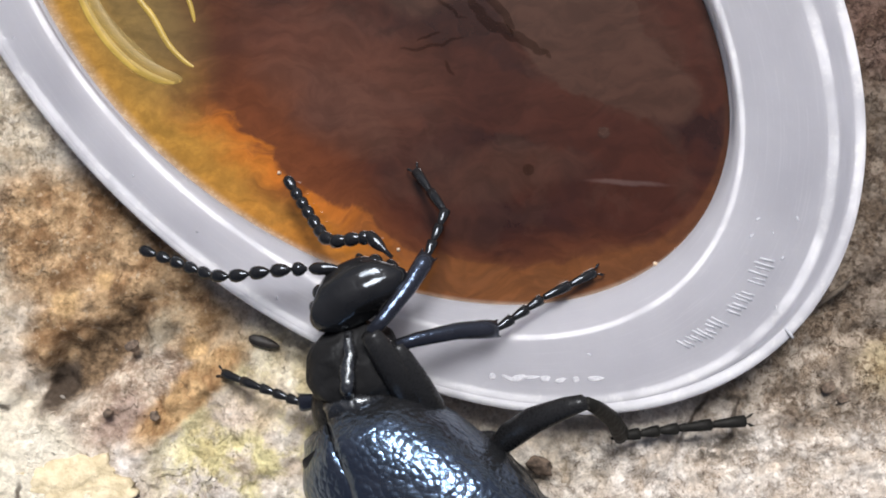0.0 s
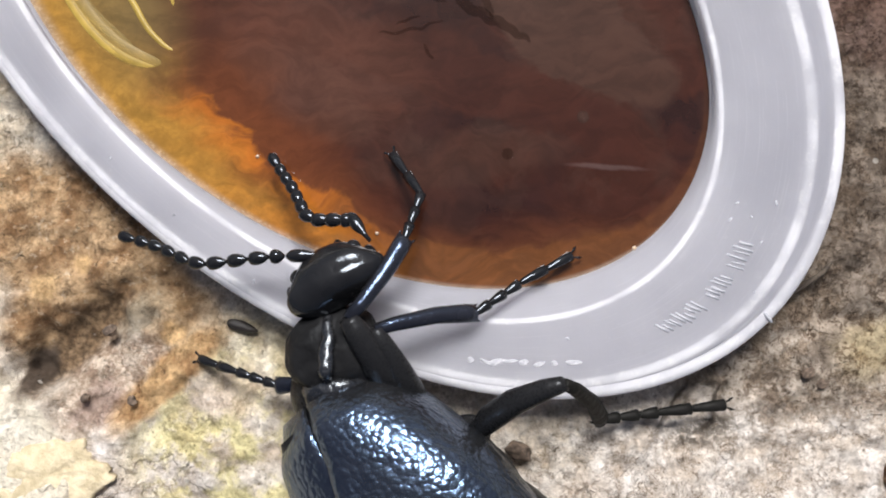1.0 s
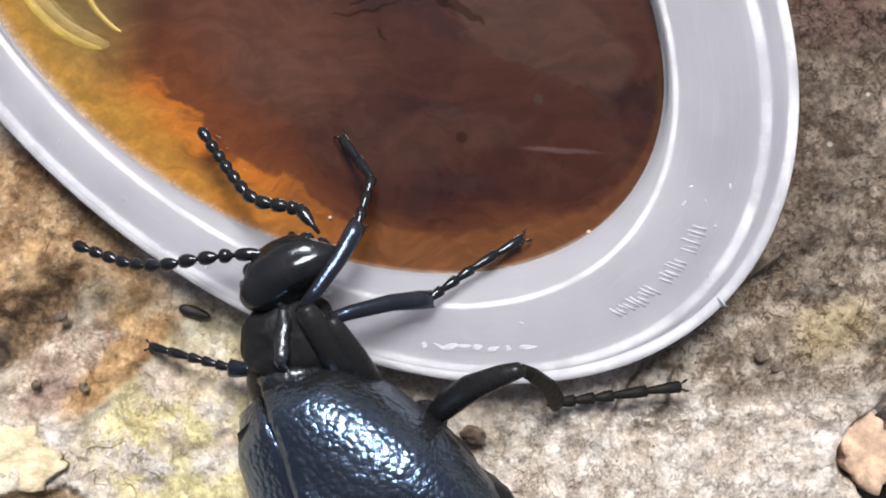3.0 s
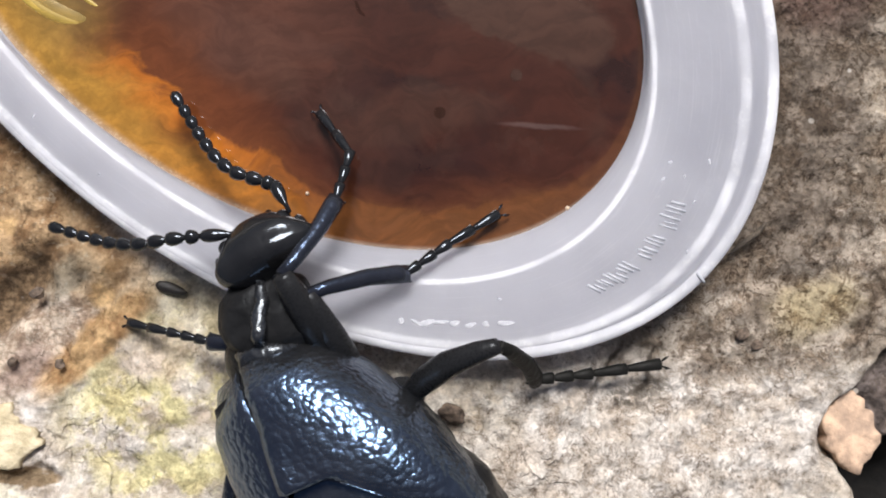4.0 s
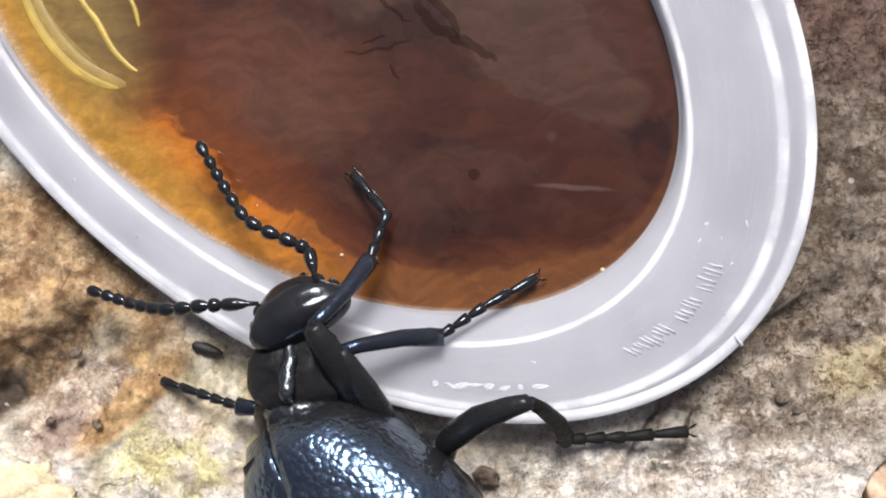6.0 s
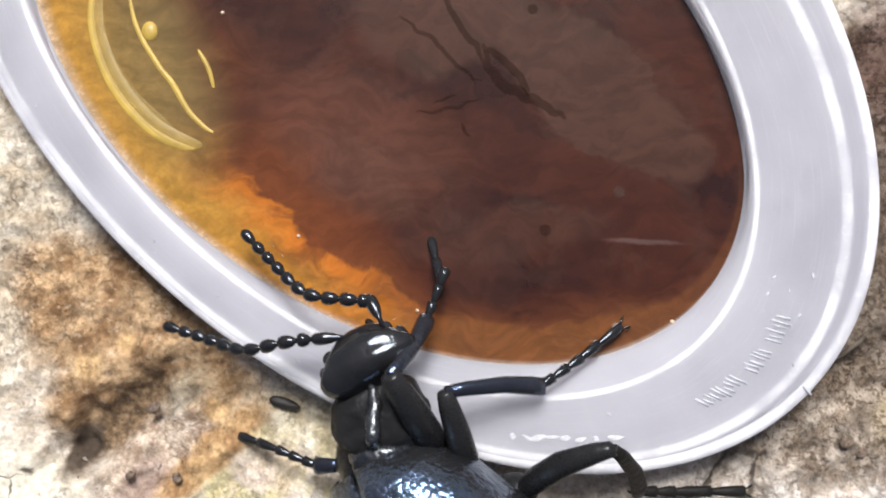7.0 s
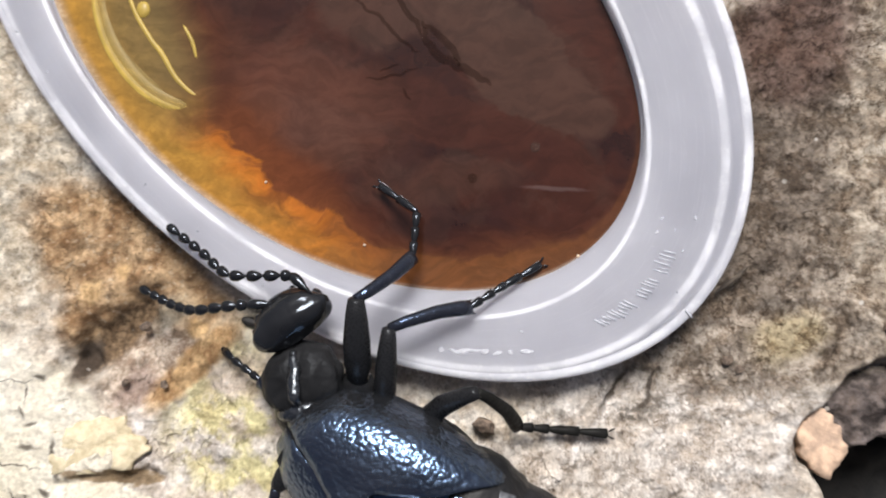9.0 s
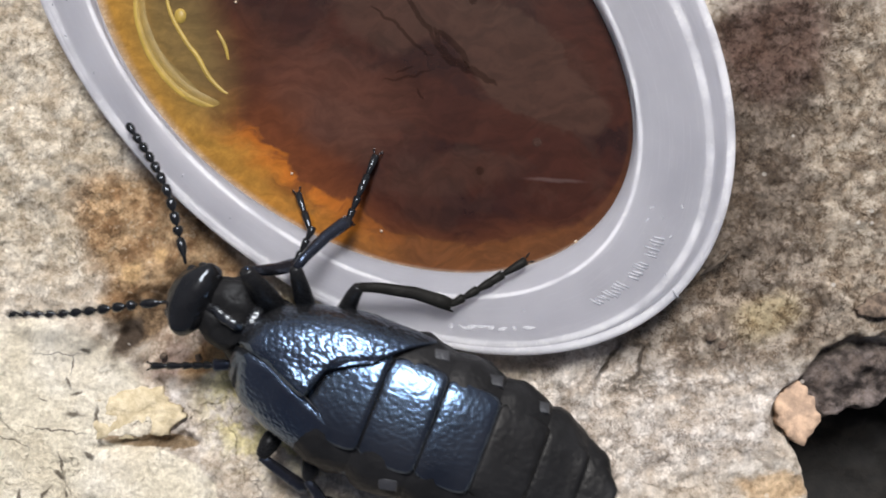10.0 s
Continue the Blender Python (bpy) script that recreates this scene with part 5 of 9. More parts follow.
    walk(legs['RF tibia'], [
        (0, pose(0.00276, -0.00621, 0.00801, 2.2, 28.6, -76.8)), (0.5, pose(0.00272, -0.00612, 0.00794, 2.3, 26.4, -76.0)),
        (1, pose(0.00268, -0.00603, 0.00786, 2.4, 24.2, -75.2)), (1.5, pose(0.00263, -0.00594, 0.00779, 2.5, 22.0, -74.4)),
        (2, pose(0.00259, -0.00585, 0.00771, 2.6, 19.9, -73.7)), (2.5, pose(0.00254, -0.00576, 0.00764, 2.7, 17.7, -73.0)),
        (2.7, pose(0.00260, -0.00586, 0.00771, 2.7, 19.9, -73.0)), (3.8, pose(0.00290, -0.00637, 0.00813, 2.8, 32.2, -73.2)),
        (4, pose(0.00296, -0.00647, 0.00820, 2.9, 34.5, -73.2)), (4.5, pose(0.00309, -0.00670, 0.00839, 3.0, 40.1, -73.4)),
        (5, pose(0.00282, -0.00590, 0.00761, 2.4, 17.8, -74.8)), (5.2, pose(0.00288, -0.00611, 0.00776, 2.3, 22.1, -75.3)),
        (6.3, pose(0.00323, -0.00725, 0.00855, 2.1, 47.9, -79.4)), (6.5, pose(0.00329, -0.00745, 0.00869, 2.0, 52.4, -80.5)),
        (7, pose(0.00338, -0.00662, 0.00902, 4.7, 58.8, -70.5)), (7.5, pose(0.00325, -0.00733, 0.00834, 1.3, 41.6, -82.8)),
        (8, pose(0.00292, -0.00667, 0.00879, 3.9, 51.3, -71.6)), (8.3, pose(0.00314, -0.00886, 0.00826, -2.3, 46.2, -101.9)),
        (8.6, pose(0.00268, -0.00966, 0.00803, -2.7, 45.5, -103.3)), (8.8, pose(0.00217, -0.01062, 0.00796, -3.0, 49.7, -103.5)),
        (9, pose(0.00149, -0.01139, 0.00755, -3.7, 43.4, -108.0)), (9.2, pose(0.00088, -0.01250, 0.00809, -2.7, 36.5, -112.5)),
        (9.4, pose(0.00537, -0.01020, 0.00965, 1.6, 52.8, -58.8)), (9.5, pose(0.00434, -0.00982, 0.01000, 0.0, 65.8, -102.8)),
        (9.7, pose(0.00176, -0.00957, 0.01054, 4.5, 68.2, -117.4)), (9.8, pose(0.00155, -0.00895, 0.01077, 9.4, 67.5, -129.7)),
        (10, pose(0.00150, -0.00587, 0.01088, 11.2, 53.7, -136.5)),
    ])
    walk(legs['RF tarsus'], [
        (0, pose(0.00401, -0.01151, 0.00505, 4.8, 32.0, -60.6)), (0.5, pose(0.00407, -0.01151, 0.00518, 5.1, 33.7, -58.9)),
        (1, pose(0.00413, -0.01151, 0.00531, 5.5, 35.3, -57.3)), (1.5, pose(0.00419, -0.01152, 0.00544, 5.8, 36.8, -55.6)),
        (2, pose(0.00425, -0.01152, 0.00558, 6.2, 38.2, -53.9)), (2.5, pose(0.00431, -0.01152, 0.00571, 6.5, 39.6, -52.1)),
        (2.7, pose(0.00432, -0.01150, 0.00558, 6.4, 38.4, -52.4)), (3.8, pose(0.00440, -0.01134, 0.00486, 5.8, 30.9, -53.8)),
        (4, pose(0.00442, -0.01132, 0.00473, 5.7, 29.5, -54.0)), (4.5, pose(0.00445, -0.01125, 0.00440, 5.5, 25.8, -54.6)),
        (5, pose(0.00441, -0.01174, 0.00568, 6.7, 38.5, -50.3)), (5.2, pose(0.00434, -0.01166, 0.00542, 6.3, 36.6, -52.0)),
        (6.3, pose(0.00398, -0.01126, 0.00403, 4.5, 24.3, -60.9)), (6.5, pose(0.00392, -0.01119, 0.00378, 4.3, 21.7, -62.5)),
        (7, pose(0.00445, -0.00965, 0.00372, 4.3, 21.5, -62.1)), (7.5, pose(0.00383, -0.01193, 0.00422, 4.9, 29.6, -59.2)),
        (8, pose(0.00414, -0.01035, 0.00395, 5.0, 22.1, -57.2)), (8.3, pose(0.00225, -0.01306, 0.00379, 5.3, 24.5, -55.9)),
        (8.6, pose(0.00168, -0.01389, 0.00361, 6.1, 23.4, -51.2)), (8.8, pose(0.00123, -0.01452, 0.00323, 5.8, 25.1, -55.1)),
        (9, pose(0.00010, -0.01568, 0.00329, 5.5, 24.3, -57.7)), (9.2, pose(-0.00103, -0.01710, 0.00440, 2.5, 23.0, -66.5)),
        (9.4, pose(0.00731, -0.01341, 0.00471, 1.2, 12.5, -55.0)), (9.5, pose(0.00381, -0.01219, 0.00460, 0.0, 6.5, -59.3)),
        (9.7, pose(0.00079, -0.01145, 0.00524, -2.4, 5.6, -40.9)), (9.8, pose(0.00016, -0.01063, 0.00549, -2.4, 2.7, -60.2)),
        (10, pose(-0.00115, -0.00838, 0.00592, 0.3, -1.4, -92.5)),
    ])
    walk(legs['RF claw'], [
        (0, pose(0.00545, -0.01408, 0.00320, 10.6, 32.9, -2.0)), (0.5, pose(0.00558, -0.01402, 0.00323, 10.7, 33.1, -1.8)),
        (1, pose(0.00570, -0.01397, 0.00325, 10.7, 33.4, -1.5)), (1.5, pose(0.00583, -0.01391, 0.00328, 10.7, 33.6, -1.3)),
        (2, pose(0.00595, -0.01385, 0.00330, 10.8, 33.8, -1.0)), (2.5, pose(0.00608, -0.01380, 0.00333, 10.8, 34.1, -0.8)),
        (2.7, pose(0.00609, -0.01379, 0.00328, 10.8, 33.6, -0.6)), (3.8, pose(0.00618, -0.01377, 0.00305, 10.5, 30.9, 0.2)),
        (4, pose(0.00620, -0.01377, 0.00301, 10.4, 30.4, 0.3)), (4.5, pose(0.00624, -0.01376, 0.00291, 10.3, 29.0, 0.7)),
        (5, pose(0.00632, -0.01405, 0.00329, 10.8, 33.7, 6.4)), (5.2, pose(0.00619, -0.01403, 0.00319, 10.6, 32.2, 5.6)),
        (6.3, pose(0.00545, -0.01391, 0.00267, 9.8, 23.9, 2.0)), (6.5, pose(0.00532, -0.01388, 0.00257, 9.7, 22.4, 1.4)),
        (7, pose(0.00561, -0.01183, 0.00275, 10.6, 42.3, -22.7)), (7.5, pose(0.00509, -0.01404, 0.00283, 10.0, 25.8, 5.9)),
        (8, pose(0.00573, -0.01281, 0.00276, 9.0, 37.1, -31.7)), (8.3, pose(0.00386, -0.01544, 0.00248, 9.8, 22.8, 2.8)),
        (8.6, pose(0.00367, -0.01636, 0.00224, 10.1, 20.5, 7.2)), (8.8, pose(0.00273, -0.01667, 0.00200, 10.3, 20.2, 0.3)),
        (9, pose(0.00192, -0.01857, 0.00175, 10.9, 23.4, 3.3)), (9.2, pose(0.00031, -0.02018, 0.00298, 6.5, 26.5, -11.9)),
        (9.4, pose(0.00905, -0.01589, 0.00403, 1.8, 20.3, -32.2)), (9.5, pose(0.00515, -0.01444, 0.00430, 0.0, 17.5, -34.9)),
        (9.7, pose(0.00247, -0.01291, 0.00502, -3.1, 16.2, -22.2)), (9.8, pose(0.00141, -0.01282, 0.00538, -4.7, 15.6, -21.9)),
        (10, pose(-0.00129, -0.01157, 0.00599, -5.9, 16.9, -47.5)),
    ])
    walk(legs['RM femur'], [
        (0, pose(-0.00488, -0.00463, 0.00387, 9.7, -26.2, -18.4)), (0.5, pose(-0.00489, -0.00464, 0.00383, 9.8, -26.6, -18.2)),
        (1, pose(-0.00489, -0.00465, 0.00380, 9.8, -27.1, -18.0)), (1.5, pose(-0.00490, -0.00466, 0.00376, 9.9, -27.5, -17.8)),
        (2, pose(-0.00490, -0.00467, 0.00373, 10.0, -28.0, -17.6)), (2.5, pose(-0.00491, -0.00469, 0.00369, 10.0, -28.5, -17.4)),
        (2.7, pose(-0.00488, -0.00467, 0.00369, 10.0, -28.7, -17.6)), (3.8, pose(-0.00472, -0.00459, 0.00367, 10.1, -29.7, -19.1)),
        (4, pose(-0.00469, -0.00458, 0.00366, 10.1, -29.9, -19.3)), (4.5, pose(-0.00462, -0.00454, 0.00365, 10.1, -30.4, -20.0)),
        (5, pose(-0.00463, -0.00476, 0.00359, 10.2, -30.4, -18.0)), (5.2, pose(-0.00466, -0.00480, 0.00359, 10.2, -30.4, -18.0)),
        (6.3, pose(-0.00485, -0.00499, 0.00361, 10.2, -30.8, -18.4)), (6.5, pose(-0.00488, -0.00502, 0.00362, 10.2, -30.9, -18.4)),
        (7, pose(-0.00511, -0.00469, 0.00352, 9.1, -27.7, -31.0)), (7.5, pose(-0.00521, -0.00509, 0.00354, 9.1, -28.1, -31.7)),
        (8, pose(-0.00493, -0.00452, 0.00393, 7.9, -23.1, -39.8)), (8.3, pose(-0.00489, -0.00475, 0.00409, 7.0, -20.2, -46.1)),
        (8.6, pose(-0.00448, -0.00433, 0.00430, 6.3, -18.0, -52.9)), (8.8, pose(-0.00444, -0.00437, 0.00420, 5.8, -18.9, -57.8)),
        (9, pose(-0.00484, -0.00461, 0.00420, 5.1, -16.2, -62.4)), (9.2, pose(-0.00508, -0.00553, 0.00442, 2.1, -19.5, -71.9)),
        (9.4, pose(-0.00518, -0.00571, 0.00476, 0.3, -23.4, -81.8)), (9.5, pose(-0.00529, -0.00538, 0.00422, -0.0, -32.2, -84.5)),
        (9.7, pose(-0.00407, -0.00502, 0.00396, -3.0, -55.2, -55.8)), (9.8, pose(-0.00337, -0.00433, 0.00376, -3.4, -48.1, -58.8)),
        (10, pose(-0.00396, -0.00468, 0.00345, -7.1, -58.8, -57.0)),
    ])
    walk(legs['RM tibia'], [
        (0, pose(0.00115, -0.00663, 0.00699, -5.6, 27.7, -125.8)), (0.5, pose(0.00113, -0.00661, 0.00701, -5.6, 28.2, -125.6)),
        (1, pose(0.00111, -0.00660, 0.00702, -5.6, 28.7, -125.4)), (1.5, pose(0.00108, -0.00658, 0.00704, -5.6, 29.3, -125.1)),
        (2, pose(0.00106, -0.00657, 0.00705, -5.6, 29.8, -124.9)), (2.5, pose(0.00104, -0.00655, 0.00707, -5.5, 30.3, -124.7)),
        (2.7, pose(0.00105, -0.00656, 0.00709, -5.5, 30.8, -124.5)), (3.8, pose(0.00110, -0.00660, 0.00718, -5.5, 33.3, -123.4)),
        (4, pose(0.00110, -0.00661, 0.00720, -5.5, 33.8, -123.2)), (4.5, pose(0.00113, -0.00663, 0.00724, -5.4, 34.9, -122.6)),
        (5, pose(0.00119, -0.00665, 0.00717, -5.8, 33.0, -125.8)), (5.2, pose(0.00115, -0.00669, 0.00718, -5.9, 33.4, -126.2)),
        (6.3, pose(0.00093, -0.00691, 0.00724, -6.3, 35.5, -128.4)), (6.5, pose(0.00089, -0.00695, 0.00725, -6.4, 35.9, -128.8)),
        (7, pose(0.00027, -0.00792, 0.00682, -6.7, 28.6, -133.9)), (7.5, pose(0.00011, -0.00837, 0.00687, -6.7, 31.8, -132.3)),
        (8, pose(0.00008, -0.00869, 0.00671, -6.6, 29.0, -132.9)), (8.3, pose(-0.00028, -0.00955, 0.00653, -6.4, 28.1, -131.8)),
        (8.6, pose(-0.00041, -0.00970, 0.00648, -6.7, 29.7, -131.3)), (8.8, pose(-0.00087, -0.01005, 0.00649, -7.4, 32.3, -133.4)),
        (9, pose(-0.00169, -0.01064, 0.00618, -7.4, 28.5, -133.8)), (9.2, pose(-0.00300, -0.01188, 0.00679, -4.5, 26.1, -134.5)),
        (9.4, pose(-0.00426, -0.01215, 0.00758, -1.4, 21.1, -131.8)), (9.5, pose(-0.00472, -0.01135, 0.00800, 0.0, 19.8, -136.0)),
        (9.7, pose(-0.00179, -0.00836, 0.00978, 0.4, 44.8, -94.3)), (9.8, pose(-0.00092, -0.00837, 0.00904, 0.8, 24.4, -98.5)),
        (10, pose(-0.00197, -0.00776, 0.00952, 3.2, 23.3, -110.3)),
    ])
    walk(legs['RM tarsus'], [
        (0, pose(-0.00242, -0.01160, 0.00378, -1.6, 28.4, -100.0)), (0.5, pose(-0.00238, -0.01152, 0.00377, -1.6, 28.2, -99.6)),
        (1, pose(-0.00234, -0.01145, 0.00376, -1.5, 28.1, -99.2)), (1.5, pose(-0.00229, -0.01138, 0.00375, -1.5, 27.9, -98.8)),
        (2, pose(-0.00225, -0.01131, 0.00374, -1.4, 27.7, -98.4)), (2.5, pose(-0.00220, -0.01123, 0.00374, -1.3, 27.6, -98.0)),
        (2.7, pose(-0.00216, -0.01123, 0.00371, -1.3, 27.3, -97.9)), (3.8, pose(-0.00194, -0.01120, 0.00356, -1.2, 25.6, -97.5)),
        (4, pose(-0.00190, -0.01120, 0.00353, -1.2, 25.3, -97.5)), (4.5, pose(-0.00179, -0.01119, 0.00346, -1.2, 24.5, -97.3)),
        (5, pose(-0.00205, -0.01114, 0.00358, -1.4, 25.1, -98.4)), (5.2, pose(-0.00211, -0.01114, 0.00355, -1.4, 24.7, -98.4)),
        (6.3, pose(-0.00241, -0.01112, 0.00341, -1.4, 22.6, -98.8)), (6.5, pose(-0.00246, -0.01111, 0.00338, -1.4, 22.2, -98.9)),
        (7, pose(-0.00375, -0.01210, 0.00365, -1.9, 31.7, -101.5)), (7.5, pose(-0.00366, -0.01252, 0.00339, -1.6, 29.3, -99.4)),
        (8, pose(-0.00385, -0.01292, 0.00350, -1.6, 30.7, -99.4)), (8.3, pose(-0.00417, -0.01389, 0.00341, -2.8, 34.3, -106.3)),
        (8.6, pose(-0.00419, -0.01402, 0.00322, -2.7, 32.3, -105.3)), (8.8, pose(-0.00470, -0.01410, 0.00296, -3.7, 28.9, -110.8)),
        (9, pose(-0.00576, -0.01488, 0.00299, -4.6, 33.4, -115.0)), (9.2, pose(-0.00716, -0.01610, 0.00388, -2.9, 28.6, -116.7)),
        (9.4, pose(-0.00870, -0.01712, 0.00500, -1.1, 25.1, -119.8)), (9.5, pose(-0.00951, -0.01597, 0.00560, 0.0, 22.4, -120.8)),
        (9.7, pose(-0.00215, -0.01303, 0.00513, 1.6, 3.9, -120.0)), (9.8, pose(-0.00181, -0.01432, 0.00632, -0.7, 7.9, -81.4)),
        (10, pose(-0.00407, -0.01345, 0.00691, -0.3, 7.5, -88.2)),
    ])
    walk(legs['RM claw'], [
        (0, pose(-0.00302, -0.01497, 0.00192, -2.9, 26.8, -107.7)), (0.5, pose(-0.00295, -0.01489, 0.00194, -2.7, 26.5, -106.5)),
        (1, pose(-0.00288, -0.01480, 0.00195, -2.5, 26.3, -105.4)), (1.5, pose(-0.00281, -0.01471, 0.00197, -2.3, 26.1, -104.3)),
        (2, pose(-0.00274, -0.01462, 0.00198, -2.1, 25.8, -103.2)), (2.5, pose(-0.00267, -0.01454, 0.00199, -2.0, 25.6, -102.1)),
        (2.7, pose(-0.00262, -0.01451, 0.00200, -2.0, 25.5, -102.1)), (3.8, pose(-0.00236, -0.01440, 0.00202, -1.9, 25.1, -101.6)),
        (4, pose(-0.00231, -0.01438, 0.00202, -1.9, 25.0, -101.5)), (4.5, pose(-0.00219, -0.01432, 0.00203, -1.8, 24.8, -101.3)),
        (5, pose(-0.00254, -0.01446, 0.00201, -1.7, 25.9, -100.7)), (5.2, pose(-0.00260, -0.01446, 0.00201, -1.8, 25.9, -101.3)),
        (6.3, pose(-0.00293, -0.01445, 0.00201, -2.4, 25.6, -104.9)), (6.5, pose(-0.00298, -0.01445, 0.00201, -2.5, 25.6, -105.5)),
        (7, pose(-0.00430, -0.01479, 0.00195, -1.2, 28.1, -97.3)), (7.5, pose(-0.00410, -0.01516, 0.00190, -2.4, 29.7, -104.2)),
        (8, pose(-0.00432, -0.01576, 0.00180, -3.1, 31.4, -108.5)), (8.3, pose(-0.00487, -0.01628, 0.00172, -2.2, 28.6, -103.3)),
        (8.6, pose(-0.00489, -0.01656, 0.00155, -3.0, 30.1, -107.2)), (8.8, pose(-0.00569, -0.01668, 0.00144, -3.7, 30.6, -111.0)),
        (9, pose(-0.00687, -0.01727, 0.00125, -4.9, 31.5, -117.2)), (9.2, pose(-0.00843, -0.01864, 0.00234, -3.4, 26.7, -122.2)),
        (9.4, pose(-0.01017, -0.01970, 0.00361, -1.1, 25.4, -121.1)), (9.5, pose(-0.01112, -0.01868, 0.00430, 0.0, 22.4, -121.2)),
        (9.7, pose(-0.00322, -0.01488, 0.00498, 1.1, 23.5, -108.3)), (9.8, pose(-0.00126, -0.01796, 0.00581, -2.4, 14.0, -61.6)),
        (10, pose(-0.00399, -0.01611, 0.00656, -0.2, 11.2, -88.5)),
    ])
    walk(legs['RH femur'], [
        (0, pose(-0.00814, -0.00588, 0.00399, -1.4, -22.4, -97.8)), (0.5, pose(-0.00811, -0.00592, 0.00399, -1.4, -22.4, -97.7)),
        (1, pose(-0.00809, -0.00596, 0.00398, -1.4, -22.3, -97.6)), (1.5, pose(-0.00806, -0.00600, 0.00398, -1.4, -22.3, -97.6)),
        (2, pose(-0.00803, -0.00604, 0.00398, -1.4, -22.3, -97.5)), (2.5, pose(-0.00801, -0.00608, 0.00397, -1.3, -22.3, -97.4)),
        (2.7, pose(-0.00799, -0.00607, 0.00399, -1.4, -22.2, -97.6)), (3.8, pose(-0.00786, -0.00599, 0.00405, -1.6, -21.7, -98.6)),
        (4, pose(-0.00784, -0.00598, 0.00407, -1.6, -21.6, -98.8)), (4.5, pose(-0.00779, -0.00595, 0.00410, -1.7, -21.4, -99.3)),
        (5, pose(-0.00779, -0.00614, 0.00400, -1.7, -22.0, -99.2)), (5.2, pose(-0.00778, -0.00617, 0.00397, -1.7, -22.2, -99.2)),
        (6.3, pose(-0.00773, -0.00635, 0.00379, -1.7, -23.5, -99.1)), (6.5, pose(-0.00772, -0.00638, 0.00376, -1.7, -23.7, -99.1)),
        (7, pose(-0.00805, -0.00628, 0.00370, -1.7, -24.4, -99.4)), (7.5, pose(-0.00805, -0.00638, 0.00371, -1.4, -24.1, -97.3)),
        (8, pose(-0.00818, -0.00605, 0.00387, -1.5, -23.2, -98.0)), (8.3, pose(-0.00791, -0.00640, 0.00399, -2.4, -21.9, -103.2)),
        (8.6, pose(-0.00803, -0.00551, 0.00370, -1.5, -24.6, -97.6)), (8.8, pose(-0.00796, -0.00366, 0.00270, 5.7, -37.3, -66.1)),
        (9, pose(-0.00796, -0.00448, 0.00291, -3.9, -32.8, -106.9)), (9.2, pose(-0.00775, -0.00468, 0.00263, -3.7, -42.9, -114.0)),
        (9.4, pose(-0.00843, -0.00383, 0.00279, 0.9, -29.4, -66.5)), (9.5, pose(-0.00784, -0.00389, 0.00158, 0.0, -43.6, -59.0)),
        (9.7, pose(-0.00712, -0.00417, 0.00119, -1.3, -53.3, -74.8)), (9.8, pose(-0.00704, -0.00486, 0.00116, -1.3, -57.2, -80.4)),
        (10, pose(-0.00744, -0.00409, 0.00166, -0.2, -56.4, -88.8)),
    ])
    walk(legs['RH tibia'], [
        (0, pose(-0.00912, -0.01308, 0.00698, -16.4, 56.4, 171.1)), (0.5, pose(-0.00909, -0.01312, 0.00698, -16.5, 56.6, 170.7)),
        (1, pose(-0.00905, -0.01316, 0.00697, -16.6, 56.9, 170.3)), (1.5, pose(-0.00902, -0.01321, 0.00696, -16.7, 57.1, 169.9)),
        (2, pose(-0.00898, -0.01325, 0.00696, -16.8, 57.4, 169.4)), (2.5, pose(-0.00894, -0.01329, 0.00695, -17.0, 57.6, 168.9)),
        (2.7, pose(-0.00895, -0.01328, 0.00695, -17.0, 57.8, 168.9)), (3.8, pose(-0.00896, -0.01321, 0.00696, -17.5, 58.8, 168.4)),
        (4, pose(-0.00896, -0.01320, 0.00696, -17.6, 58.9, 168.3)), (4.5, pose(-0.00897, -0.01317, 0.00697, -17.9, 59.4, 168.0)),
        (5, pose(-0.00896, -0.01333, 0.00694, -17.9, 59.6, 169.4)), (5.2, pose(-0.00894, -0.01335, 0.00694, -17.7, 59.2, 168.5)),
        (6.3, pose(-0.00887, -0.01347, 0.00692, -16.7, 57.0, 164.2)), (6.5, pose(-0.00886, -0.01349, 0.00692, -16.5, 56.6, 163.5)),
        (7, pose(-0.00922, -0.01334, 0.00694, -15.1, 53.4, 160.2)), (7.5, pose(-0.00897, -0.01350, 0.00692, -14.0, 50.8, 156.9)),
        (8, pose(-0.00919, -0.01320, 0.00696, -14.6, 52.1, 160.3)), (8.3, pose(-0.00958, -0.01350, 0.00692, -15.7, 54.7, 165.2)),
        (8.6, pose(-0.00898, -0.01259, 0.00697, -16.5, 54.8, 169.6)), (8.8, pose(-0.00542, -0.00937, 0.00746, -12.0, 48.7, -153.3)),
        (9, pose(-0.00989, -0.01080, 0.00716, -16.2, 52.3, 155.1)), (9.2, pose(-0.01009, -0.00994, 0.00798, -10.5, 54.9, 169.3)),
        (9.4, pose(-0.00570, -0.01010, 0.00665, -1.6, 14.5, -139.6)), (9.5, pose(-0.00491, -0.00877, 0.00700, -0.0, 13.9, -148.2)),
        (9.7, pose(-0.00589, -0.00870, 0.00749, 3.1, 12.7, -161.3)), (9.8, pose(-0.00632, -0.00906, 0.00777, 4.8, 12.3, -164.4)),
        (10, pose(-0.00735, -0.00844, 0.00821, 8.0, 11.3, -167.7)),
    ])
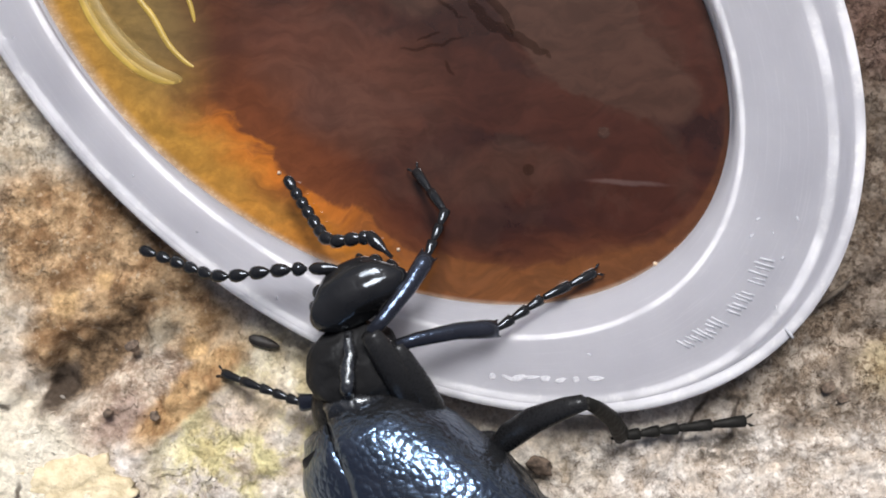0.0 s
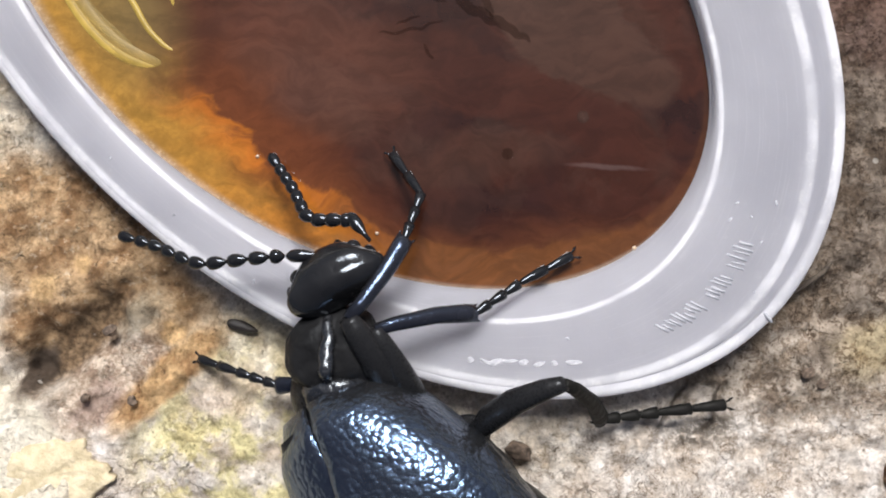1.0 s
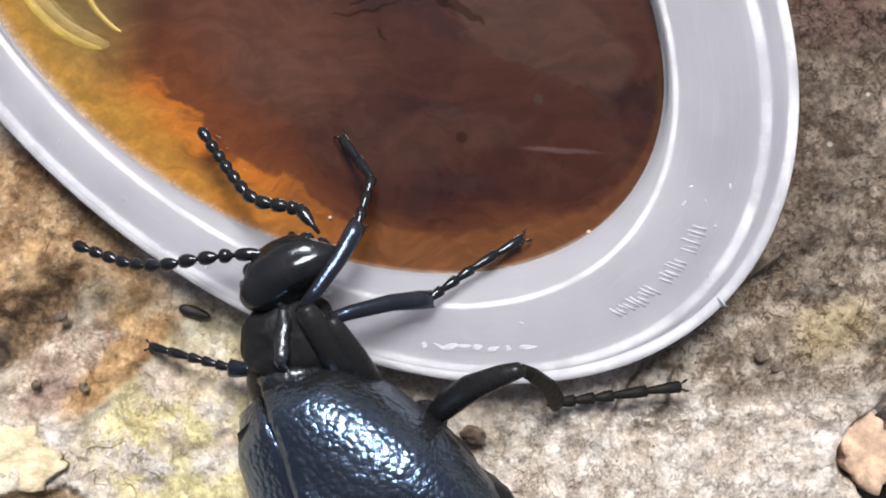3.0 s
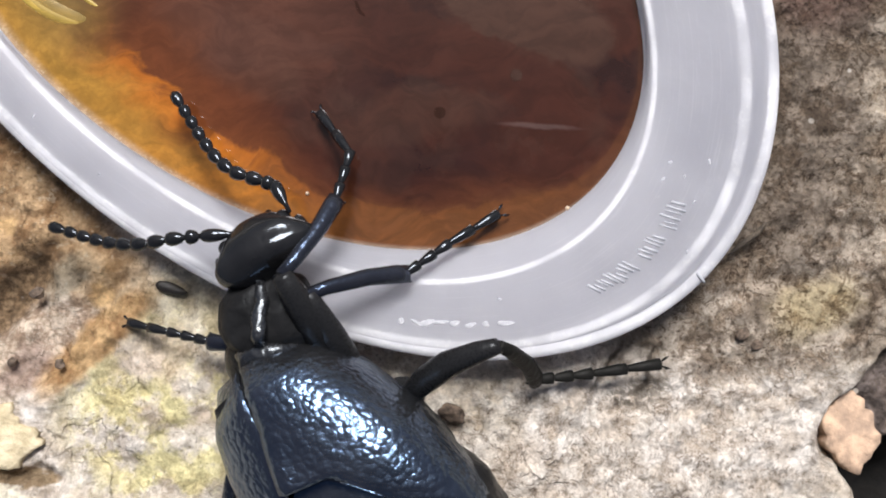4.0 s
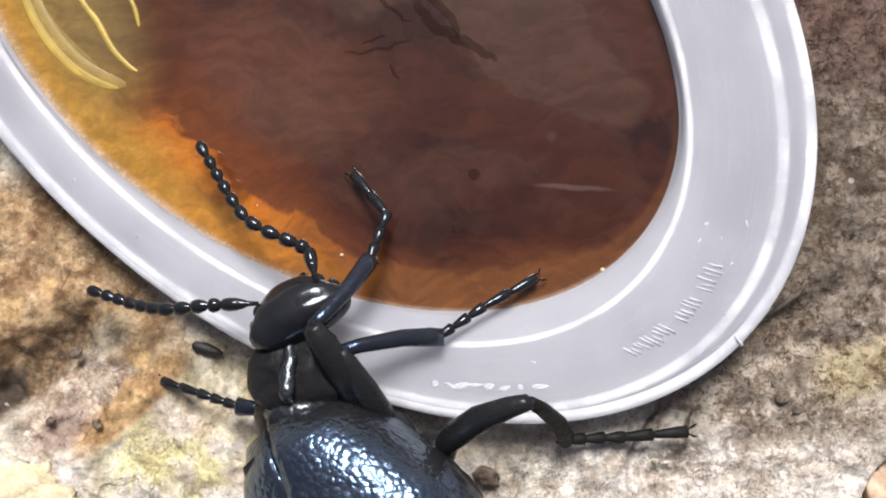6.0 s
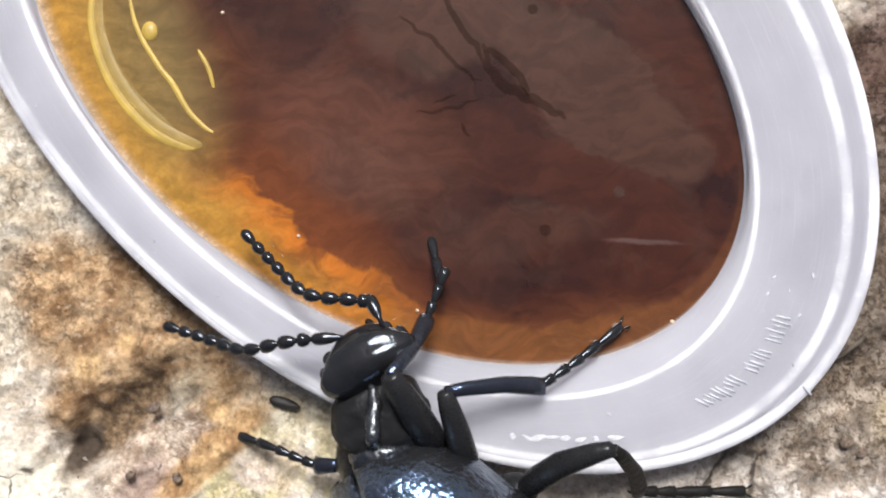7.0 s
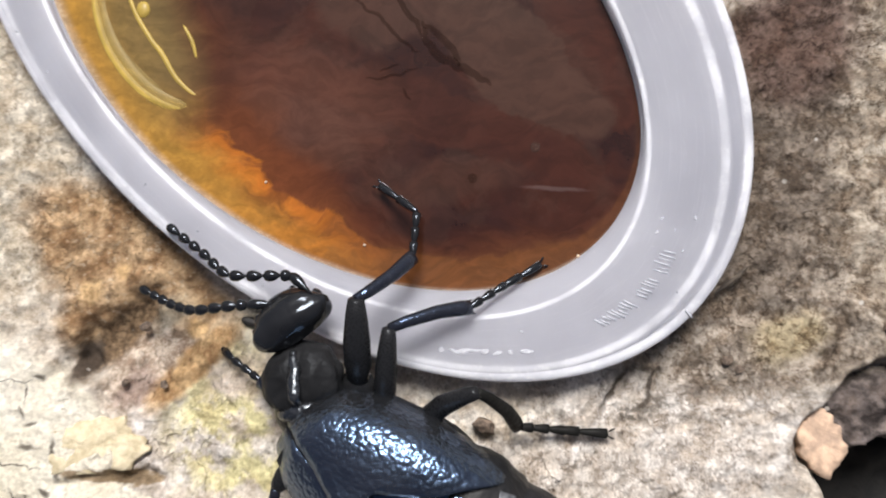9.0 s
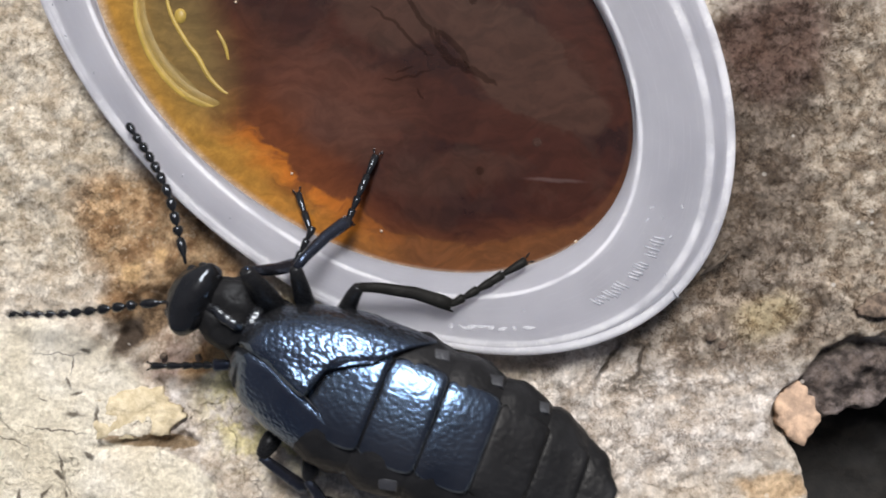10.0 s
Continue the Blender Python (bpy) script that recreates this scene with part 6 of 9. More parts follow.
    walk(legs['RH tarsus'], [
        (0, pose(-0.01345, -0.01241, 0.00041, -5.6, 19.7, -127.7)), (0.5, pose(-0.01336, -0.01242, 0.00040, -5.6, 19.7, -127.8)),
        (1, pose(-0.01328, -0.01244, 0.00040, -5.6, 19.7, -127.9)), (1.5, pose(-0.01319, -0.01246, 0.00040, -5.7, 19.8, -128.0)),
        (2, pose(-0.01311, -0.01248, 0.00040, -5.7, 19.8, -128.1)), (2.5, pose(-0.01302, -0.01249, 0.00039, -5.7, 19.8, -128.2)),
        (2.7, pose(-0.01300, -0.01248, 0.00040, -5.7, 19.8, -128.3)), (3.8, pose(-0.01285, -0.01241, 0.00041, -5.7, 19.6, -128.6)),
        (4, pose(-0.01283, -0.01239, 0.00041, -5.7, 19.6, -128.6)), (4.5, pose(-0.01276, -0.01236, 0.00041, -5.8, 19.5, -128.8)),
        (5, pose(-0.01275, -0.01262, 0.00037, -6.0, 19.8, -130.9)), (5.2, pose(-0.01278, -0.01257, 0.00038, -6.1, 20.0, -131.1)),
        (6.3, pose(-0.01293, -0.01232, 0.00042, -6.3, 20.9, -132.8)), (6.5, pose(-0.01296, -0.01227, 0.00043, -6.3, 21.1, -133.1)),
        (7, pose(-0.01371, -0.01173, 0.00051, -7.0, 23.8, -138.1)), (7.5, pose(-0.01373, -0.01146, 0.00056, -5.5, 22.7, -126.1)),
        (8, pose(-0.01390, -0.01152, 0.00055, -5.9, 24.9, -128.5)), (8.3, pose(-0.01404, -0.01232, 0.00042, -6.9, 23.9, -137.3)),
        (8.6, pose(-0.01353, -0.01176, 0.00042, -6.9, 19.9, -136.0)), (8.8, pose(-0.01106, -0.01220, 0.00028, -6.8, 27.1, -131.1)),
        (9, pose(-0.01433, -0.00874, 0.00082, -9.5, 22.4, -155.1)), (9.2, pose(-0.01460, -0.00908, 0.00143, -5.5, 16.3, -153.1)),
        (9.4, pose(-0.01149, -0.01504, 0.00468, -0.9, 9.9, -116.2)), (9.5, pose(-0.01110, -0.01261, 0.00520, 0.0, 9.0, -117.7)),
        (9.7, pose(-0.01290, -0.01107, 0.00582, 1.6, 6.4, -120.1)), (9.8, pose(-0.01355, -0.01108, 0.00613, 2.4, 5.2, -120.0)),
        (10, pose(-0.01510, -0.01013, 0.00663, 5.0, 5.1, -127.7)),
    ])
    walk(legs['RH claw'], [
        (0, pose(-0.01584, -0.01551, -0.00099, -5.5, 13.2, -127.6)), (0.5, pose(-0.01576, -0.01551, -0.00100, -5.5, 13.2, -127.4)),
        (1, pose(-0.01567, -0.01552, -0.00100, -5.5, 13.3, -127.2)), (1.5, pose(-0.01559, -0.01552, -0.00100, -5.4, 13.3, -127.0)),
        (2, pose(-0.01550, -0.01553, -0.00100, -5.4, 13.4, -126.8)), (2.5, pose(-0.01541, -0.01554, -0.00100, -5.4, 13.4, -126.6)),
        (2.7, pose(-0.01540, -0.01553, -0.00100, -5.4, 13.4, -126.5)), (3.8, pose(-0.01530, -0.01548, -0.00099, -5.3, 13.4, -125.8)),
        (4, pose(-0.01529, -0.01547, -0.00099, -5.3, 13.4, -125.7)), (4.5, pose(-0.01524, -0.01545, -0.00099, -5.2, 13.4, -125.3)),
        (5, pose(-0.01523, -0.01548, -0.00099, -5.6, 13.2, -128.1)), (5.2, pose(-0.01523, -0.01538, -0.00097, -5.6, 13.3, -128.2)),
        (6.3, pose(-0.01527, -0.01484, -0.00089, -5.7, 13.6, -128.8)), (6.5, pose(-0.01527, -0.01474, -0.00087, -5.7, 13.7, -129.0)),
        (7, pose(-0.01573, -0.01355, -0.00068, -6.4, 14.4, -135.1)), (7.5, pose(-0.01558, -0.01400, -0.00076, -6.3, 14.6, -133.7)),
        (8, pose(-0.01557, -0.01362, -0.00070, -6.4, 14.5, -134.6)), (8.3, pose(-0.01603, -0.01416, -0.00078, -6.4, 14.4, -135.0)),
        (8.6, pose(-0.01620, -0.01433, -0.00092, -6.4, 13.2, -132.6)), (8.8, pose(-0.01263, -0.01400, -0.00094, -7.4, 14.1, -139.1)),
        (9, pose(-0.01678, -0.00988, -0.00029, -9.0, 14.2, -152.2)), (9.2, pose(-0.01791, -0.01076, 0.00035, -5.0, 10.9, -145.9)),
        (9.4, pose(-0.01333, -0.01879, 0.00394, -0.7, 10.0, -109.5)), (9.5, pose(-0.01286, -0.01595, 0.00460, 0.0, 7.8, -109.1)),
        (9.7, pose(-0.01479, -0.01432, 0.00540, 1.5, 5.4, -117.0)), (9.8, pose(-0.01539, -0.01427, 0.00580, 2.1, 4.4, -116.0)),
        (10, pose(-0.01694, -0.01251, 0.00636, 4.8, 2.1, -126.5)),
    ])
    walk(legs['LF femur'], [
        (0, pose(0.00078, -0.00160, 0.00444, 4.3, 18.0, 64.6)), (0.5, pose(0.00080, -0.00152, 0.00445, 4.6, 18.0, 62.7)),
        (1, pose(0.00082, -0.00143, 0.00445, 4.9, 17.9, 60.7)), (1.5, pose(0.00084, -0.00134, 0.00446, 5.1, 17.8, 58.8)),
        (2, pose(0.00087, -0.00125, 0.00446, 5.4, 17.7, 56.9)), (2.5, pose(0.00089, -0.00117, 0.00447, 5.7, 17.6, 55.1)),
        (2.7, pose(0.00091, -0.00118, 0.00448, 5.8, 18.1, 54.5)), (3.8, pose(0.00097, -0.00122, 0.00456, 6.4, 21.2, 50.9)),
        (4, pose(0.00098, -0.00123, 0.00457, 6.6, 21.8, 50.1)), (4.5, pose(0.00101, -0.00123, 0.00462, 6.9, 23.4, 48.1)),
        (5, pose(0.00104, -0.00120, 0.00452, 6.5, 19.9, 49.8)), (5.2, pose(0.00097, -0.00114, 0.00454, 6.4, 20.2, 50.3)),
        (6.3, pose(0.00064, -0.00081, 0.00466, 6.1, 22.2, 53.9)), (6.5, pose(0.00058, -0.00075, 0.00469, 6.0, 22.5, 54.6)),
        (7, pose(0.00038, -0.00030, 0.00476, 4.9, 22.0, 61.4)), (7.5, pose(-0.00028, 0.00019, 0.00461, 5.9, 15.7, 53.0)),
        (8, pose(0.00000, -0.00020, 0.00455, 5.6, 15.5, 54.7)), (8.3, pose(0.00014, -0.00018, 0.00462, 6.1, 17.7, 51.6)),
        (8.6, pose(0.00093, -0.00001, 0.00459, 7.6, 17.0, 41.7)), (8.8, pose(0.00086, 0.00033, 0.00468, 9.0, 19.0, 32.5)),
        (9, pose(0.00134, -0.00094, 0.00436, 10.1, 18.0, 19.1)), (9.2, pose(0.00092, -0.00176, 0.00434, 5.4, 17.6, 33.3)),
        (9.4, pose(0.00133, -0.00263, 0.00442, 1.9, 19.6, 28.8)), (9.5, pose(0.00114, -0.00182, 0.00451, 0.0, 20.5, 26.5)),
        (9.7, pose(-0.00086, -0.00191, 0.00461, -2.3, 22.6, 48.3)), (9.8, pose(-0.00028, -0.00092, 0.00444, -4.4, 18.6, 27.9)),
        (10, pose(-0.00087, 0.00080, 0.00433, -7.5, 22.4, 27.8)),
    ])
    walk(legs['LF tibia'], [
        (0, pose(0.00160, 0.00014, 0.00381, 5.1, 11.8, 57.9)), (0.5, pose(0.00168, 0.00019, 0.00382, 5.3, 12.3, 56.3)),
        (1, pose(0.00176, 0.00025, 0.00383, 5.5, 12.9, 54.6)), (1.5, pose(0.00184, 0.00030, 0.00384, 5.8, 13.4, 52.8)),
        (2, pose(0.00192, 0.00036, 0.00385, 6.1, 14.0, 51.0)), (2.5, pose(0.00200, 0.00042, 0.00386, 6.3, 14.5, 49.1)),
        (2.7, pose(0.00202, 0.00039, 0.00385, 6.4, 14.7, 48.6)), (3.8, pose(0.00216, 0.00024, 0.00383, 6.7, 15.9, 46.1)),
        (4, pose(0.00219, 0.00022, 0.00382, 6.8, 16.2, 45.6)), (4.5, pose(0.00225, 0.00015, 0.00381, 7.0, 16.7, 44.3)),
        (5, pose(0.00227, 0.00025, 0.00383, 6.9, 15.3, 44.8)), (5.2, pose(0.00219, 0.00032, 0.00384, 6.8, 15.3, 45.1)),
        (6.3, pose(0.00175, 0.00070, 0.00390, 6.6, 15.0, 46.8)), (6.5, pose(0.00167, 0.00077, 0.00391, 6.6, 15.0, 47.1)),
        (7, pose(0.00128, 0.00134, 0.00400, 5.8, 18.9, 54.7)), (7.5, pose(0.00089, 0.00174, 0.00407, 7.4, 24.5, 45.3)),
        (8, pose(0.00113, 0.00140, 0.00401, 7.1, 24.4, 47.6)), (8.3, pose(0.00134, 0.00134, 0.00400, 7.9, 27.9, 43.3)),
        (8.6, pose(0.00237, 0.00128, 0.00400, 10.4, 27.8, 18.8)), (8.8, pose(0.00248, 0.00136, 0.00402, 11.1, 28.7, 9.0)),
        (9, pose(0.00316, -0.00031, 0.00373, 11.6, 30.7, 6.5)), (9.2, pose(0.00253, -0.00070, 0.00372, 7.2, 36.6, 19.1)),
        (9.4, pose(0.00301, -0.00171, 0.00374, 2.4, 38.1, 21.7)), (9.5, pose(0.00284, -0.00098, 0.00380, 0.0, 38.8, 23.1)),
        (9.7, pose(0.00039, -0.00052, 0.00383, -2.9, 14.4, 28.6)), (9.8, pose(0.00141, -0.00002, 0.00380, -4.6, 14.5, 22.0)),
        (10, pose(0.00079, 0.00167, 0.00356, -7.6, 17.5, 23.0)),
    ])
    walk(legs['LF tarsus'], [
        (0, pose(0.00254, 0.00163, 0.00344, 8.0, 14.2, 33.1)), (0.5, pose(0.00266, 0.00166, 0.00344, 7.9, 14.1, 33.8)),
        (1, pose(0.00278, 0.00168, 0.00343, 7.8, 14.0, 34.5)), (1.5, pose(0.00290, 0.00170, 0.00342, 7.8, 13.9, 35.3)),
        (2, pose(0.00302, 0.00172, 0.00341, 7.7, 13.7, 36.1)), (2.5, pose(0.00314, 0.00174, 0.00340, 7.6, 13.6, 37.0)),
        (2.7, pose(0.00318, 0.00170, 0.00339, 7.6, 13.4, 37.2)), (3.8, pose(0.00337, 0.00149, 0.00333, 7.4, 12.5, 38.5)),
        (4, pose(0.00340, 0.00145, 0.00332, 7.4, 12.4, 38.7)), (4.5, pose(0.00349, 0.00136, 0.00329, 7.3, 12.0, 39.3)),
        (5, pose(0.00350, 0.00148, 0.00335, 7.4, 12.9, 39.1)), (5.2, pose(0.00341, 0.00155, 0.00336, 7.4, 13.2, 38.4)),
        (6.3, pose(0.00294, 0.00197, 0.00343, 7.9, 15.4, 34.1)), (6.5, pose(0.00285, 0.00205, 0.00345, 8.0, 15.9, 33.2)),
        (7, pose(0.00227, 0.00274, 0.00342, 8.1, 13.8, 30.8)), (7.5, pose(0.00205, 0.00291, 0.00332, 8.3, 12.1, 27.0)),
        (8, pose(0.00224, 0.00261, 0.00327, 8.5, 12.7, 24.8)), (8.3, pose(0.00250, 0.00243, 0.00316, 9.2, 14.1, 11.8)),
        (8.6, pose(0.00388, 0.00180, 0.00316, 9.5, 16.5, 17.6)), (8.8, pose(0.00404, 0.00161, 0.00315, 10.2, 19.2, 9.9)),
        (9, pose(0.00470, -0.00013, 0.00281, 10.7, 21.1, 5.9)), (9.2, pose(0.00390, -0.00023, 0.00265, 9.1, 56.3, 40.4)),
        (9.4, pose(0.00432, -0.00118, 0.00263, 2.8, 49.6, 27.9)), (9.5, pose(0.00413, -0.00043, 0.00267, 0.0, 46.3, 22.6)),
        (9.7, pose(0.00192, 0.00032, 0.00338, -2.9, 21.5, 30.5)), (9.8, pose(0.00303, 0.00064, 0.00335, -4.6, 12.7, 21.2)),
        (10, pose(0.00237, 0.00235, 0.00302, -7.6, 17.1, 22.0)),
    ])
    walk(legs['LF claw'], [
        (0, pose(0.00512, 0.00332, 0.00266, 8.2, 19.4, 33.9)), (0.5, pose(0.00522, 0.00337, 0.00266, 8.1, 19.3, 34.8)),
        (1, pose(0.00532, 0.00343, 0.00266, 8.0, 19.3, 35.7)), (1.5, pose(0.00542, 0.00349, 0.00266, 7.9, 19.3, 36.6)),
        (2, pose(0.00552, 0.00354, 0.00266, 7.8, 19.2, 37.5)), (2.5, pose(0.00561, 0.00360, 0.00266, 7.7, 19.2, 38.4)),
        (2.7, pose(0.00564, 0.00357, 0.00265, 7.7, 19.0, 38.6)), (3.8, pose(0.00580, 0.00342, 0.00264, 7.5, 18.1, 39.8)),
        (4, pose(0.00582, 0.00340, 0.00264, 7.5, 17.9, 40.0)), (4.5, pose(0.00589, 0.00333, 0.00264, 7.4, 17.5, 40.4)),
        (5, pose(0.00591, 0.00343, 0.00264, 7.5, 18.4, 40.1)), (5.2, pose(0.00584, 0.00348, 0.00264, 7.6, 18.9, 39.5)),
        (6.3, pose(0.00548, 0.00369, 0.00259, 8.2, 21.8, 35.9)), (6.5, pose(0.00541, 0.00372, 0.00258, 8.3, 22.4, 35.2)),
        (7, pose(0.00492, 0.00432, 0.00266, 8.1, 21.4, 36.1)), (7.5, pose(0.00482, 0.00432, 0.00265, 8.5, 22.1, 32.7)),
        (8, pose(0.00505, 0.00391, 0.00257, 8.6, 23.0, 31.9)), (8.3, pose(0.00552, 0.00306, 0.00238, 9.6, 27.9, 24.4)),
        (8.6, pose(0.00679, 0.00272, 0.00226, 10.5, 29.7, 19.8)), (8.8, pose(0.00700, 0.00212, 0.00211, 11.5, 32.9, 11.7)),
        (9, pose(0.00765, 0.00018, 0.00167, 13.0, 39.6, 9.5)), (9.2, pose(0.00525, 0.00092, 0.00000, -6.1, -59.3, -115.9)),
        (9.4, pose(0.00615, -0.00022, 0.00020, -2.5, -47.9, -146.2)), (9.5, pose(0.00616, 0.00042, 0.00037, 0.0, -39.6, -157.9)),
        (9.7, pose(0.00447, 0.00182, 0.00221, -3.1, 28.8, 30.8)), (9.8, pose(0.00593, 0.00176, 0.00265, -4.6, 14.4, 20.9)),
        (10, pose(0.00519, 0.00349, 0.00208, -7.8, 19.8, 21.5)),
    ])
    walk(legs['LM femur'], [
        (0, pose(-0.00390, 0.00350, 0.00446, -3.5, -21.5, 112.1)), (0.5, pose(-0.00385, 0.00347, 0.00446, -3.4, -21.6, 111.3)),
        (1, pose(-0.00379, 0.00344, 0.00445, -3.2, -21.7, 110.6)), (1.5, pose(-0.00374, 0.00342, 0.00444, -3.1, -21.8, 109.8)),
        (2, pose(-0.00368, 0.00339, 0.00444, -3.0, -21.9, 109.0)), (2.5, pose(-0.00363, 0.00336, 0.00443, -2.9, -22.0, 108.2)),
        (2.7, pose(-0.00361, 0.00335, 0.00443, -2.8, -22.0, 107.8)), (3.8, pose(-0.00349, 0.00329, 0.00441, -2.5, -22.2, 106.0)),
        (4, pose(-0.00347, 0.00328, 0.00441, -2.5, -22.2, 105.7)), (4.5, pose(-0.00341, 0.00326, 0.00441, -2.4, -22.3, 104.9)),
        (5, pose(-0.00340, 0.00325, 0.00440, -2.4, -22.3, 105.3)), (5.2, pose(-0.00339, 0.00325, 0.00440, -2.5, -22.3, 105.5)),
        (6.3, pose(-0.00335, 0.00324, 0.00439, -2.6, -22.4, 106.6)), (6.5, pose(-0.00335, 0.00324, 0.00439, -2.7, -22.4, 106.8)),
        (7, pose(-0.00363, 0.00377, 0.00447, -2.7, -22.5, 107.3)), (7.5, pose(-0.00331, 0.00358, 0.00444, -2.8, -22.5, 107.7)),
        (8, pose(-0.00298, 0.00334, 0.00440, -2.7, -22.6, 107.2)), (8.3, pose(-0.00272, 0.00240, 0.00425, -2.4, -22.7, 105.4)),
        (8.6, pose(-0.00151, 0.00233, 0.00426, -2.1, -23.2, 102.6)), (8.8, pose(-0.00189, 0.00293, 0.00443, -1.2, -22.4, 97.0)),
        (9, pose(-0.00145, 0.00308, 0.00452, 0.2, -21.6, 88.9)), (9.2, pose(-0.00116, 0.00228, 0.00410, 1.3, -20.3, 78.3)),
        (9.4, pose(-0.00061, 0.00163, 0.00402, 0.5, -14.1, 74.8)), (9.5, pose(-0.00072, 0.00255, 0.00400, 0.0, -11.2, 73.0)),
        (9.7, pose(-0.00354, 0.00460, 0.00378, -1.5, -7.6, 61.8)), (9.8, pose(-0.00320, 0.00439, 0.00376, -1.3, -3.8, 74.2)),
        (10, pose(-0.00514, 0.00554, 0.00320, -1.4, -3.8, 80.2)),
    ])
    walk(legs['LM tibia'], [
        (0, pose(-0.00480, 0.00571, 0.00540, -6.3, 27.0, 125.6)), (0.5, pose(-0.00471, 0.00569, 0.00540, -6.3, 27.2, 125.2)),
        (1, pose(-0.00463, 0.00567, 0.00540, -6.2, 27.4, 124.8)), (1.5, pose(-0.00454, 0.00565, 0.00539, -6.2, 27.6, 124.4)),
        (2, pose(-0.00445, 0.00563, 0.00539, -6.1, 27.8, 124.0)), (2.5, pose(-0.00437, 0.00562, 0.00539, -6.1, 28.0, 123.6)),
        (2.7, pose(-0.00433, 0.00561, 0.00539, -6.1, 28.0, 123.4)), (3.8, pose(-0.00414, 0.00557, 0.00538, -5.9, 28.5, 122.4)),
        (4, pose(-0.00411, 0.00556, 0.00538, -5.9, 28.6, 122.2)), (4.5, pose(-0.00402, 0.00554, 0.00538, -5.9, 28.8, 121.8)),
        (5, pose(-0.00402, 0.00553, 0.00538, -5.8, 28.6, 121.6)), (5.2, pose(-0.00403, 0.00553, 0.00537, -5.8, 28.6, 121.5)),
        (6.3, pose(-0.00403, 0.00551, 0.00537, -5.7, 28.3, 121.0)), (6.5, pose(-0.00403, 0.00550, 0.00537, -5.7, 28.3, 120.9)),
        (7, pose(-0.00433, 0.00603, 0.00545, -5.6, 28.2, 120.7)), (7.5, pose(-0.00403, 0.00584, 0.00542, -5.6, 28.0, 120.4)),
        (8, pose(-0.00368, 0.00559, 0.00538, -5.4, 27.8, 119.3)), (8.3, pose(-0.00334, 0.00468, 0.00524, -5.1, 27.6, 117.3)),
        (8.6, pose(-0.00203, 0.00463, 0.00527, -4.8, 27.0, 114.4)), (8.8, pose(-0.00218, 0.00528, 0.00540, -4.6, 25.9, 113.2)),
        (9, pose(-0.00140, 0.00546, 0.00546, -4.0, 24.6, 109.3)), (9.2, pose(-0.00067, 0.00463, 0.00499, -5.0, 32.5, 131.8)),
        (9.4, pose(0.00004, 0.00403, 0.00464, -1.3, 30.8, 123.5)), (9.5, pose(0.00001, 0.00495, 0.00450, -0.0, 30.5, 119.6)),
        (9.7, pose(-0.00234, 0.00683, 0.00412, 2.2, 36.4, 125.6)), (9.8, pose(-0.00251, 0.00685, 0.00392, 5.0, 30.2, 157.3)),
        (10, pose(-0.00471, 0.00806, 0.00337, 8.5, 27.1, 164.0)),
    ])
    walk(legs['LM tarsus'], [
        (0, pose(-0.00693, 0.00867, 0.00354, -6.0, 17.5, 127.7)), (0.5, pose(-0.00680, 0.00865, 0.00354, -6.0, 17.5, 127.5)),
        (1, pose(-0.00668, 0.00862, 0.00354, -6.0, 17.6, 127.3)), (1.5, pose(-0.00656, 0.00860, 0.00353, -6.0, 17.6, 127.1)),
        (2, pose(-0.00643, 0.00857, 0.00353, -5.9, 17.6, 126.9)), (2.5, pose(-0.00631, 0.00854, 0.00352, -5.9, 17.6, 126.7)),
        (2.7, pose(-0.00626, 0.00853, 0.00352, -5.9, 17.7, 126.6)), (3.8, pose(-0.00599, 0.00848, 0.00351, -5.8, 17.7, 126.2)),
        (4, pose(-0.00594, 0.00847, 0.00351, -5.8, 17.7, 126.1)), (4.5, pose(-0.00582, 0.00844, 0.00351, -5.8, 17.8, 125.9)),
        (5, pose(-0.00581, 0.00845, 0.00351, -5.8, 17.7, 125.9)), (5.2, pose(-0.00581, 0.00845, 0.00351, -5.8, 17.7, 125.9)),
        (6.3, pose(-0.00580, 0.00846, 0.00351, -5.8, 17.6, 125.8)), (6.5, pose(-0.00580, 0.00847, 0.00351, -5.8, 17.6, 125.7)),
        (7, pose(-0.00610, 0.00901, 0.00360, -5.8, 17.5, 125.7)), (7.5, pose(-0.00579, 0.00884, 0.00357, -5.8, 17.5, 125.6)),
        (8, pose(-0.00539, 0.00864, 0.00354, -5.6, 17.3, 124.6)), (8.3, pose(-0.00495, 0.00779, 0.00340, -5.3, 17.1, 122.7)),
        (8.6, pose(-0.00348, 0.00785, 0.00347, -5.1, 16.5, 119.8)), (8.8, pose(-0.00361, 0.00862, 0.00364, -5.0, 14.5, 118.4)),
        (9, pose(-0.00264, 0.00900, 0.00375, -4.4, 12.4, 114.1)), (9.2, pose(-0.00283, 0.00704, 0.00293, -3.8, 17.5, 126.4)),
        (9.4, pose(-0.00199, 0.00710, 0.00245, -1.2, 21.8, 124.2)), (9.5, pose(-0.00192, 0.00835, 0.00220, 0.0, 24.0, 123.2)),
        (9.7, pose(-0.00427, 0.00954, 0.00166, 2.4, 28.5, 132.4)), (9.8, pose(-0.00638, 0.00847, 0.00148, 5.1, 29.2, 161.3)),
        (10, pose(-0.00943, 0.00942, 0.00085, 8.6, 23.0, 176.5)),
    ])
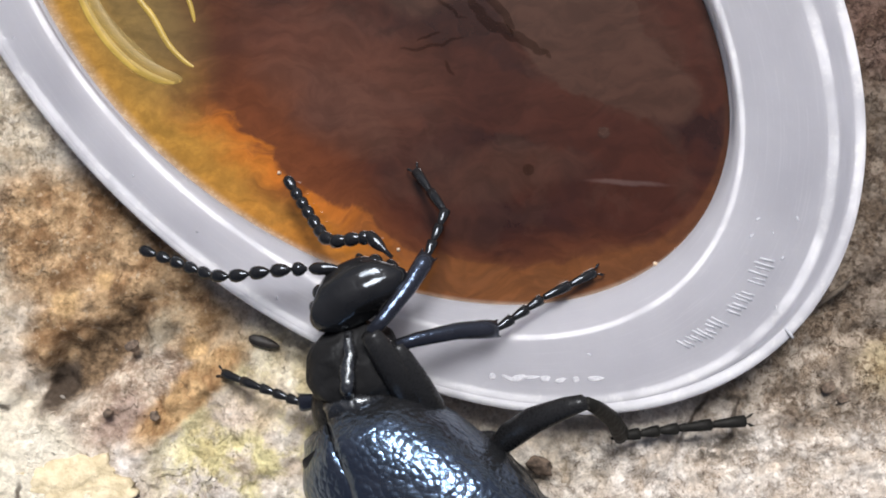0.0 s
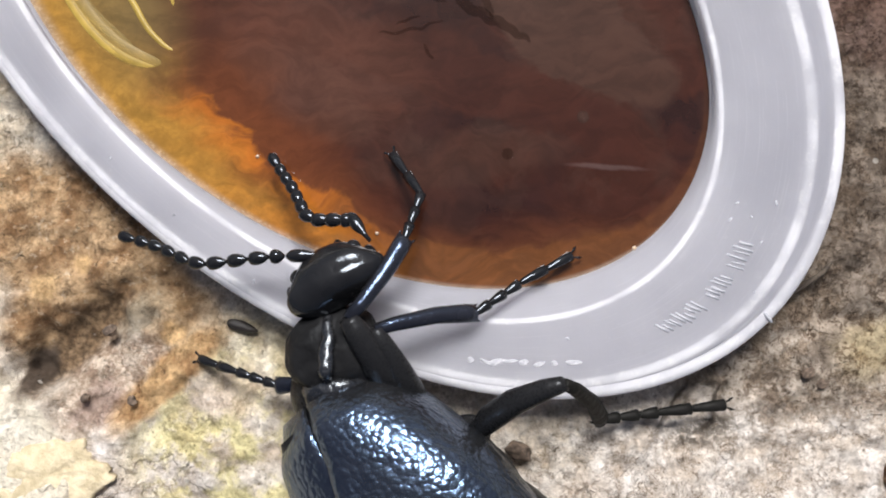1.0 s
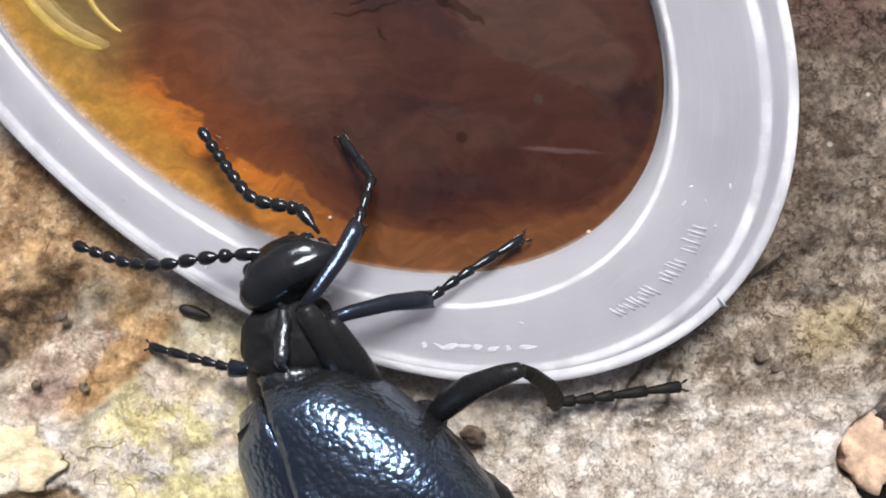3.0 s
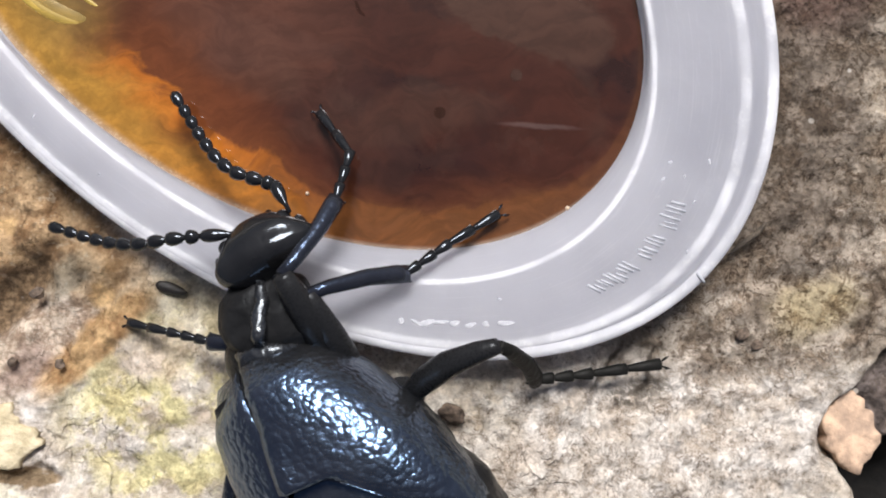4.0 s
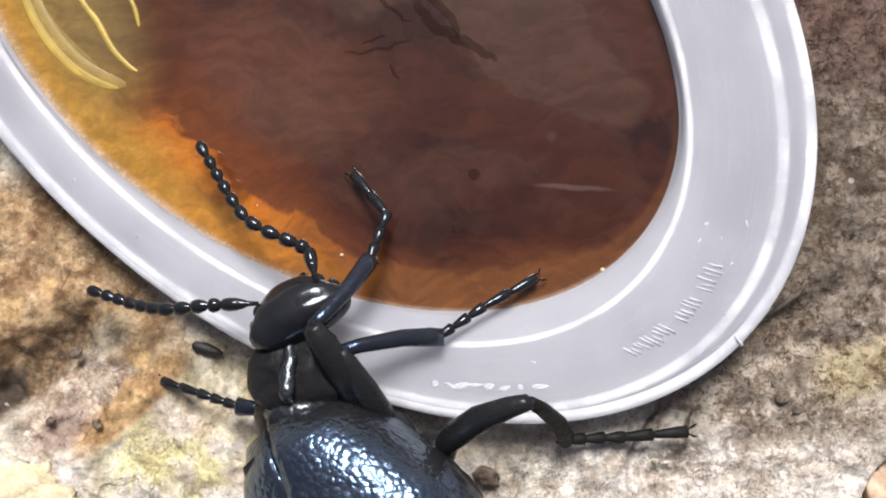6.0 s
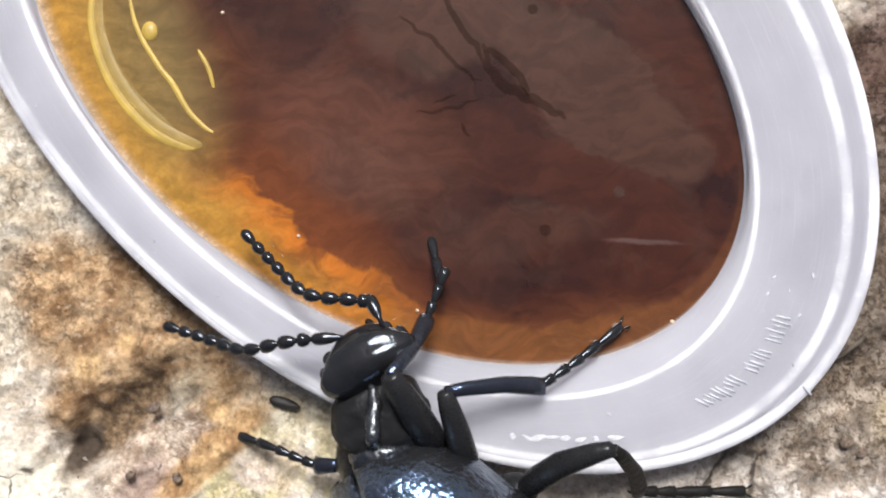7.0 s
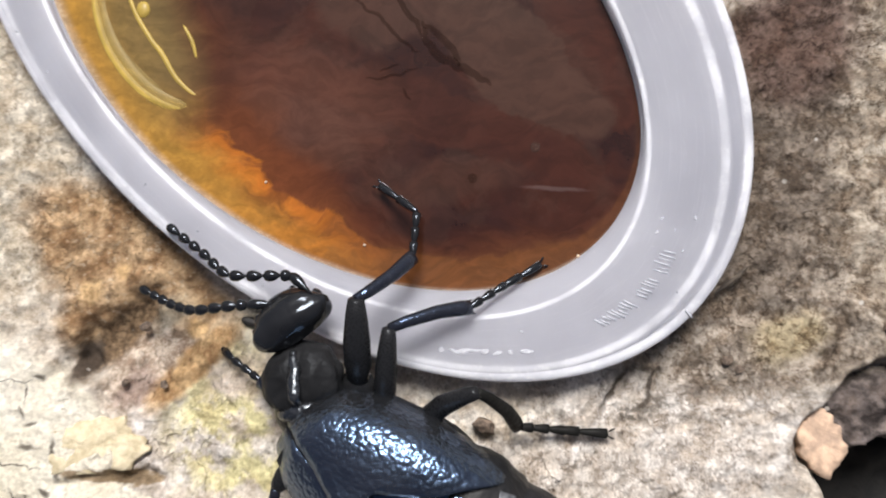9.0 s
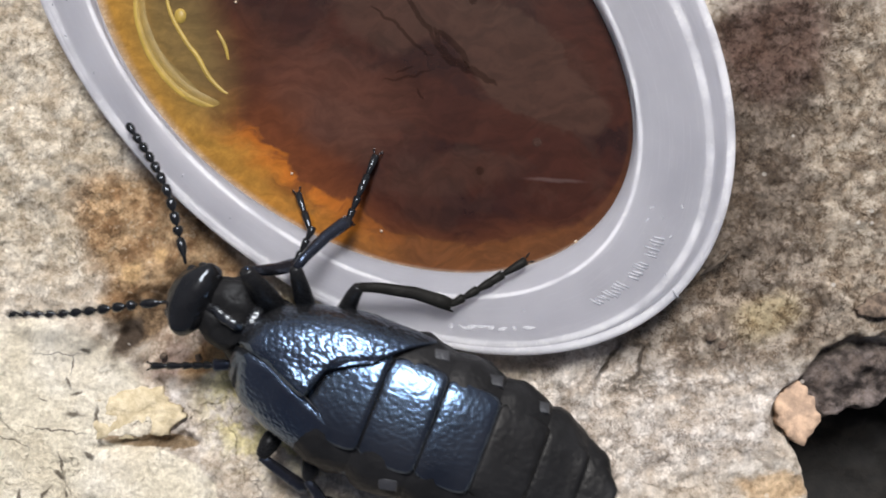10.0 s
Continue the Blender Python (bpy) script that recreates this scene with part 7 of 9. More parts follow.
    walk(legs['LM claw'], [
        (0, pose(-0.00833, 0.01049, 0.00282, -5.0, 8.5, 122.1)), (0.5, pose(-0.00820, 0.01047, 0.00282, -4.9, 8.5, 121.9)),
        (1, pose(-0.00807, 0.01044, 0.00281, -4.9, 8.5, 121.8)), (1.5, pose(-0.00793, 0.01042, 0.00281, -4.9, 8.5, 121.7)),
        (2, pose(-0.00780, 0.01039, 0.00280, -4.9, 8.5, 121.6)), (2.5, pose(-0.00767, 0.01037, 0.00280, -4.9, 8.5, 121.4)),
        (2.7, pose(-0.00762, 0.01036, 0.00280, -4.9, 8.6, 121.4)), (3.8, pose(-0.00733, 0.01030, 0.00279, -4.8, 8.6, 121.1)),
        (4, pose(-0.00727, 0.01029, 0.00279, -4.8, 8.6, 121.0)), (4.5, pose(-0.00714, 0.01027, 0.00278, -4.8, 8.6, 120.9)),
        (5, pose(-0.00714, 0.01028, 0.00279, -4.9, 8.7, 121.6)), (5.2, pose(-0.00714, 0.01028, 0.00279, -4.9, 8.7, 121.9)),
        (6.3, pose(-0.00713, 0.01031, 0.00279, -5.2, 8.9, 123.5)), (6.5, pose(-0.00713, 0.01031, 0.00279, -5.2, 9.0, 123.7)),
        (7, pose(-0.00743, 0.01086, 0.00288, -5.3, 9.1, 124.4)), (7.5, pose(-0.00712, 0.01069, 0.00285, -5.4, 9.1, 125.2)),
        (8, pose(-0.00669, 0.01052, 0.00282, -5.4, 9.1, 124.9)), (8.3, pose(-0.00619, 0.00972, 0.00270, -5.2, 9.0, 123.4)),
        (8.6, pose(-0.00463, 0.00984, 0.00279, -5.0, 8.4, 120.9)), (8.8, pose(-0.00479, 0.01080, 0.00300, -4.9, 6.8, 119.3)),
        (9, pose(-0.00373, 0.01143, 0.00316, -4.3, 5.1, 114.8)), (9.2, pose(-0.00432, 0.00906, 0.00213, -4.0, 8.6, 130.5)),
        (9.4, pose(-0.00330, 0.00903, 0.00151, -1.3, 12.5, 128.3)), (9.5, pose(-0.00315, 0.01023, 0.00120, 0.0, 14.5, 127.4)),
        (9.7, pose(-0.00562, 0.01101, 0.00058, 2.7, 16.8, 145.5)), (9.8, pose(-0.00816, 0.00907, 0.00043, 4.8, 12.7, 169.9)),
        (10, pose(-0.01185, 0.00957, -0.00018, 8.1, 10.3, -177.1)),
    ])
    walk(antennae['RA'][0], [
        (0, pose(0.00594, -0.01004, 0.00645, 9.4, 17.2, 8.0)), (0.5, pose(0.00595, -0.01004, 0.00645, 9.6, 19.6, 5.1)),
        (1, pose(0.00596, -0.01004, 0.00645, 9.7, 22.0, 1.5)), (1.5, pose(0.00597, -0.00994, 0.00647, 9.6, 20.3, 2.9)),
        (2, pose(0.00597, -0.00985, 0.00648, 9.5, 18.7, 4.1)), (2.5, pose(0.00597, -0.00975, 0.00650, 9.4, 17.3, 5.2)),
        (2.7, pose(0.00599, -0.00968, 0.00651, 9.5, 17.7, 3.6)), (3.8, pose(0.00609, -0.00927, 0.00657, 9.5, 19.9, -5.7)),
        (4, pose(0.00610, -0.00919, 0.00659, 9.4, 20.2, -7.6)), (4.5, pose(0.00615, -0.00901, 0.00662, 9.3, 21.0, -12.4)),
        (5, pose(0.00582, -0.00884, 0.00664, 8.7, 20.5, -22.6)), (5.2, pose(0.00576, -0.00882, 0.00665, 8.7, 20.3, -22.7)),
        (6.3, pose(0.00543, -0.00869, 0.00667, 8.6, 19.4, -23.3)), (6.5, pose(0.00537, -0.00866, 0.00667, 8.6, 19.2, -23.4)),
        (7, pose(0.00642, -0.00802, 0.00677, 9.5, 23.3, -11.0)), (7.5, pose(0.00612, -0.00881, 0.00665, 9.4, 19.2, -5.8)),
        (8, pose(0.00588, -0.00844, 0.00671, 9.3, 18.2, -8.0)), (8.3, pose(0.00600, -0.00863, 0.00668, 9.4, 17.8, -1.6)),
        (8.6, pose(0.00598, -0.00829, 0.00667, 9.7, 15.8, 11.0)), (8.8, pose(0.00569, -0.00833, 0.00662, 10.1, 16.3, 3.1)),
        (9, pose(0.00519, -0.00951, 0.00638, 10.4, 17.8, -3.4)), (9.2, pose(0.00636, -0.00929, 0.00704, 6.3, 18.5, -6.4)),
        (9.4, pose(0.00797, -0.00802, 0.00772, 1.9, 16.5, -20.7)), (9.5, pose(0.00817, -0.00725, 0.00800, 0.0, 16.2, -27.9)),
        (9.7, pose(0.00886, -0.00630, 0.00836, -2.7, 8.8, -33.8)), (9.8, pose(0.00894, -0.00708, 0.00861, -3.4, 11.8, -47.6)),
        (10, pose(0.00728, -0.00515, 0.00876, -5.1, 5.7, -51.7)),
    ])
    walk(antennae['RA'][1], [
        (0, pose(0.00715, -0.00987, 0.00607, 6.6, 11.5, 45.2)), (0.5, pose(0.00712, -0.00993, 0.00604, 6.7, 10.7, 44.6)),
        (1, pose(0.00707, -0.01001, 0.00600, 6.8, 9.7, 43.4)), (1.5, pose(0.00715, -0.00988, 0.00603, 7.0, 9.8, 41.1)),
        (2, pose(0.00723, -0.00975, 0.00605, 7.3, 9.9, 39.0)), (2.5, pose(0.00730, -0.00963, 0.00608, 7.5, 9.9, 36.9)),
        (2.7, pose(0.00733, -0.00959, 0.00608, 7.5, 9.9, 35.9)), (3.8, pose(0.00744, -0.00940, 0.00608, 8.0, 10.2, 30.1)),
        (4, pose(0.00745, -0.00937, 0.00608, 8.1, 10.3, 29.0)), (4.5, pose(0.00749, -0.00930, 0.00609, 8.3, 10.4, 26.1)),
        (5, pose(0.00714, -0.00940, 0.00611, 8.6, 9.2, 21.5)), (5.2, pose(0.00709, -0.00938, 0.00611, 8.6, 9.0, 21.3)),
        (6.3, pose(0.00683, -0.00929, 0.00613, 8.6, 8.0, 20.5)), (6.5, pose(0.00678, -0.00928, 0.00613, 8.6, 7.8, 20.3)),
        (7, pose(0.00761, -0.00825, 0.00625, 6.8, 4.8, 41.7)), (7.5, pose(0.00751, -0.00895, 0.00616, 7.2, 4.5, 38.1)),
        (8, pose(0.00735, -0.00865, 0.00622, 7.3, 4.3, 36.4)), (8.3, pose(0.00748, -0.00867, 0.00620, 7.0, 3.6, 39.9)),
        (8.6, pose(0.00754, -0.00798, 0.00622, 6.9, 1.6, 43.7)), (8.8, pose(0.00728, -0.00825, 0.00616, 7.5, 2.1, 40.0)),
        (9, pose(0.00676, -0.00960, 0.00587, 8.2, 2.5, 35.3)), (9.2, pose(0.00780, -0.00945, 0.00656, 4.6, 6.2, 41.1)),
        (9.4, pose(0.00942, -0.00857, 0.00726, 1.9, 10.1, 18.9)), (9.5, pose(0.00977, -0.00811, 0.00747, 0.0, 16.6, -18.8)),
        (9.7, pose(0.01048, -0.00739, 0.00806, -2.7, 8.8, -34.1)), (9.8, pose(0.01016, -0.00842, 0.00823, -3.1, 10.2, -51.7)),
        (10, pose(0.00847, -0.00665, 0.00857, -5.1, 5.7, -51.1)),
    ])
    walk(antennae['RA'][2], [
        (0, pose(0.00759, -0.00943, 0.00595, 5.2, 8.6, 56.4)), (0.5, pose(0.00756, -0.00949, 0.00592, 5.7, 8.2, 52.1)),
        (1, pose(0.00754, -0.00957, 0.00589, 6.2, 7.7, 48.3)), (1.5, pose(0.00765, -0.00945, 0.00591, 6.4, 7.8, 46.5)),
        (2, pose(0.00776, -0.00933, 0.00594, 6.6, 7.9, 44.8)), (2.5, pose(0.00787, -0.00920, 0.00596, 6.8, 8.0, 43.1)),
        (2.7, pose(0.00791, -0.00917, 0.00596, 6.9, 8.1, 41.7)), (3.8, pose(0.00809, -0.00902, 0.00595, 7.6, 8.7, 34.3)),
        (4, pose(0.00813, -0.00900, 0.00594, 7.8, 8.8, 33.0)), (4.5, pose(0.00820, -0.00895, 0.00594, 8.0, 9.0, 29.8)),
        (5, pose(0.00790, -0.00910, 0.00597, 8.2, 7.1, 27.2)), (5.2, pose(0.00786, -0.00908, 0.00598, 8.2, 6.9, 27.0)),
        (6.3, pose(0.00764, -0.00899, 0.00601, 8.2, 5.9, 26.3)), (6.5, pose(0.00760, -0.00897, 0.00602, 8.2, 5.7, 26.1)),
        (7, pose(0.00824, -0.00769, 0.00618, 6.6, 3.7, 43.9)), (7.5, pose(0.00818, -0.00842, 0.00609, 6.9, 3.3, 41.0)),
        (8, pose(0.00806, -0.00812, 0.00615, 7.0, 2.9, 39.9)), (8.3, pose(0.00818, -0.00809, 0.00614, 6.7, 2.6, 42.4)),
        (8.6, pose(0.00824, -0.00731, 0.00619, 6.8, 1.3, 44.3)), (8.8, pose(0.00802, -0.00763, 0.00612, 7.3, 1.4, 41.4)),
        (9, pose(0.00757, -0.00903, 0.00583, 8.1, 2.0, 36.6)), (9.2, pose(0.00847, -0.00886, 0.00646, 4.4, 5.1, 44.2)),
        (9.4, pose(0.01023, -0.00829, 0.00711, 1.9, 8.8, 23.8)), (9.5, pose(0.01064, -0.00840, 0.00720, 0.0, 16.2, -17.8)),
        (9.7, pose(0.01130, -0.00794, 0.00790, -2.7, 8.8, -34.2)), (9.8, pose(0.01073, -0.00914, 0.00806, -3.0, 10.0, -52.2)),
        (10, pose(0.00907, -0.00740, 0.00847, -5.2, 5.7, -50.8)),
    ])
    walk(antennae['RA'][3], [
        (0, pose(0.00812, -0.00863, 0.00580, 5.4, 9.8, 55.0)), (0.5, pose(0.00815, -0.00874, 0.00578, 5.9, 8.8, 51.1)),
        (1, pose(0.00817, -0.00886, 0.00576, 6.2, 8.0, 47.7)), (1.5, pose(0.00832, -0.00874, 0.00578, 6.5, 8.3, 45.7)),
        (2, pose(0.00848, -0.00862, 0.00580, 6.7, 8.5, 43.8)), (2.5, pose(0.00863, -0.00849, 0.00581, 6.9, 8.8, 41.9)),
        (2.7, pose(0.00869, -0.00847, 0.00581, 7.1, 9.1, 40.3)), (3.8, pose(0.00901, -0.00840, 0.00578, 7.9, 10.6, 31.7)),
        (4, pose(0.00906, -0.00839, 0.00577, 8.0, 10.9, 30.3)), (4.5, pose(0.00920, -0.00838, 0.00576, 8.3, 11.3, 27.0)),
        (5, pose(0.00899, -0.00854, 0.00582, 8.2, 7.3, 26.9)), (5.2, pose(0.00896, -0.00852, 0.00583, 8.2, 7.0, 26.9)),
        (6.3, pose(0.00879, -0.00842, 0.00588, 8.2, 5.9, 26.3)), (6.5, pose(0.00876, -0.00840, 0.00589, 8.2, 5.7, 26.1)),
        (7, pose(0.00912, -0.00684, 0.00610, 6.6, 3.7, 43.9)), (7.5, pose(0.00912, -0.00760, 0.00602, 6.9, 3.3, 41.0)),
        (8, pose(0.00906, -0.00729, 0.00609, 7.0, 2.9, 39.9)), (8.3, pose(0.00914, -0.00721, 0.00608, 6.7, 2.6, 42.4)),
        (8.6, pose(0.00923, -0.00635, 0.00616, 6.8, 1.3, 44.3)), (8.8, pose(0.00906, -0.00671, 0.00609, 7.3, 1.4, 41.4)),
        (9, pose(0.00870, -0.00820, 0.00578, 8.1, 2.0, 36.6)), (9.2, pose(0.00941, -0.00795, 0.00635, 4.4, 5.1, 44.2)),
        (9.4, pose(0.01138, -0.00779, 0.00692, 1.9, 8.8, 23.8)), (9.5, pose(0.01186, -0.00879, 0.00682, 0.0, 14.2, -18.1)),
        (9.7, pose(0.01243, -0.00871, 0.00769, -2.7, 8.8, -34.2)), (9.8, pose(0.01152, -0.01015, 0.00784, -3.3, 11.4, -48.0)),
        (10, pose(0.00992, -0.00844, 0.00833, -5.3, 6.3, -49.9)),
    ])
    walk(antennae['RA'][4], [
        (0, pose(0.00865, -0.00787, 0.00564, 9.0, 26.6, 31.5)), (0.5, pose(0.00873, -0.00801, 0.00564, 8.9, 22.9, 27.4)),
        (1, pose(0.00881, -0.00816, 0.00563, 8.9, 19.6, 25.3)), (1.5, pose(0.00900, -0.00804, 0.00564, 8.9, 19.9, 24.3)),
        (2, pose(0.00920, -0.00793, 0.00565, 9.0, 20.1, 23.8)), (2.5, pose(0.00939, -0.00781, 0.00565, 9.0, 20.1, 23.8)),
        (2.7, pose(0.00948, -0.00780, 0.00564, 9.1, 20.4, 22.2)), (3.8, pose(0.00993, -0.00783, 0.00557, 9.4, 21.1, 16.2)),
        (4, pose(0.01001, -0.00784, 0.00556, 9.4, 21.1, 15.5)), (4.5, pose(0.01020, -0.00787, 0.00554, 9.5, 20.9, 14.3)),
        (5, pose(0.01008, -0.00799, 0.00566, 9.0, 13.8, 15.1)), (5.2, pose(0.01006, -0.00797, 0.00568, 9.0, 13.1, 16.0)),
        (6.3, pose(0.00995, -0.00785, 0.00575, 8.7, 9.7, 20.1)), (6.5, pose(0.00993, -0.00783, 0.00576, 8.6, 9.2, 20.7)),
        (7, pose(0.01001, -0.00598, 0.00602, 7.5, 10.5, 36.1)), (7.5, pose(0.01006, -0.00679, 0.00595, 7.3, 5.4, 37.4)),
        (8, pose(0.01005, -0.00646, 0.00602, 7.2, 4.2, 37.7)), (8.3, pose(0.01010, -0.00633, 0.00603, 7.1, 4.9, 38.9)),
        (8.6, pose(0.01021, -0.00539, 0.00613, 7.1, 3.2, 41.7)), (8.8, pose(0.01009, -0.00580, 0.00605, 7.6, 2.5, 39.5)),
        (9, pose(0.00983, -0.00736, 0.00573, 8.5, 5.0, 33.3)), (9.2, pose(0.01035, -0.00704, 0.00623, 5.0, 8.6, 36.1)),
        (9.4, pose(0.01253, -0.00728, 0.00672, 1.9, 10.9, 19.5)), (9.5, pose(0.01309, -0.00920, 0.00650, -0.0, 13.1, -18.3)),
        (9.7, pose(0.01356, -0.00948, 0.00748, -2.8, 12.2, -32.4)), (9.8, pose(0.01237, -0.01110, 0.00758, -3.8, 13.4, -41.5)),
        (10, pose(0.01078, -0.00947, 0.00819, -6.1, 10.6, -43.1)),
    ])
    walk(antennae['RA'][5], [
        (0, pose(0.00930, -0.00747, 0.00526, 11.2, 36.8, 3.4)), (0.5, pose(0.00942, -0.00766, 0.00531, 10.7, 33.3, -3.2)),
        (1, pose(0.00952, -0.00782, 0.00535, 10.1, 29.5, -7.5)), (1.5, pose(0.00976, -0.00770, 0.00534, 10.2, 29.5, -3.9)),
        (2, pose(0.00999, -0.00757, 0.00533, 10.3, 29.3, 0.0)), (2.5, pose(0.01023, -0.00744, 0.00532, 10.3, 29.0, 4.2)),
        (2.7, pose(0.01034, -0.00745, 0.00529, 10.3, 28.6, 4.3)), (3.8, pose(0.01090, -0.00755, 0.00518, 10.0, 26.2, 5.8)),
        (4, pose(0.01100, -0.00756, 0.00517, 10.0, 25.7, 6.1)), (4.5, pose(0.01124, -0.00761, 0.00513, 9.9, 24.6, 6.8)),
        (5, pose(0.01119, -0.00769, 0.00538, 9.6, 21.2, -1.1)), (5.2, pose(0.01118, -0.00765, 0.00541, 9.6, 21.0, -0.6)),
        (6.3, pose(0.01112, -0.00742, 0.00553, 9.5, 19.4, 2.9)), (6.5, pose(0.01111, -0.00738, 0.00555, 9.5, 19.0, 3.7)),
        (7, pose(0.01095, -0.00530, 0.00581, 9.7, 25.2, 16.4)), (7.5, pose(0.01102, -0.00605, 0.00583, 9.2, 17.1, 15.4)),
        (8, pose(0.01107, -0.00567, 0.00593, 8.8, 13.9, 20.1)), (8.3, pose(0.01109, -0.00554, 0.00592, 9.3, 18.6, 15.4)),
        (8.6, pose(0.01122, -0.00449, 0.00605, 9.0, 14.5, 24.4)), (8.8, pose(0.01114, -0.00494, 0.00599, 9.4, 12.5, 20.8)),
        (9, pose(0.01096, -0.00662, 0.00561, 10.9, 23.8, 10.3)), (9.2, pose(0.01135, -0.00632, 0.00604, 6.2, 17.5, 11.7)),
        (9.4, pose(0.01369, -0.00687, 0.00648, 2.1, 17.2, 5.2)), (9.5, pose(0.01433, -0.00961, 0.00619, -0.0, 13.1, -18.3)),
        (9.7, pose(0.01470, -0.01020, 0.00719, -3.0, 18.0, -29.2)), (9.8, pose(0.01332, -0.01193, 0.00728, -3.8, 13.7, -40.3)),
        (10, pose(0.01174, -0.01036, 0.00794, -6.6, 13.7, -38.0)),
    ])
    walk(antennae['RA'][6], [
        (0, pose(0.01002, -0.00743, 0.00472, 10.1, 27.7, -2.2)), (0.5, pose(0.01016, -0.00770, 0.00482, 10.2, 29.6, -5.1)),
        (1, pose(0.01029, -0.00792, 0.00491, 10.0, 29.3, -10.1)), (1.5, pose(0.01056, -0.00776, 0.00489, 10.1, 28.3, -5.7)),
        (2, pose(0.01083, -0.00757, 0.00486, 10.0, 26.9, -1.9)), (2.5, pose(0.01110, -0.00737, 0.00484, 9.9, 25.3, 1.2)),
        (2.7, pose(0.01122, -0.00739, 0.00481, 9.9, 24.6, 1.2)), (3.8, pose(0.01185, -0.00745, 0.00471, 9.7, 21.5, 0.3)),
        (4, pose(0.01196, -0.00746, 0.00470, 9.6, 21.1, 0.1)), (4.5, pose(0.01224, -0.00749, 0.00467, 9.6, 20.0, -0.5)),
        (5, pose(0.01227, -0.00771, 0.00496, 9.6, 21.7, -3.7)), (5.2, pose(0.01227, -0.00766, 0.00499, 9.6, 21.8, -3.5)),
        (6.3, pose(0.01225, -0.00736, 0.00513, 9.6, 21.9, -3.0)), (6.5, pose(0.01225, -0.00731, 0.00516, 9.6, 21.9, -2.9)),
        (7, pose(0.01193, -0.00501, 0.00532, 9.8, 24.2, 8.7)), (7.5, pose(0.01204, -0.00577, 0.00551, 9.8, 23.0, 0.8)),
        (8, pose(0.01214, -0.00528, 0.00564, 9.6, 20.4, 5.8)), (8.3, pose(0.01213, -0.00525, 0.00555, 9.9, 25.3, -0.7)),
        (8.6, pose(0.01231, -0.00400, 0.00574, 10.0, 21.3, 11.7)), (8.8, pose(0.01226, -0.00451, 0.00573, 10.3, 20.0, 3.8)),
        (9, pose(0.01205, -0.00642, 0.00512, 11.2, 28.0, -4.4)), (9.2, pose(0.01247, -0.00609, 0.00568, 6.4, 19.7, 3.5)),
        (9.4, pose(0.01483, -0.00676, 0.00613, 2.1, 19.4, -0.8)), (9.5, pose(0.01550, -0.00999, 0.00590, -0.0, 13.3, -18.6)),
        (9.7, pose(0.01580, -0.01081, 0.00678, -3.0, 18.5, -26.8)), (9.8, pose(0.01423, -0.01271, 0.00699, -4.0, 13.1, -36.8)),
        (10, pose(0.01272, -0.01113, 0.00763, -6.7, 13.2, -36.8)),
    ])
    walk(antennae['RA'][7], [
        (0, pose(0.01078, -0.00746, 0.00432, 9.4, 18.9, -5.3)), (0.5, pose(0.01091, -0.00777, 0.00440, 9.6, 22.3, -4.5)),
        (1, pose(0.01103, -0.00806, 0.00449, 9.8, 25.3, -5.9)), (1.5, pose(0.01134, -0.00783, 0.00446, 9.7, 23.2, -3.6)),
        (2, pose(0.01165, -0.00760, 0.00444, 9.6, 21.0, -2.1)), (2.5, pose(0.01195, -0.00736, 0.00443, 9.5, 19.1, -1.3)),
        (2.7, pose(0.01208, -0.00737, 0.00442, 9.5, 18.6, -1.9)), (3.8, pose(0.01279, -0.00744, 0.00435, 9.3, 16.6, -4.9)),
        (4, pose(0.01291, -0.00746, 0.00433, 9.3, 16.3, -5.4)), (4.5, pose(0.01322, -0.00750, 0.00431, 9.2, 15.7, -6.7)),
        (5, pose(0.01330, -0.00778, 0.00455, 9.4, 19.9, -6.3)), (5.2, pose(0.01331, -0.00772, 0.00457, 9.5, 19.9, -6.0)),
        (6.3, pose(0.01334, -0.00742, 0.00470, 9.5, 20.2, -4.5)), (6.5, pose(0.01334, -0.00737, 0.00472, 9.5, 20.2, -4.2)),
        (7, pose(0.01293, -0.00486, 0.00487, 9.4, 16.5, 5.5)), (7.5, pose(0.01308, -0.00576, 0.00507, 9.7, 21.5, 2.3)),
        (8, pose(0.01323, -0.00517, 0.00523, 9.6, 20.2, 4.9)), (8.3, pose(0.01320, -0.00526, 0.00505, 9.6, 20.4, 4.7)),
        (8.6, pose(0.01345, -0.00376, 0.00529, 9.9, 18.5, 9.9)), (8.8, pose(0.01342, -0.00443, 0.00530, 10.3, 19.5, 5.0)),
        (9, pose(0.01315, -0.00650, 0.00454, 10.4, 16.8, 0.0)), (9.2, pose(0.01358, -0.00602, 0.00528, 6.3, 18.6, 5.5)),
        (9.4, pose(0.01591, -0.00678, 0.00575, 2.1, 19.5, -1.1)), (9.5, pose(0.01662, -0.01037, 0.00562, 0.0, 13.8, -19.2)),
        (9.7, pose(0.01686, -0.01135, 0.00638, -3.1, 15.8, -19.6)), (9.8, pose(0.01515, -0.01340, 0.00672, -4.3, 12.0, -30.5)),
        (10, pose(0.01367, -0.01184, 0.00736, -6.9, 11.2, -33.8)),
    ])
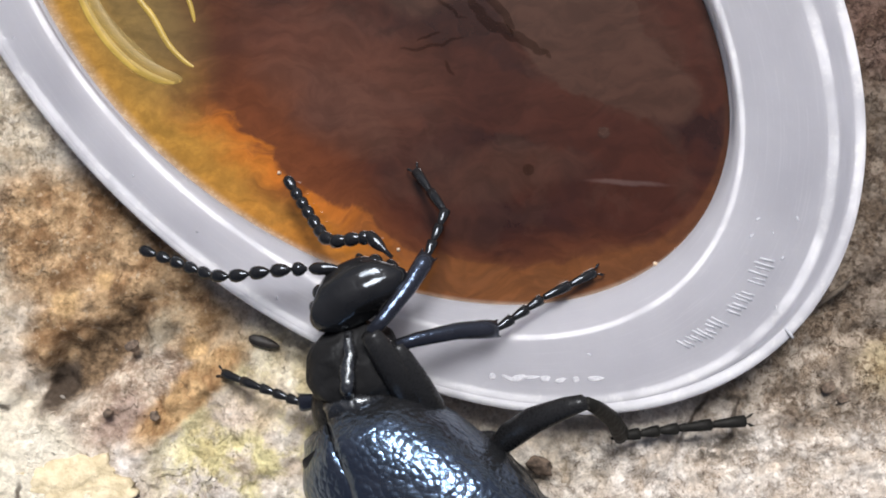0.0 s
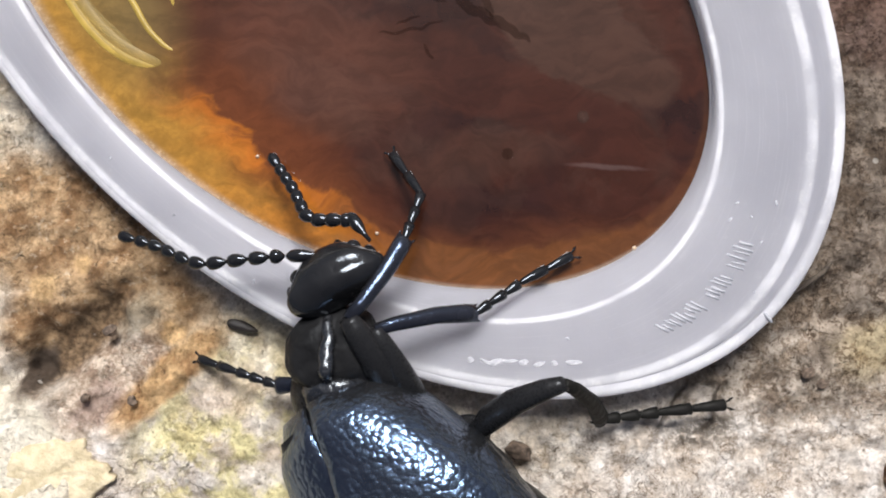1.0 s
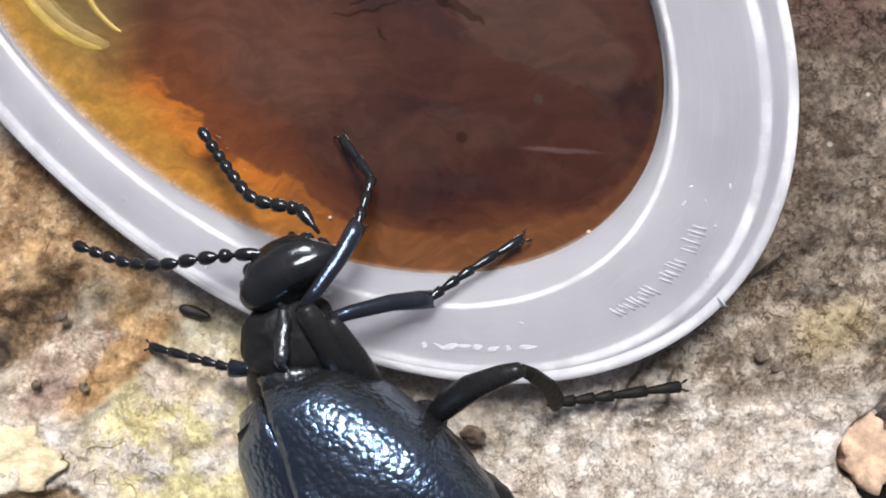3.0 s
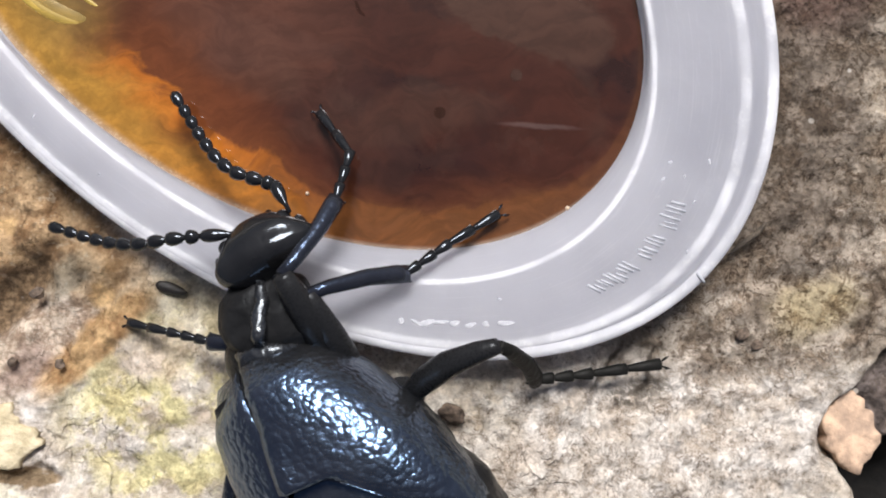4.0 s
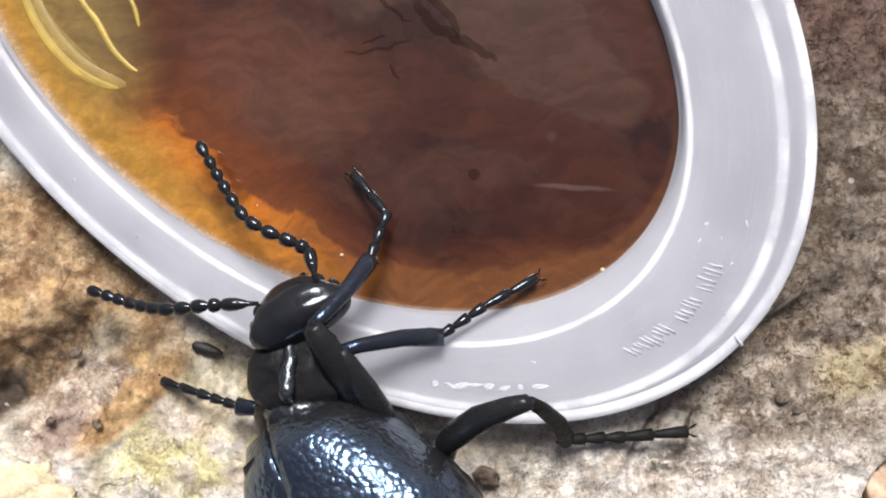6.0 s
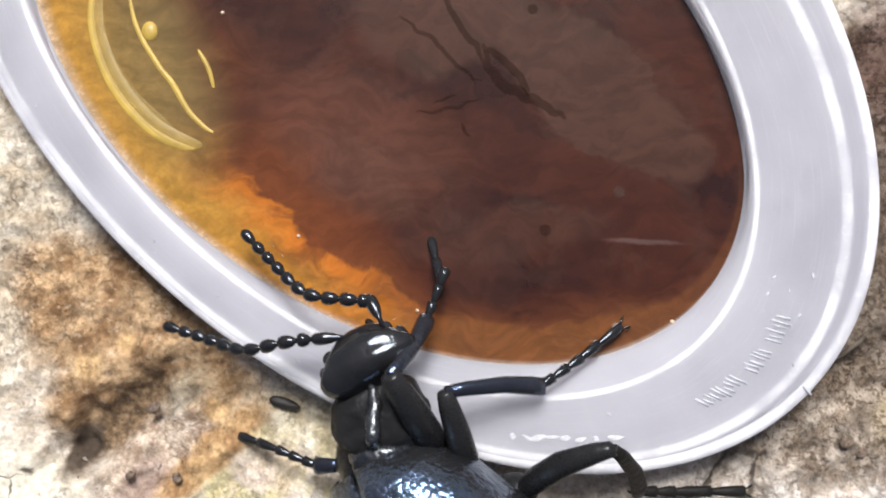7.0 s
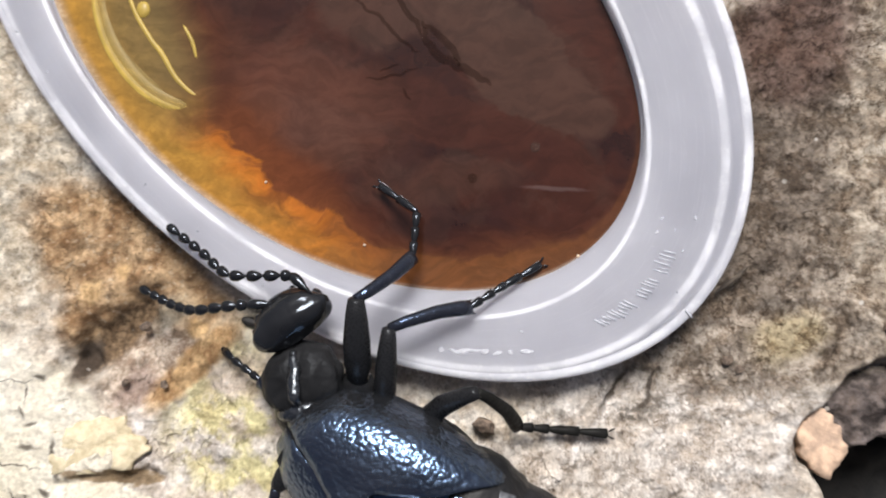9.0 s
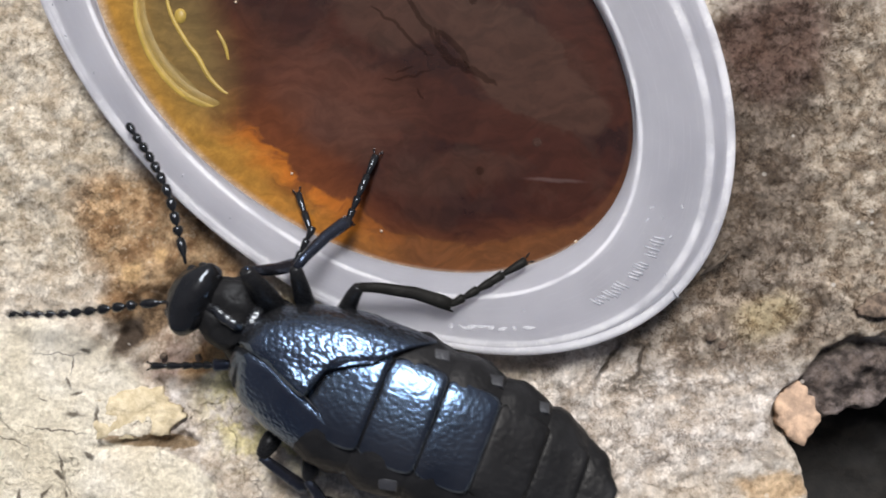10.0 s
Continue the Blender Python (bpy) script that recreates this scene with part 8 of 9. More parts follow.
    walk(antennae['RA'][8], [
        (0, pose(0.01155, -0.00753, 0.00406, 9.4, 18.2, -5.6)), (0.5, pose(0.01166, -0.00783, 0.00409, 9.5, 20.0, -4.4)),
        (1, pose(0.01177, -0.00813, 0.00414, 9.7, 22.3, -3.0)), (1.5, pose(0.01211, -0.00788, 0.00413, 9.6, 20.3, -2.5)),
        (2, pose(0.01246, -0.00763, 0.00413, 9.5, 18.8, -2.2)), (2.5, pose(0.01280, -0.00738, 0.00414, 9.4, 17.5, -1.9)),
        (2.7, pose(0.01294, -0.00740, 0.00413, 9.4, 17.2, -2.5)), (3.8, pose(0.01370, -0.00752, 0.00407, 9.3, 16.0, -5.5)),
        (4, pose(0.01384, -0.00755, 0.00406, 9.3, 15.8, -6.0)), (4.5, pose(0.01417, -0.00761, 0.00404, 9.2, 15.3, -7.1)),
        (5, pose(0.01429, -0.00788, 0.00419, 9.3, 18.4, -8.4)), (5.2, pose(0.01430, -0.00782, 0.00421, 9.3, 18.3, -8.0)),
        (6.3, pose(0.01438, -0.00750, 0.00431, 9.4, 18.3, -6.0)), (6.5, pose(0.01439, -0.00744, 0.00433, 9.4, 18.4, -5.7)),
        (7, pose(0.01393, -0.00476, 0.00457, 9.3, 14.1, 4.6)), (7.5, pose(0.01407, -0.00572, 0.00468, 9.5, 19.1, 4.6)),
        (8, pose(0.01427, -0.00508, 0.00485, 9.6, 19.5, 4.0)), (8.3, pose(0.01423, -0.00518, 0.00466, 9.3, 15.5, 9.9)),
        (8.6, pose(0.01455, -0.00357, 0.00492, 9.7, 15.4, 8.2)), (8.8, pose(0.01453, -0.00434, 0.00491, 10.1, 17.5, 9.3)),
        (9, pose(0.01429, -0.00650, 0.00419, 10.3, 12.9, 1.5)), (9.2, pose(0.01464, -0.00592, 0.00492, 6.2, 17.1, 8.2)),
        (9.4, pose(0.01694, -0.00680, 0.00538, 2.1, 19.7, -1.8)), (9.5, pose(0.01767, -0.01073, 0.00535, 0.0, 14.1, -19.5)),
        (9.7, pose(0.01793, -0.01173, 0.00606, -3.2, 13.7, -14.7)), (9.8, pose(0.01609, -0.01395, 0.00649, -4.3, 11.6, -28.5)),
        (10, pose(0.01462, -0.01248, 0.00713, -7.0, 10.1, -32.2)),
    ])
    walk(antennae['RA'][9], [
        (0, pose(0.01229, -0.00760, 0.00381, 9.4, 18.2, -5.6)), (0.5, pose(0.01239, -0.00788, 0.00382, 9.5, 20.0, -4.4)),
        (1, pose(0.01248, -0.00817, 0.00385, 9.7, 22.1, -2.9)), (1.5, pose(0.01286, -0.00792, 0.00385, 9.6, 20.3, -2.5)),
        (2, pose(0.01324, -0.00766, 0.00387, 9.5, 18.8, -2.2)), (2.5, pose(0.01361, -0.00740, 0.00389, 9.4, 17.5, -1.9)),
        (2.7, pose(0.01376, -0.00743, 0.00388, 9.4, 17.2, -2.5)), (3.8, pose(0.01457, -0.00761, 0.00382, 9.3, 16.0, -5.5)),
        (4, pose(0.01471, -0.00764, 0.00381, 9.3, 15.8, -6.0)), (4.5, pose(0.01507, -0.00772, 0.00379, 9.2, 15.3, -7.1)),
        (5, pose(0.01522, -0.00802, 0.00388, 9.3, 18.3, -8.5)), (5.2, pose(0.01524, -0.00796, 0.00389, 9.3, 18.2, -8.2)),
        (6.3, pose(0.01537, -0.00761, 0.00398, 9.4, 18.1, -6.3)), (6.5, pose(0.01539, -0.00754, 0.00400, 9.4, 18.0, -5.9)),
        (7, pose(0.01490, -0.00468, 0.00433, 9.3, 14.1, 4.6)), (7.5, pose(0.01502, -0.00564, 0.00435, 9.5, 18.3, 5.3)),
        (8, pose(0.01527, -0.00501, 0.00450, 9.5, 19.1, 3.5)), (8.3, pose(0.01524, -0.00500, 0.00438, 9.2, 14.9, 10.5)),
        (8.6, pose(0.01561, -0.00342, 0.00462, 9.7, 14.9, 7.9)), (8.8, pose(0.01558, -0.00417, 0.00458, 10.0, 16.5, 11.4)),
        (9, pose(0.01540, -0.00647, 0.00394, 10.3, 12.9, 1.5)), (9.2, pose(0.01564, -0.00577, 0.00461, 6.2, 16.7, 8.9)),
        (9.4, pose(0.01791, -0.00683, 0.00504, 2.1, 19.7, -2.1)), (9.5, pose(0.01866, -0.01108, 0.00509, 0.0, 14.1, -19.5)),
        (9.7, pose(0.01898, -0.01200, 0.00580, -3.2, 13.6, -14.5)), (9.8, pose(0.01700, -0.01444, 0.00628, -4.3, 11.6, -28.5)),
        (10, pose(0.01553, -0.01305, 0.00694, -7.0, 10.1, -32.2)),
    ])
    walk(antennae['RA'][10], [
        (0, pose(0.01303, -0.00768, 0.00357, 9.4, 18.2, -5.6)), (0.5, pose(0.01311, -0.00794, 0.00356, 9.5, 20.0, -4.4)),
        (1, pose(0.01320, -0.00821, 0.00355, 9.7, 22.1, -2.9)), (1.5, pose(0.01361, -0.00795, 0.00358, 9.6, 20.3, -2.5)),
        (2, pose(0.01401, -0.00769, 0.00360, 9.5, 18.8, -2.2)), (2.5, pose(0.01442, -0.00743, 0.00363, 9.4, 17.5, -1.9)),
        (2.7, pose(0.01458, -0.00747, 0.00362, 9.4, 17.2, -2.5)), (3.8, pose(0.01544, -0.00769, 0.00357, 9.3, 16.0, -5.5)),
        (4, pose(0.01559, -0.00773, 0.00356, 9.3, 15.8, -6.0)), (4.5, pose(0.01598, -0.00783, 0.00354, 9.2, 15.3, -7.1)),
        (5, pose(0.01616, -0.00816, 0.00356, 9.3, 18.3, -8.5)), (5.2, pose(0.01619, -0.00809, 0.00358, 9.3, 18.2, -8.2)),
        (6.3, pose(0.01636, -0.00771, 0.00366, 9.4, 18.1, -6.3)), (6.5, pose(0.01639, -0.00765, 0.00367, 9.4, 18.0, -5.9)),
        (7, pose(0.01586, -0.00461, 0.00408, 9.3, 14.1, 4.6)), (7.5, pose(0.01597, -0.00555, 0.00403, 9.5, 18.3, 5.3)),
        (8, pose(0.01626, -0.00495, 0.00415, 9.5, 19.1, 3.5)), (8.3, pose(0.01624, -0.00482, 0.00411, 9.2, 14.9, 10.5)),
        (8.6, pose(0.01667, -0.00327, 0.00434, 9.7, 14.9, 7.9)), (8.8, pose(0.01662, -0.00395, 0.00426, 10.0, 16.5, 11.4)),
        (9, pose(0.01651, -0.00644, 0.00368, 10.3, 12.9, 1.5)), (9.2, pose(0.01665, -0.00561, 0.00431, 6.2, 16.7, 8.9)),
        (9.4, pose(0.01888, -0.00687, 0.00469, 2.1, 19.7, -2.1)), (9.5, pose(0.01965, -0.01144, 0.00482, 0.0, 14.1, -19.5)),
        (9.7, pose(0.02004, -0.01228, 0.00553, -3.2, 13.6, -14.5)), (9.8, pose(0.01790, -0.01494, 0.00607, -4.3, 11.6, -28.5)),
        (10, pose(0.01644, -0.01362, 0.00675, -7.0, 10.1, -32.2)),
    ])
    walk(antennae['LA'][0], [
        (0, pose(0.00714, -0.00710, 0.00641, 5.9, -0.9, 49.3)), (0.5, pose(0.00709, -0.00699, 0.00643, 5.8, -0.6, 49.6)),
        (1, pose(0.00704, -0.00687, 0.00645, 5.8, -0.3, 50.1)), (1.5, pose(0.00693, -0.00676, 0.00647, 5.8, -0.4, 50.4)),
        (2, pose(0.00682, -0.00664, 0.00648, 5.7, -0.5, 50.8)), (2.5, pose(0.00670, -0.00653, 0.00650, 5.7, -0.5, 51.1)),
        (2.7, pose(0.00676, -0.00637, 0.00653, 5.6, -0.7, 51.3)), (3.8, pose(0.00704, -0.00552, 0.00666, 5.5, -1.5, 52.3)),
        (4, pose(0.00709, -0.00536, 0.00669, 5.5, -1.6, 52.4)), (4.5, pose(0.00722, -0.00498, 0.00675, 5.5, -1.9, 52.8)),
        (5, pose(0.00716, -0.00484, 0.00677, 6.0, 3.0, 48.6)), (5.2, pose(0.00712, -0.00475, 0.00678, 6.0, 2.6, 49.0)),
        (6.3, pose(0.00687, -0.00424, 0.00686, 5.7, 0.7, 50.9)), (6.5, pose(0.00683, -0.00415, 0.00688, 5.7, 0.5, 51.2)),
        (7, pose(0.00730, -0.00532, 0.00669, 5.5, -1.4, 52.1)), (7.5, pose(0.00686, -0.00638, 0.00653, 5.5, -1.1, 52.3)),
        (8, pose(0.00656, -0.00612, 0.00657, 5.9, -1.6, 49.4)), (8.3, pose(0.00672, -0.00534, 0.00669, 5.9, -0.5, 49.4)),
        (8.6, pose(0.00701, -0.00579, 0.00658, 5.8, -1.7, 52.2)), (8.8, pose(0.00706, -0.00590, 0.00653, 6.8, -0.6, 45.6)),
        (9, pose(0.00690, -0.00690, 0.00633, 7.9, -0.1, 38.2)), (9.2, pose(0.00756, -0.00761, 0.00672, 4.4, 4.6, 43.5)),
        (9.4, pose(0.00820, -0.00384, 0.00737, 1.1, 10.4, 56.4)), (9.5, pose(0.00866, -0.00280, 0.00750, 0.0, 15.2, 59.3)),
        (9.7, pose(0.00865, -0.00167, 0.00760, -2.2, 20.9, 49.8)), (9.8, pose(0.00895, -0.00219, 0.00769, -3.4, 15.4, 46.3)),
        (10, pose(0.00779, -0.00091, 0.00766, -7.3, 11.6, 26.0)),
    ])
    walk(antennae['LA'][1], [
        (0, pose(0.00849, -0.00553, 0.00644, 5.8, -0.2, 49.9)), (0.5, pose(0.00843, -0.00541, 0.00645, 5.8, 0.4, 50.5)),
        (1, pose(0.00837, -0.00529, 0.00646, 5.7, 1.0, 51.2)), (1.5, pose(0.00824, -0.00518, 0.00648, 5.6, 0.9, 51.5)),
        (2, pose(0.00810, -0.00507, 0.00650, 5.6, 0.8, 51.9)), (2.5, pose(0.00798, -0.00495, 0.00652, 5.5, 0.8, 52.3)),
        (2.7, pose(0.00801, -0.00481, 0.00655, 5.6, 0.4, 52.2)), (3.8, pose(0.00820, -0.00401, 0.00671, 5.5, -1.4, 52.3)),
        (4, pose(0.00824, -0.00387, 0.00674, 5.5, -1.6, 52.4)), (4.5, pose(0.00834, -0.00351, 0.00681, 5.5, -1.9, 52.8)),
        (5, pose(0.00835, -0.00349, 0.00667, 5.7, 5.8, 51.4)), (5.2, pose(0.00829, -0.00340, 0.00670, 5.7, 5.5, 51.4)),
        (6.3, pose(0.00796, -0.00290, 0.00684, 5.7, 2.6, 51.6)), (6.5, pose(0.00791, -0.00281, 0.00687, 5.6, 2.0, 51.7)),
        (7, pose(0.00846, -0.00384, 0.00674, 5.5, -1.3, 52.2)), (7.5, pose(0.00808, -0.00481, 0.00657, 5.5, -0.6, 52.4)),
        (8, pose(0.00782, -0.00465, 0.00662, 5.9, -1.6, 49.4)), (8.3, pose(0.00788, -0.00399, 0.00671, 5.9, -0.3, 49.6)),
        (8.6, pose(0.00812, -0.00436, 0.00663, 5.8, -1.7, 52.2)), (8.8, pose(0.00831, -0.00462, 0.00655, 6.8, -0.3, 45.7)),
        (9, pose(0.00828, -0.00582, 0.00633, 7.9, 0.0, 38.2)), (9.2, pose(0.00861, -0.00661, 0.00660, 4.4, 6.8, 44.2)),
        (9.4, pose(0.00893, -0.00275, 0.00713, 1.1, 16.4, 57.7)), (9.5, pose(0.00926, -0.00179, 0.00718, 0.0, 24.4, 61.4)),
        (9.7, pose(0.00950, -0.00067, 0.00710, -1.6, 28.0, 62.7)), (9.8, pose(0.00986, -0.00124, 0.00733, -3.0, 20.8, 53.5)),
        (10, pose(0.00976, 0.00005, 0.00721, -7.3, 16.4, 26.5)),
    ])
    walk(antennae['LA'][2], [
        (0, pose(0.00916, -0.00473, 0.00645, 5.4, 3.7, 53.4)), (0.5, pose(0.00909, -0.00461, 0.00644, 5.4, 4.0, 53.8)),
        (1, pose(0.00902, -0.00448, 0.00644, 5.4, 4.3, 54.1)), (1.5, pose(0.00887, -0.00438, 0.00646, 5.3, 4.4, 54.7)),
        (2, pose(0.00873, -0.00427, 0.00649, 5.2, 4.6, 55.3)), (2.5, pose(0.00859, -0.00415, 0.00651, 5.1, 4.8, 56.0)),
        (2.7, pose(0.00862, -0.00401, 0.00654, 5.2, 4.9, 55.8)), (3.8, pose(0.00879, -0.00326, 0.00674, 5.3, 4.1, 54.7)),
        (4, pose(0.00882, -0.00312, 0.00677, 5.3, 3.7, 54.5)), (4.5, pose(0.00889, -0.00278, 0.00684, 5.3, 2.3, 54.1)),
        (5, pose(0.00891, -0.00279, 0.00658, 5.5, 8.6, 54.2)), (5.2, pose(0.00885, -0.00270, 0.00662, 5.5, 8.7, 54.2)),
        (6.3, pose(0.00850, -0.00223, 0.00680, 5.5, 8.4, 53.8)), (6.5, pose(0.00844, -0.00214, 0.00683, 5.5, 8.1, 53.7)),
        (7, pose(0.00903, -0.00309, 0.00676, 5.1, 4.2, 56.6)), (7.5, pose(0.00868, -0.00403, 0.00658, 5.5, 4.2, 53.0)),
        (8, pose(0.00845, -0.00392, 0.00665, 5.7, 1.8, 50.8)), (8.3, pose(0.00845, -0.00331, 0.00671, 5.6, 4.5, 52.0)),
        (8.6, pose(0.00868, -0.00364, 0.00666, 5.8, 2.7, 52.8)), (8.8, pose(0.00893, -0.00398, 0.00655, 6.5, 5.3, 49.0)),
        (9, pose(0.00897, -0.00527, 0.00633, 7.7, 4.9, 40.9)), (9.2, pose(0.00912, -0.00611, 0.00651, 4.3, 15.5, 47.3)),
        (9.4, pose(0.00926, -0.00221, 0.00694, 1.1, 24.3, 59.6)), (9.5, pose(0.00952, -0.00131, 0.00693, 0.0, 33.1, 63.7)),
        (9.7, pose(0.00978, -0.00012, 0.00677, -1.4, 30.4, 68.0)), (9.8, pose(0.01023, -0.00074, 0.00710, -2.3, 27.1, 63.5)),
        (10, pose(0.01072, 0.00053, 0.00689, -7.5, 21.4, 27.2)),
    ])
    walk(antennae['LA'][3], [
        (0, pose(0.01003, -0.00357, 0.00635, 5.1, 6.8, 56.2)), (0.5, pose(0.00994, -0.00344, 0.00634, 5.2, 6.4, 55.9)),
        (1, pose(0.00987, -0.00331, 0.00633, 5.2, 5.9, 55.5)), (1.5, pose(0.00970, -0.00321, 0.00635, 5.1, 6.4, 56.4)),
        (2, pose(0.00954, -0.00310, 0.00637, 5.0, 6.8, 57.3)), (2.5, pose(0.00938, -0.00298, 0.00639, 4.9, 7.3, 58.3)),
        (2.7, pose(0.00941, -0.00286, 0.00642, 4.9, 8.0, 58.4)), (3.8, pose(0.00955, -0.00219, 0.00664, 5.0, 12.6, 58.5)),
        (4, pose(0.00957, -0.00206, 0.00668, 5.0, 13.5, 58.5)), (4.5, pose(0.00964, -0.00174, 0.00679, 5.1, 15.8, 58.4)),
        (5, pose(0.00965, -0.00177, 0.00639, 5.4, 9.0, 54.7)), (5.2, pose(0.00958, -0.00169, 0.00643, 5.4, 9.4, 54.7)),
        (6.3, pose(0.00920, -0.00126, 0.00663, 5.4, 11.7, 55.0)), (6.5, pose(0.00914, -0.00119, 0.00667, 5.4, 12.2, 55.1)),
        (7, pose(0.00975, -0.00201, 0.00666, 4.3, 12.2, 63.2)), (7.5, pose(0.00951, -0.00293, 0.00648, 5.5, 8.7, 53.7)),
        (8, pose(0.00930, -0.00287, 0.00660, 5.5, 9.3, 54.0)), (8.3, pose(0.00921, -0.00233, 0.00662, 5.4, 10.3, 55.0)),
        (8.6, pose(0.00944, -0.00264, 0.00660, 5.8, 10.7, 54.0)), (8.8, pose(0.00974, -0.00305, 0.00644, 6.2, 11.6, 52.8)),
        (9, pose(0.00989, -0.00448, 0.00622, 7.5, 12.4, 45.1)), (9.2, pose(0.00978, -0.00539, 0.00624, 4.3, 21.5, 49.6)),
        (9.4, pose(0.00969, -0.00148, 0.00656, 1.1, 26.6, 59.9)), (9.5, pose(0.00984, -0.00067, 0.00647, 0.0, 34.5, 64.0)),
        (9.7, pose(0.01011, 0.00068, 0.00626, -1.3, 33.5, 69.2)), (9.8, pose(0.01060, 0.00001, 0.00667, -2.1, 28.6, 66.1)),
        (10, pose(0.01202, 0.00119, 0.00632, -7.6, 23.1, 26.7)),
    ])
    walk(antennae['LA'][4], [
        (0, pose(0.01083, -0.00237, 0.00618, 5.3, 7.7, 55.6)), (0.5, pose(0.01075, -0.00225, 0.00618, 5.3, 7.1, 55.1)),
        (1, pose(0.01069, -0.00212, 0.00618, 5.4, 6.6, 54.6)), (1.5, pose(0.01049, -0.00202, 0.00619, 5.3, 7.3, 55.4)),
        (2, pose(0.01030, -0.00191, 0.00620, 5.2, 8.1, 56.4)), (2.5, pose(0.01012, -0.00179, 0.00621, 5.0, 9.1, 57.5)),
        (2.7, pose(0.01013, -0.00168, 0.00623, 5.1, 10.0, 57.4)), (3.8, pose(0.01022, -0.00108, 0.00635, 5.4, 16.2, 56.4)),
        (4, pose(0.01024, -0.00097, 0.00638, 5.5, 17.7, 56.1)), (4.5, pose(0.01028, -0.00070, 0.00644, 5.9, 21.7, 55.1)),
        (5, pose(0.01037, -0.00075, 0.00620, 5.9, 14.6, 52.2)), (5.2, pose(0.01029, -0.00068, 0.00622, 5.9, 14.7, 52.2)),
        (6.3, pose(0.00988, -0.00029, 0.00638, 5.9, 15.5, 52.8)), (6.5, pose(0.00981, -0.00022, 0.00641, 5.9, 15.7, 52.9)),
        (7, pose(0.01033, -0.00086, 0.00639, 5.0, 16.5, 59.2)), (7.5, pose(0.01032, -0.00182, 0.00627, 5.7, 9.9, 52.5)),
        (8, pose(0.01008, -0.00180, 0.00639, 5.6, 11.7, 54.0)), (8.3, pose(0.00992, -0.00133, 0.00639, 5.5, 11.7, 54.6)),
        (8.6, pose(0.01017, -0.00163, 0.00636, 6.0, 13.2, 53.3)), (8.8, pose(0.01048, -0.00208, 0.00619, 6.6, 13.8, 50.8)),
        (9, pose(0.01074, -0.00363, 0.00596, 7.7, 14.9, 44.4)), (9.2, pose(0.01040, -0.00467, 0.00587, 4.3, 23.8, 51.3)),
        (9.4, pose(0.01011, -0.00076, 0.00614, 1.3, 30.1, 57.5)), (9.5, pose(0.01015, -0.00004, 0.00598, 0.0, 35.0, 63.9)),
        (9.7, pose(0.01040, 0.00145, 0.00571, -1.3, 37.6, 71.0)), (9.8, pose(0.01094, 0.00078, 0.00621, -2.0, 33.7, 68.8)),
        (10, pose(0.01330, 0.00184, 0.00571, -7.8, 25.4, 25.3)),
    ])
    walk(antennae['LA'][5], [
        (0, pose(0.01164, -0.00118, 0.00598, 6.9, 19.1, 46.0)), (0.5, pose(0.01158, -0.00107, 0.00600, 7.1, 17.5, 43.7)),
        (1, pose(0.01151, -0.00095, 0.00602, 7.2, 16.1, 41.7)), (1.5, pose(0.01129, -0.00086, 0.00601, 7.0, 17.3, 44.5)),
        (2, pose(0.01108, -0.00075, 0.00600, 6.6, 18.6, 48.0)), (2.5, pose(0.01087, -0.00061, 0.00599, 6.1, 19.9, 52.4)),
        (2.7, pose(0.01087, -0.00052, 0.00599, 6.3, 20.4, 51.7)), (3.8, pose(0.01093, -0.00003, 0.00598, 7.0, 22.8, 47.5)),
        (4, pose(0.01094, 0.00006, 0.00598, 7.1, 23.0, 46.7)), (4.5, pose(0.01096, 0.00027, 0.00597, 7.4, 23.5, 44.7)),
        (5, pose(0.01111, 0.00021, 0.00588, 7.2, 25.2, 47.0)), (5.2, pose(0.01103, 0.00027, 0.00591, 7.3, 25.5, 46.7)),
        (6.3, pose(0.01058, 0.00062, 0.00606, 7.6, 27.2, 45.1)), (6.5, pose(0.01050, 0.00069, 0.00609, 7.7, 27.5, 44.9)),
        (7, pose(0.01096, 0.00020, 0.00602, 7.8, 25.4, 42.0)), (7.5, pose(0.01114, -0.00074, 0.00603, 7.4, 17.6, 41.3)),
        (8, pose(0.01086, -0.00073, 0.00611, 7.5, 18.8, 41.0)), (8.3, pose(0.01062, -0.00034, 0.00614, 7.2, 21.1, 44.6)),
        (8.6, pose(0.01091, -0.00064, 0.00608, 7.7, 20.7, 43.0)), (8.8, pose(0.01124, -0.00114, 0.00589, 8.6, 21.7, 38.1)),
        (9, pose(0.01158, -0.00280, 0.00565, 9.4, 23.2, 34.0)), (9.2, pose(0.01098, -0.00394, 0.00546, 4.2, 27.8, 54.3)),
        (9.4, pose(0.01055, -0.00008, 0.00567, 1.4, 32.9, 55.4)), (9.5, pose(0.01046, 0.00059, 0.00549, 0.0, 35.1, 63.9)),
        (9.7, pose(0.01066, 0.00220, 0.00511, -1.4, 37.4, 68.2)), (9.8, pose(0.01123, 0.00151, 0.00568, -1.7, 40.8, 73.3)),
        (10, pose(0.01458, 0.00244, 0.00504, -7.9, 25.8, 24.7)),
    ])
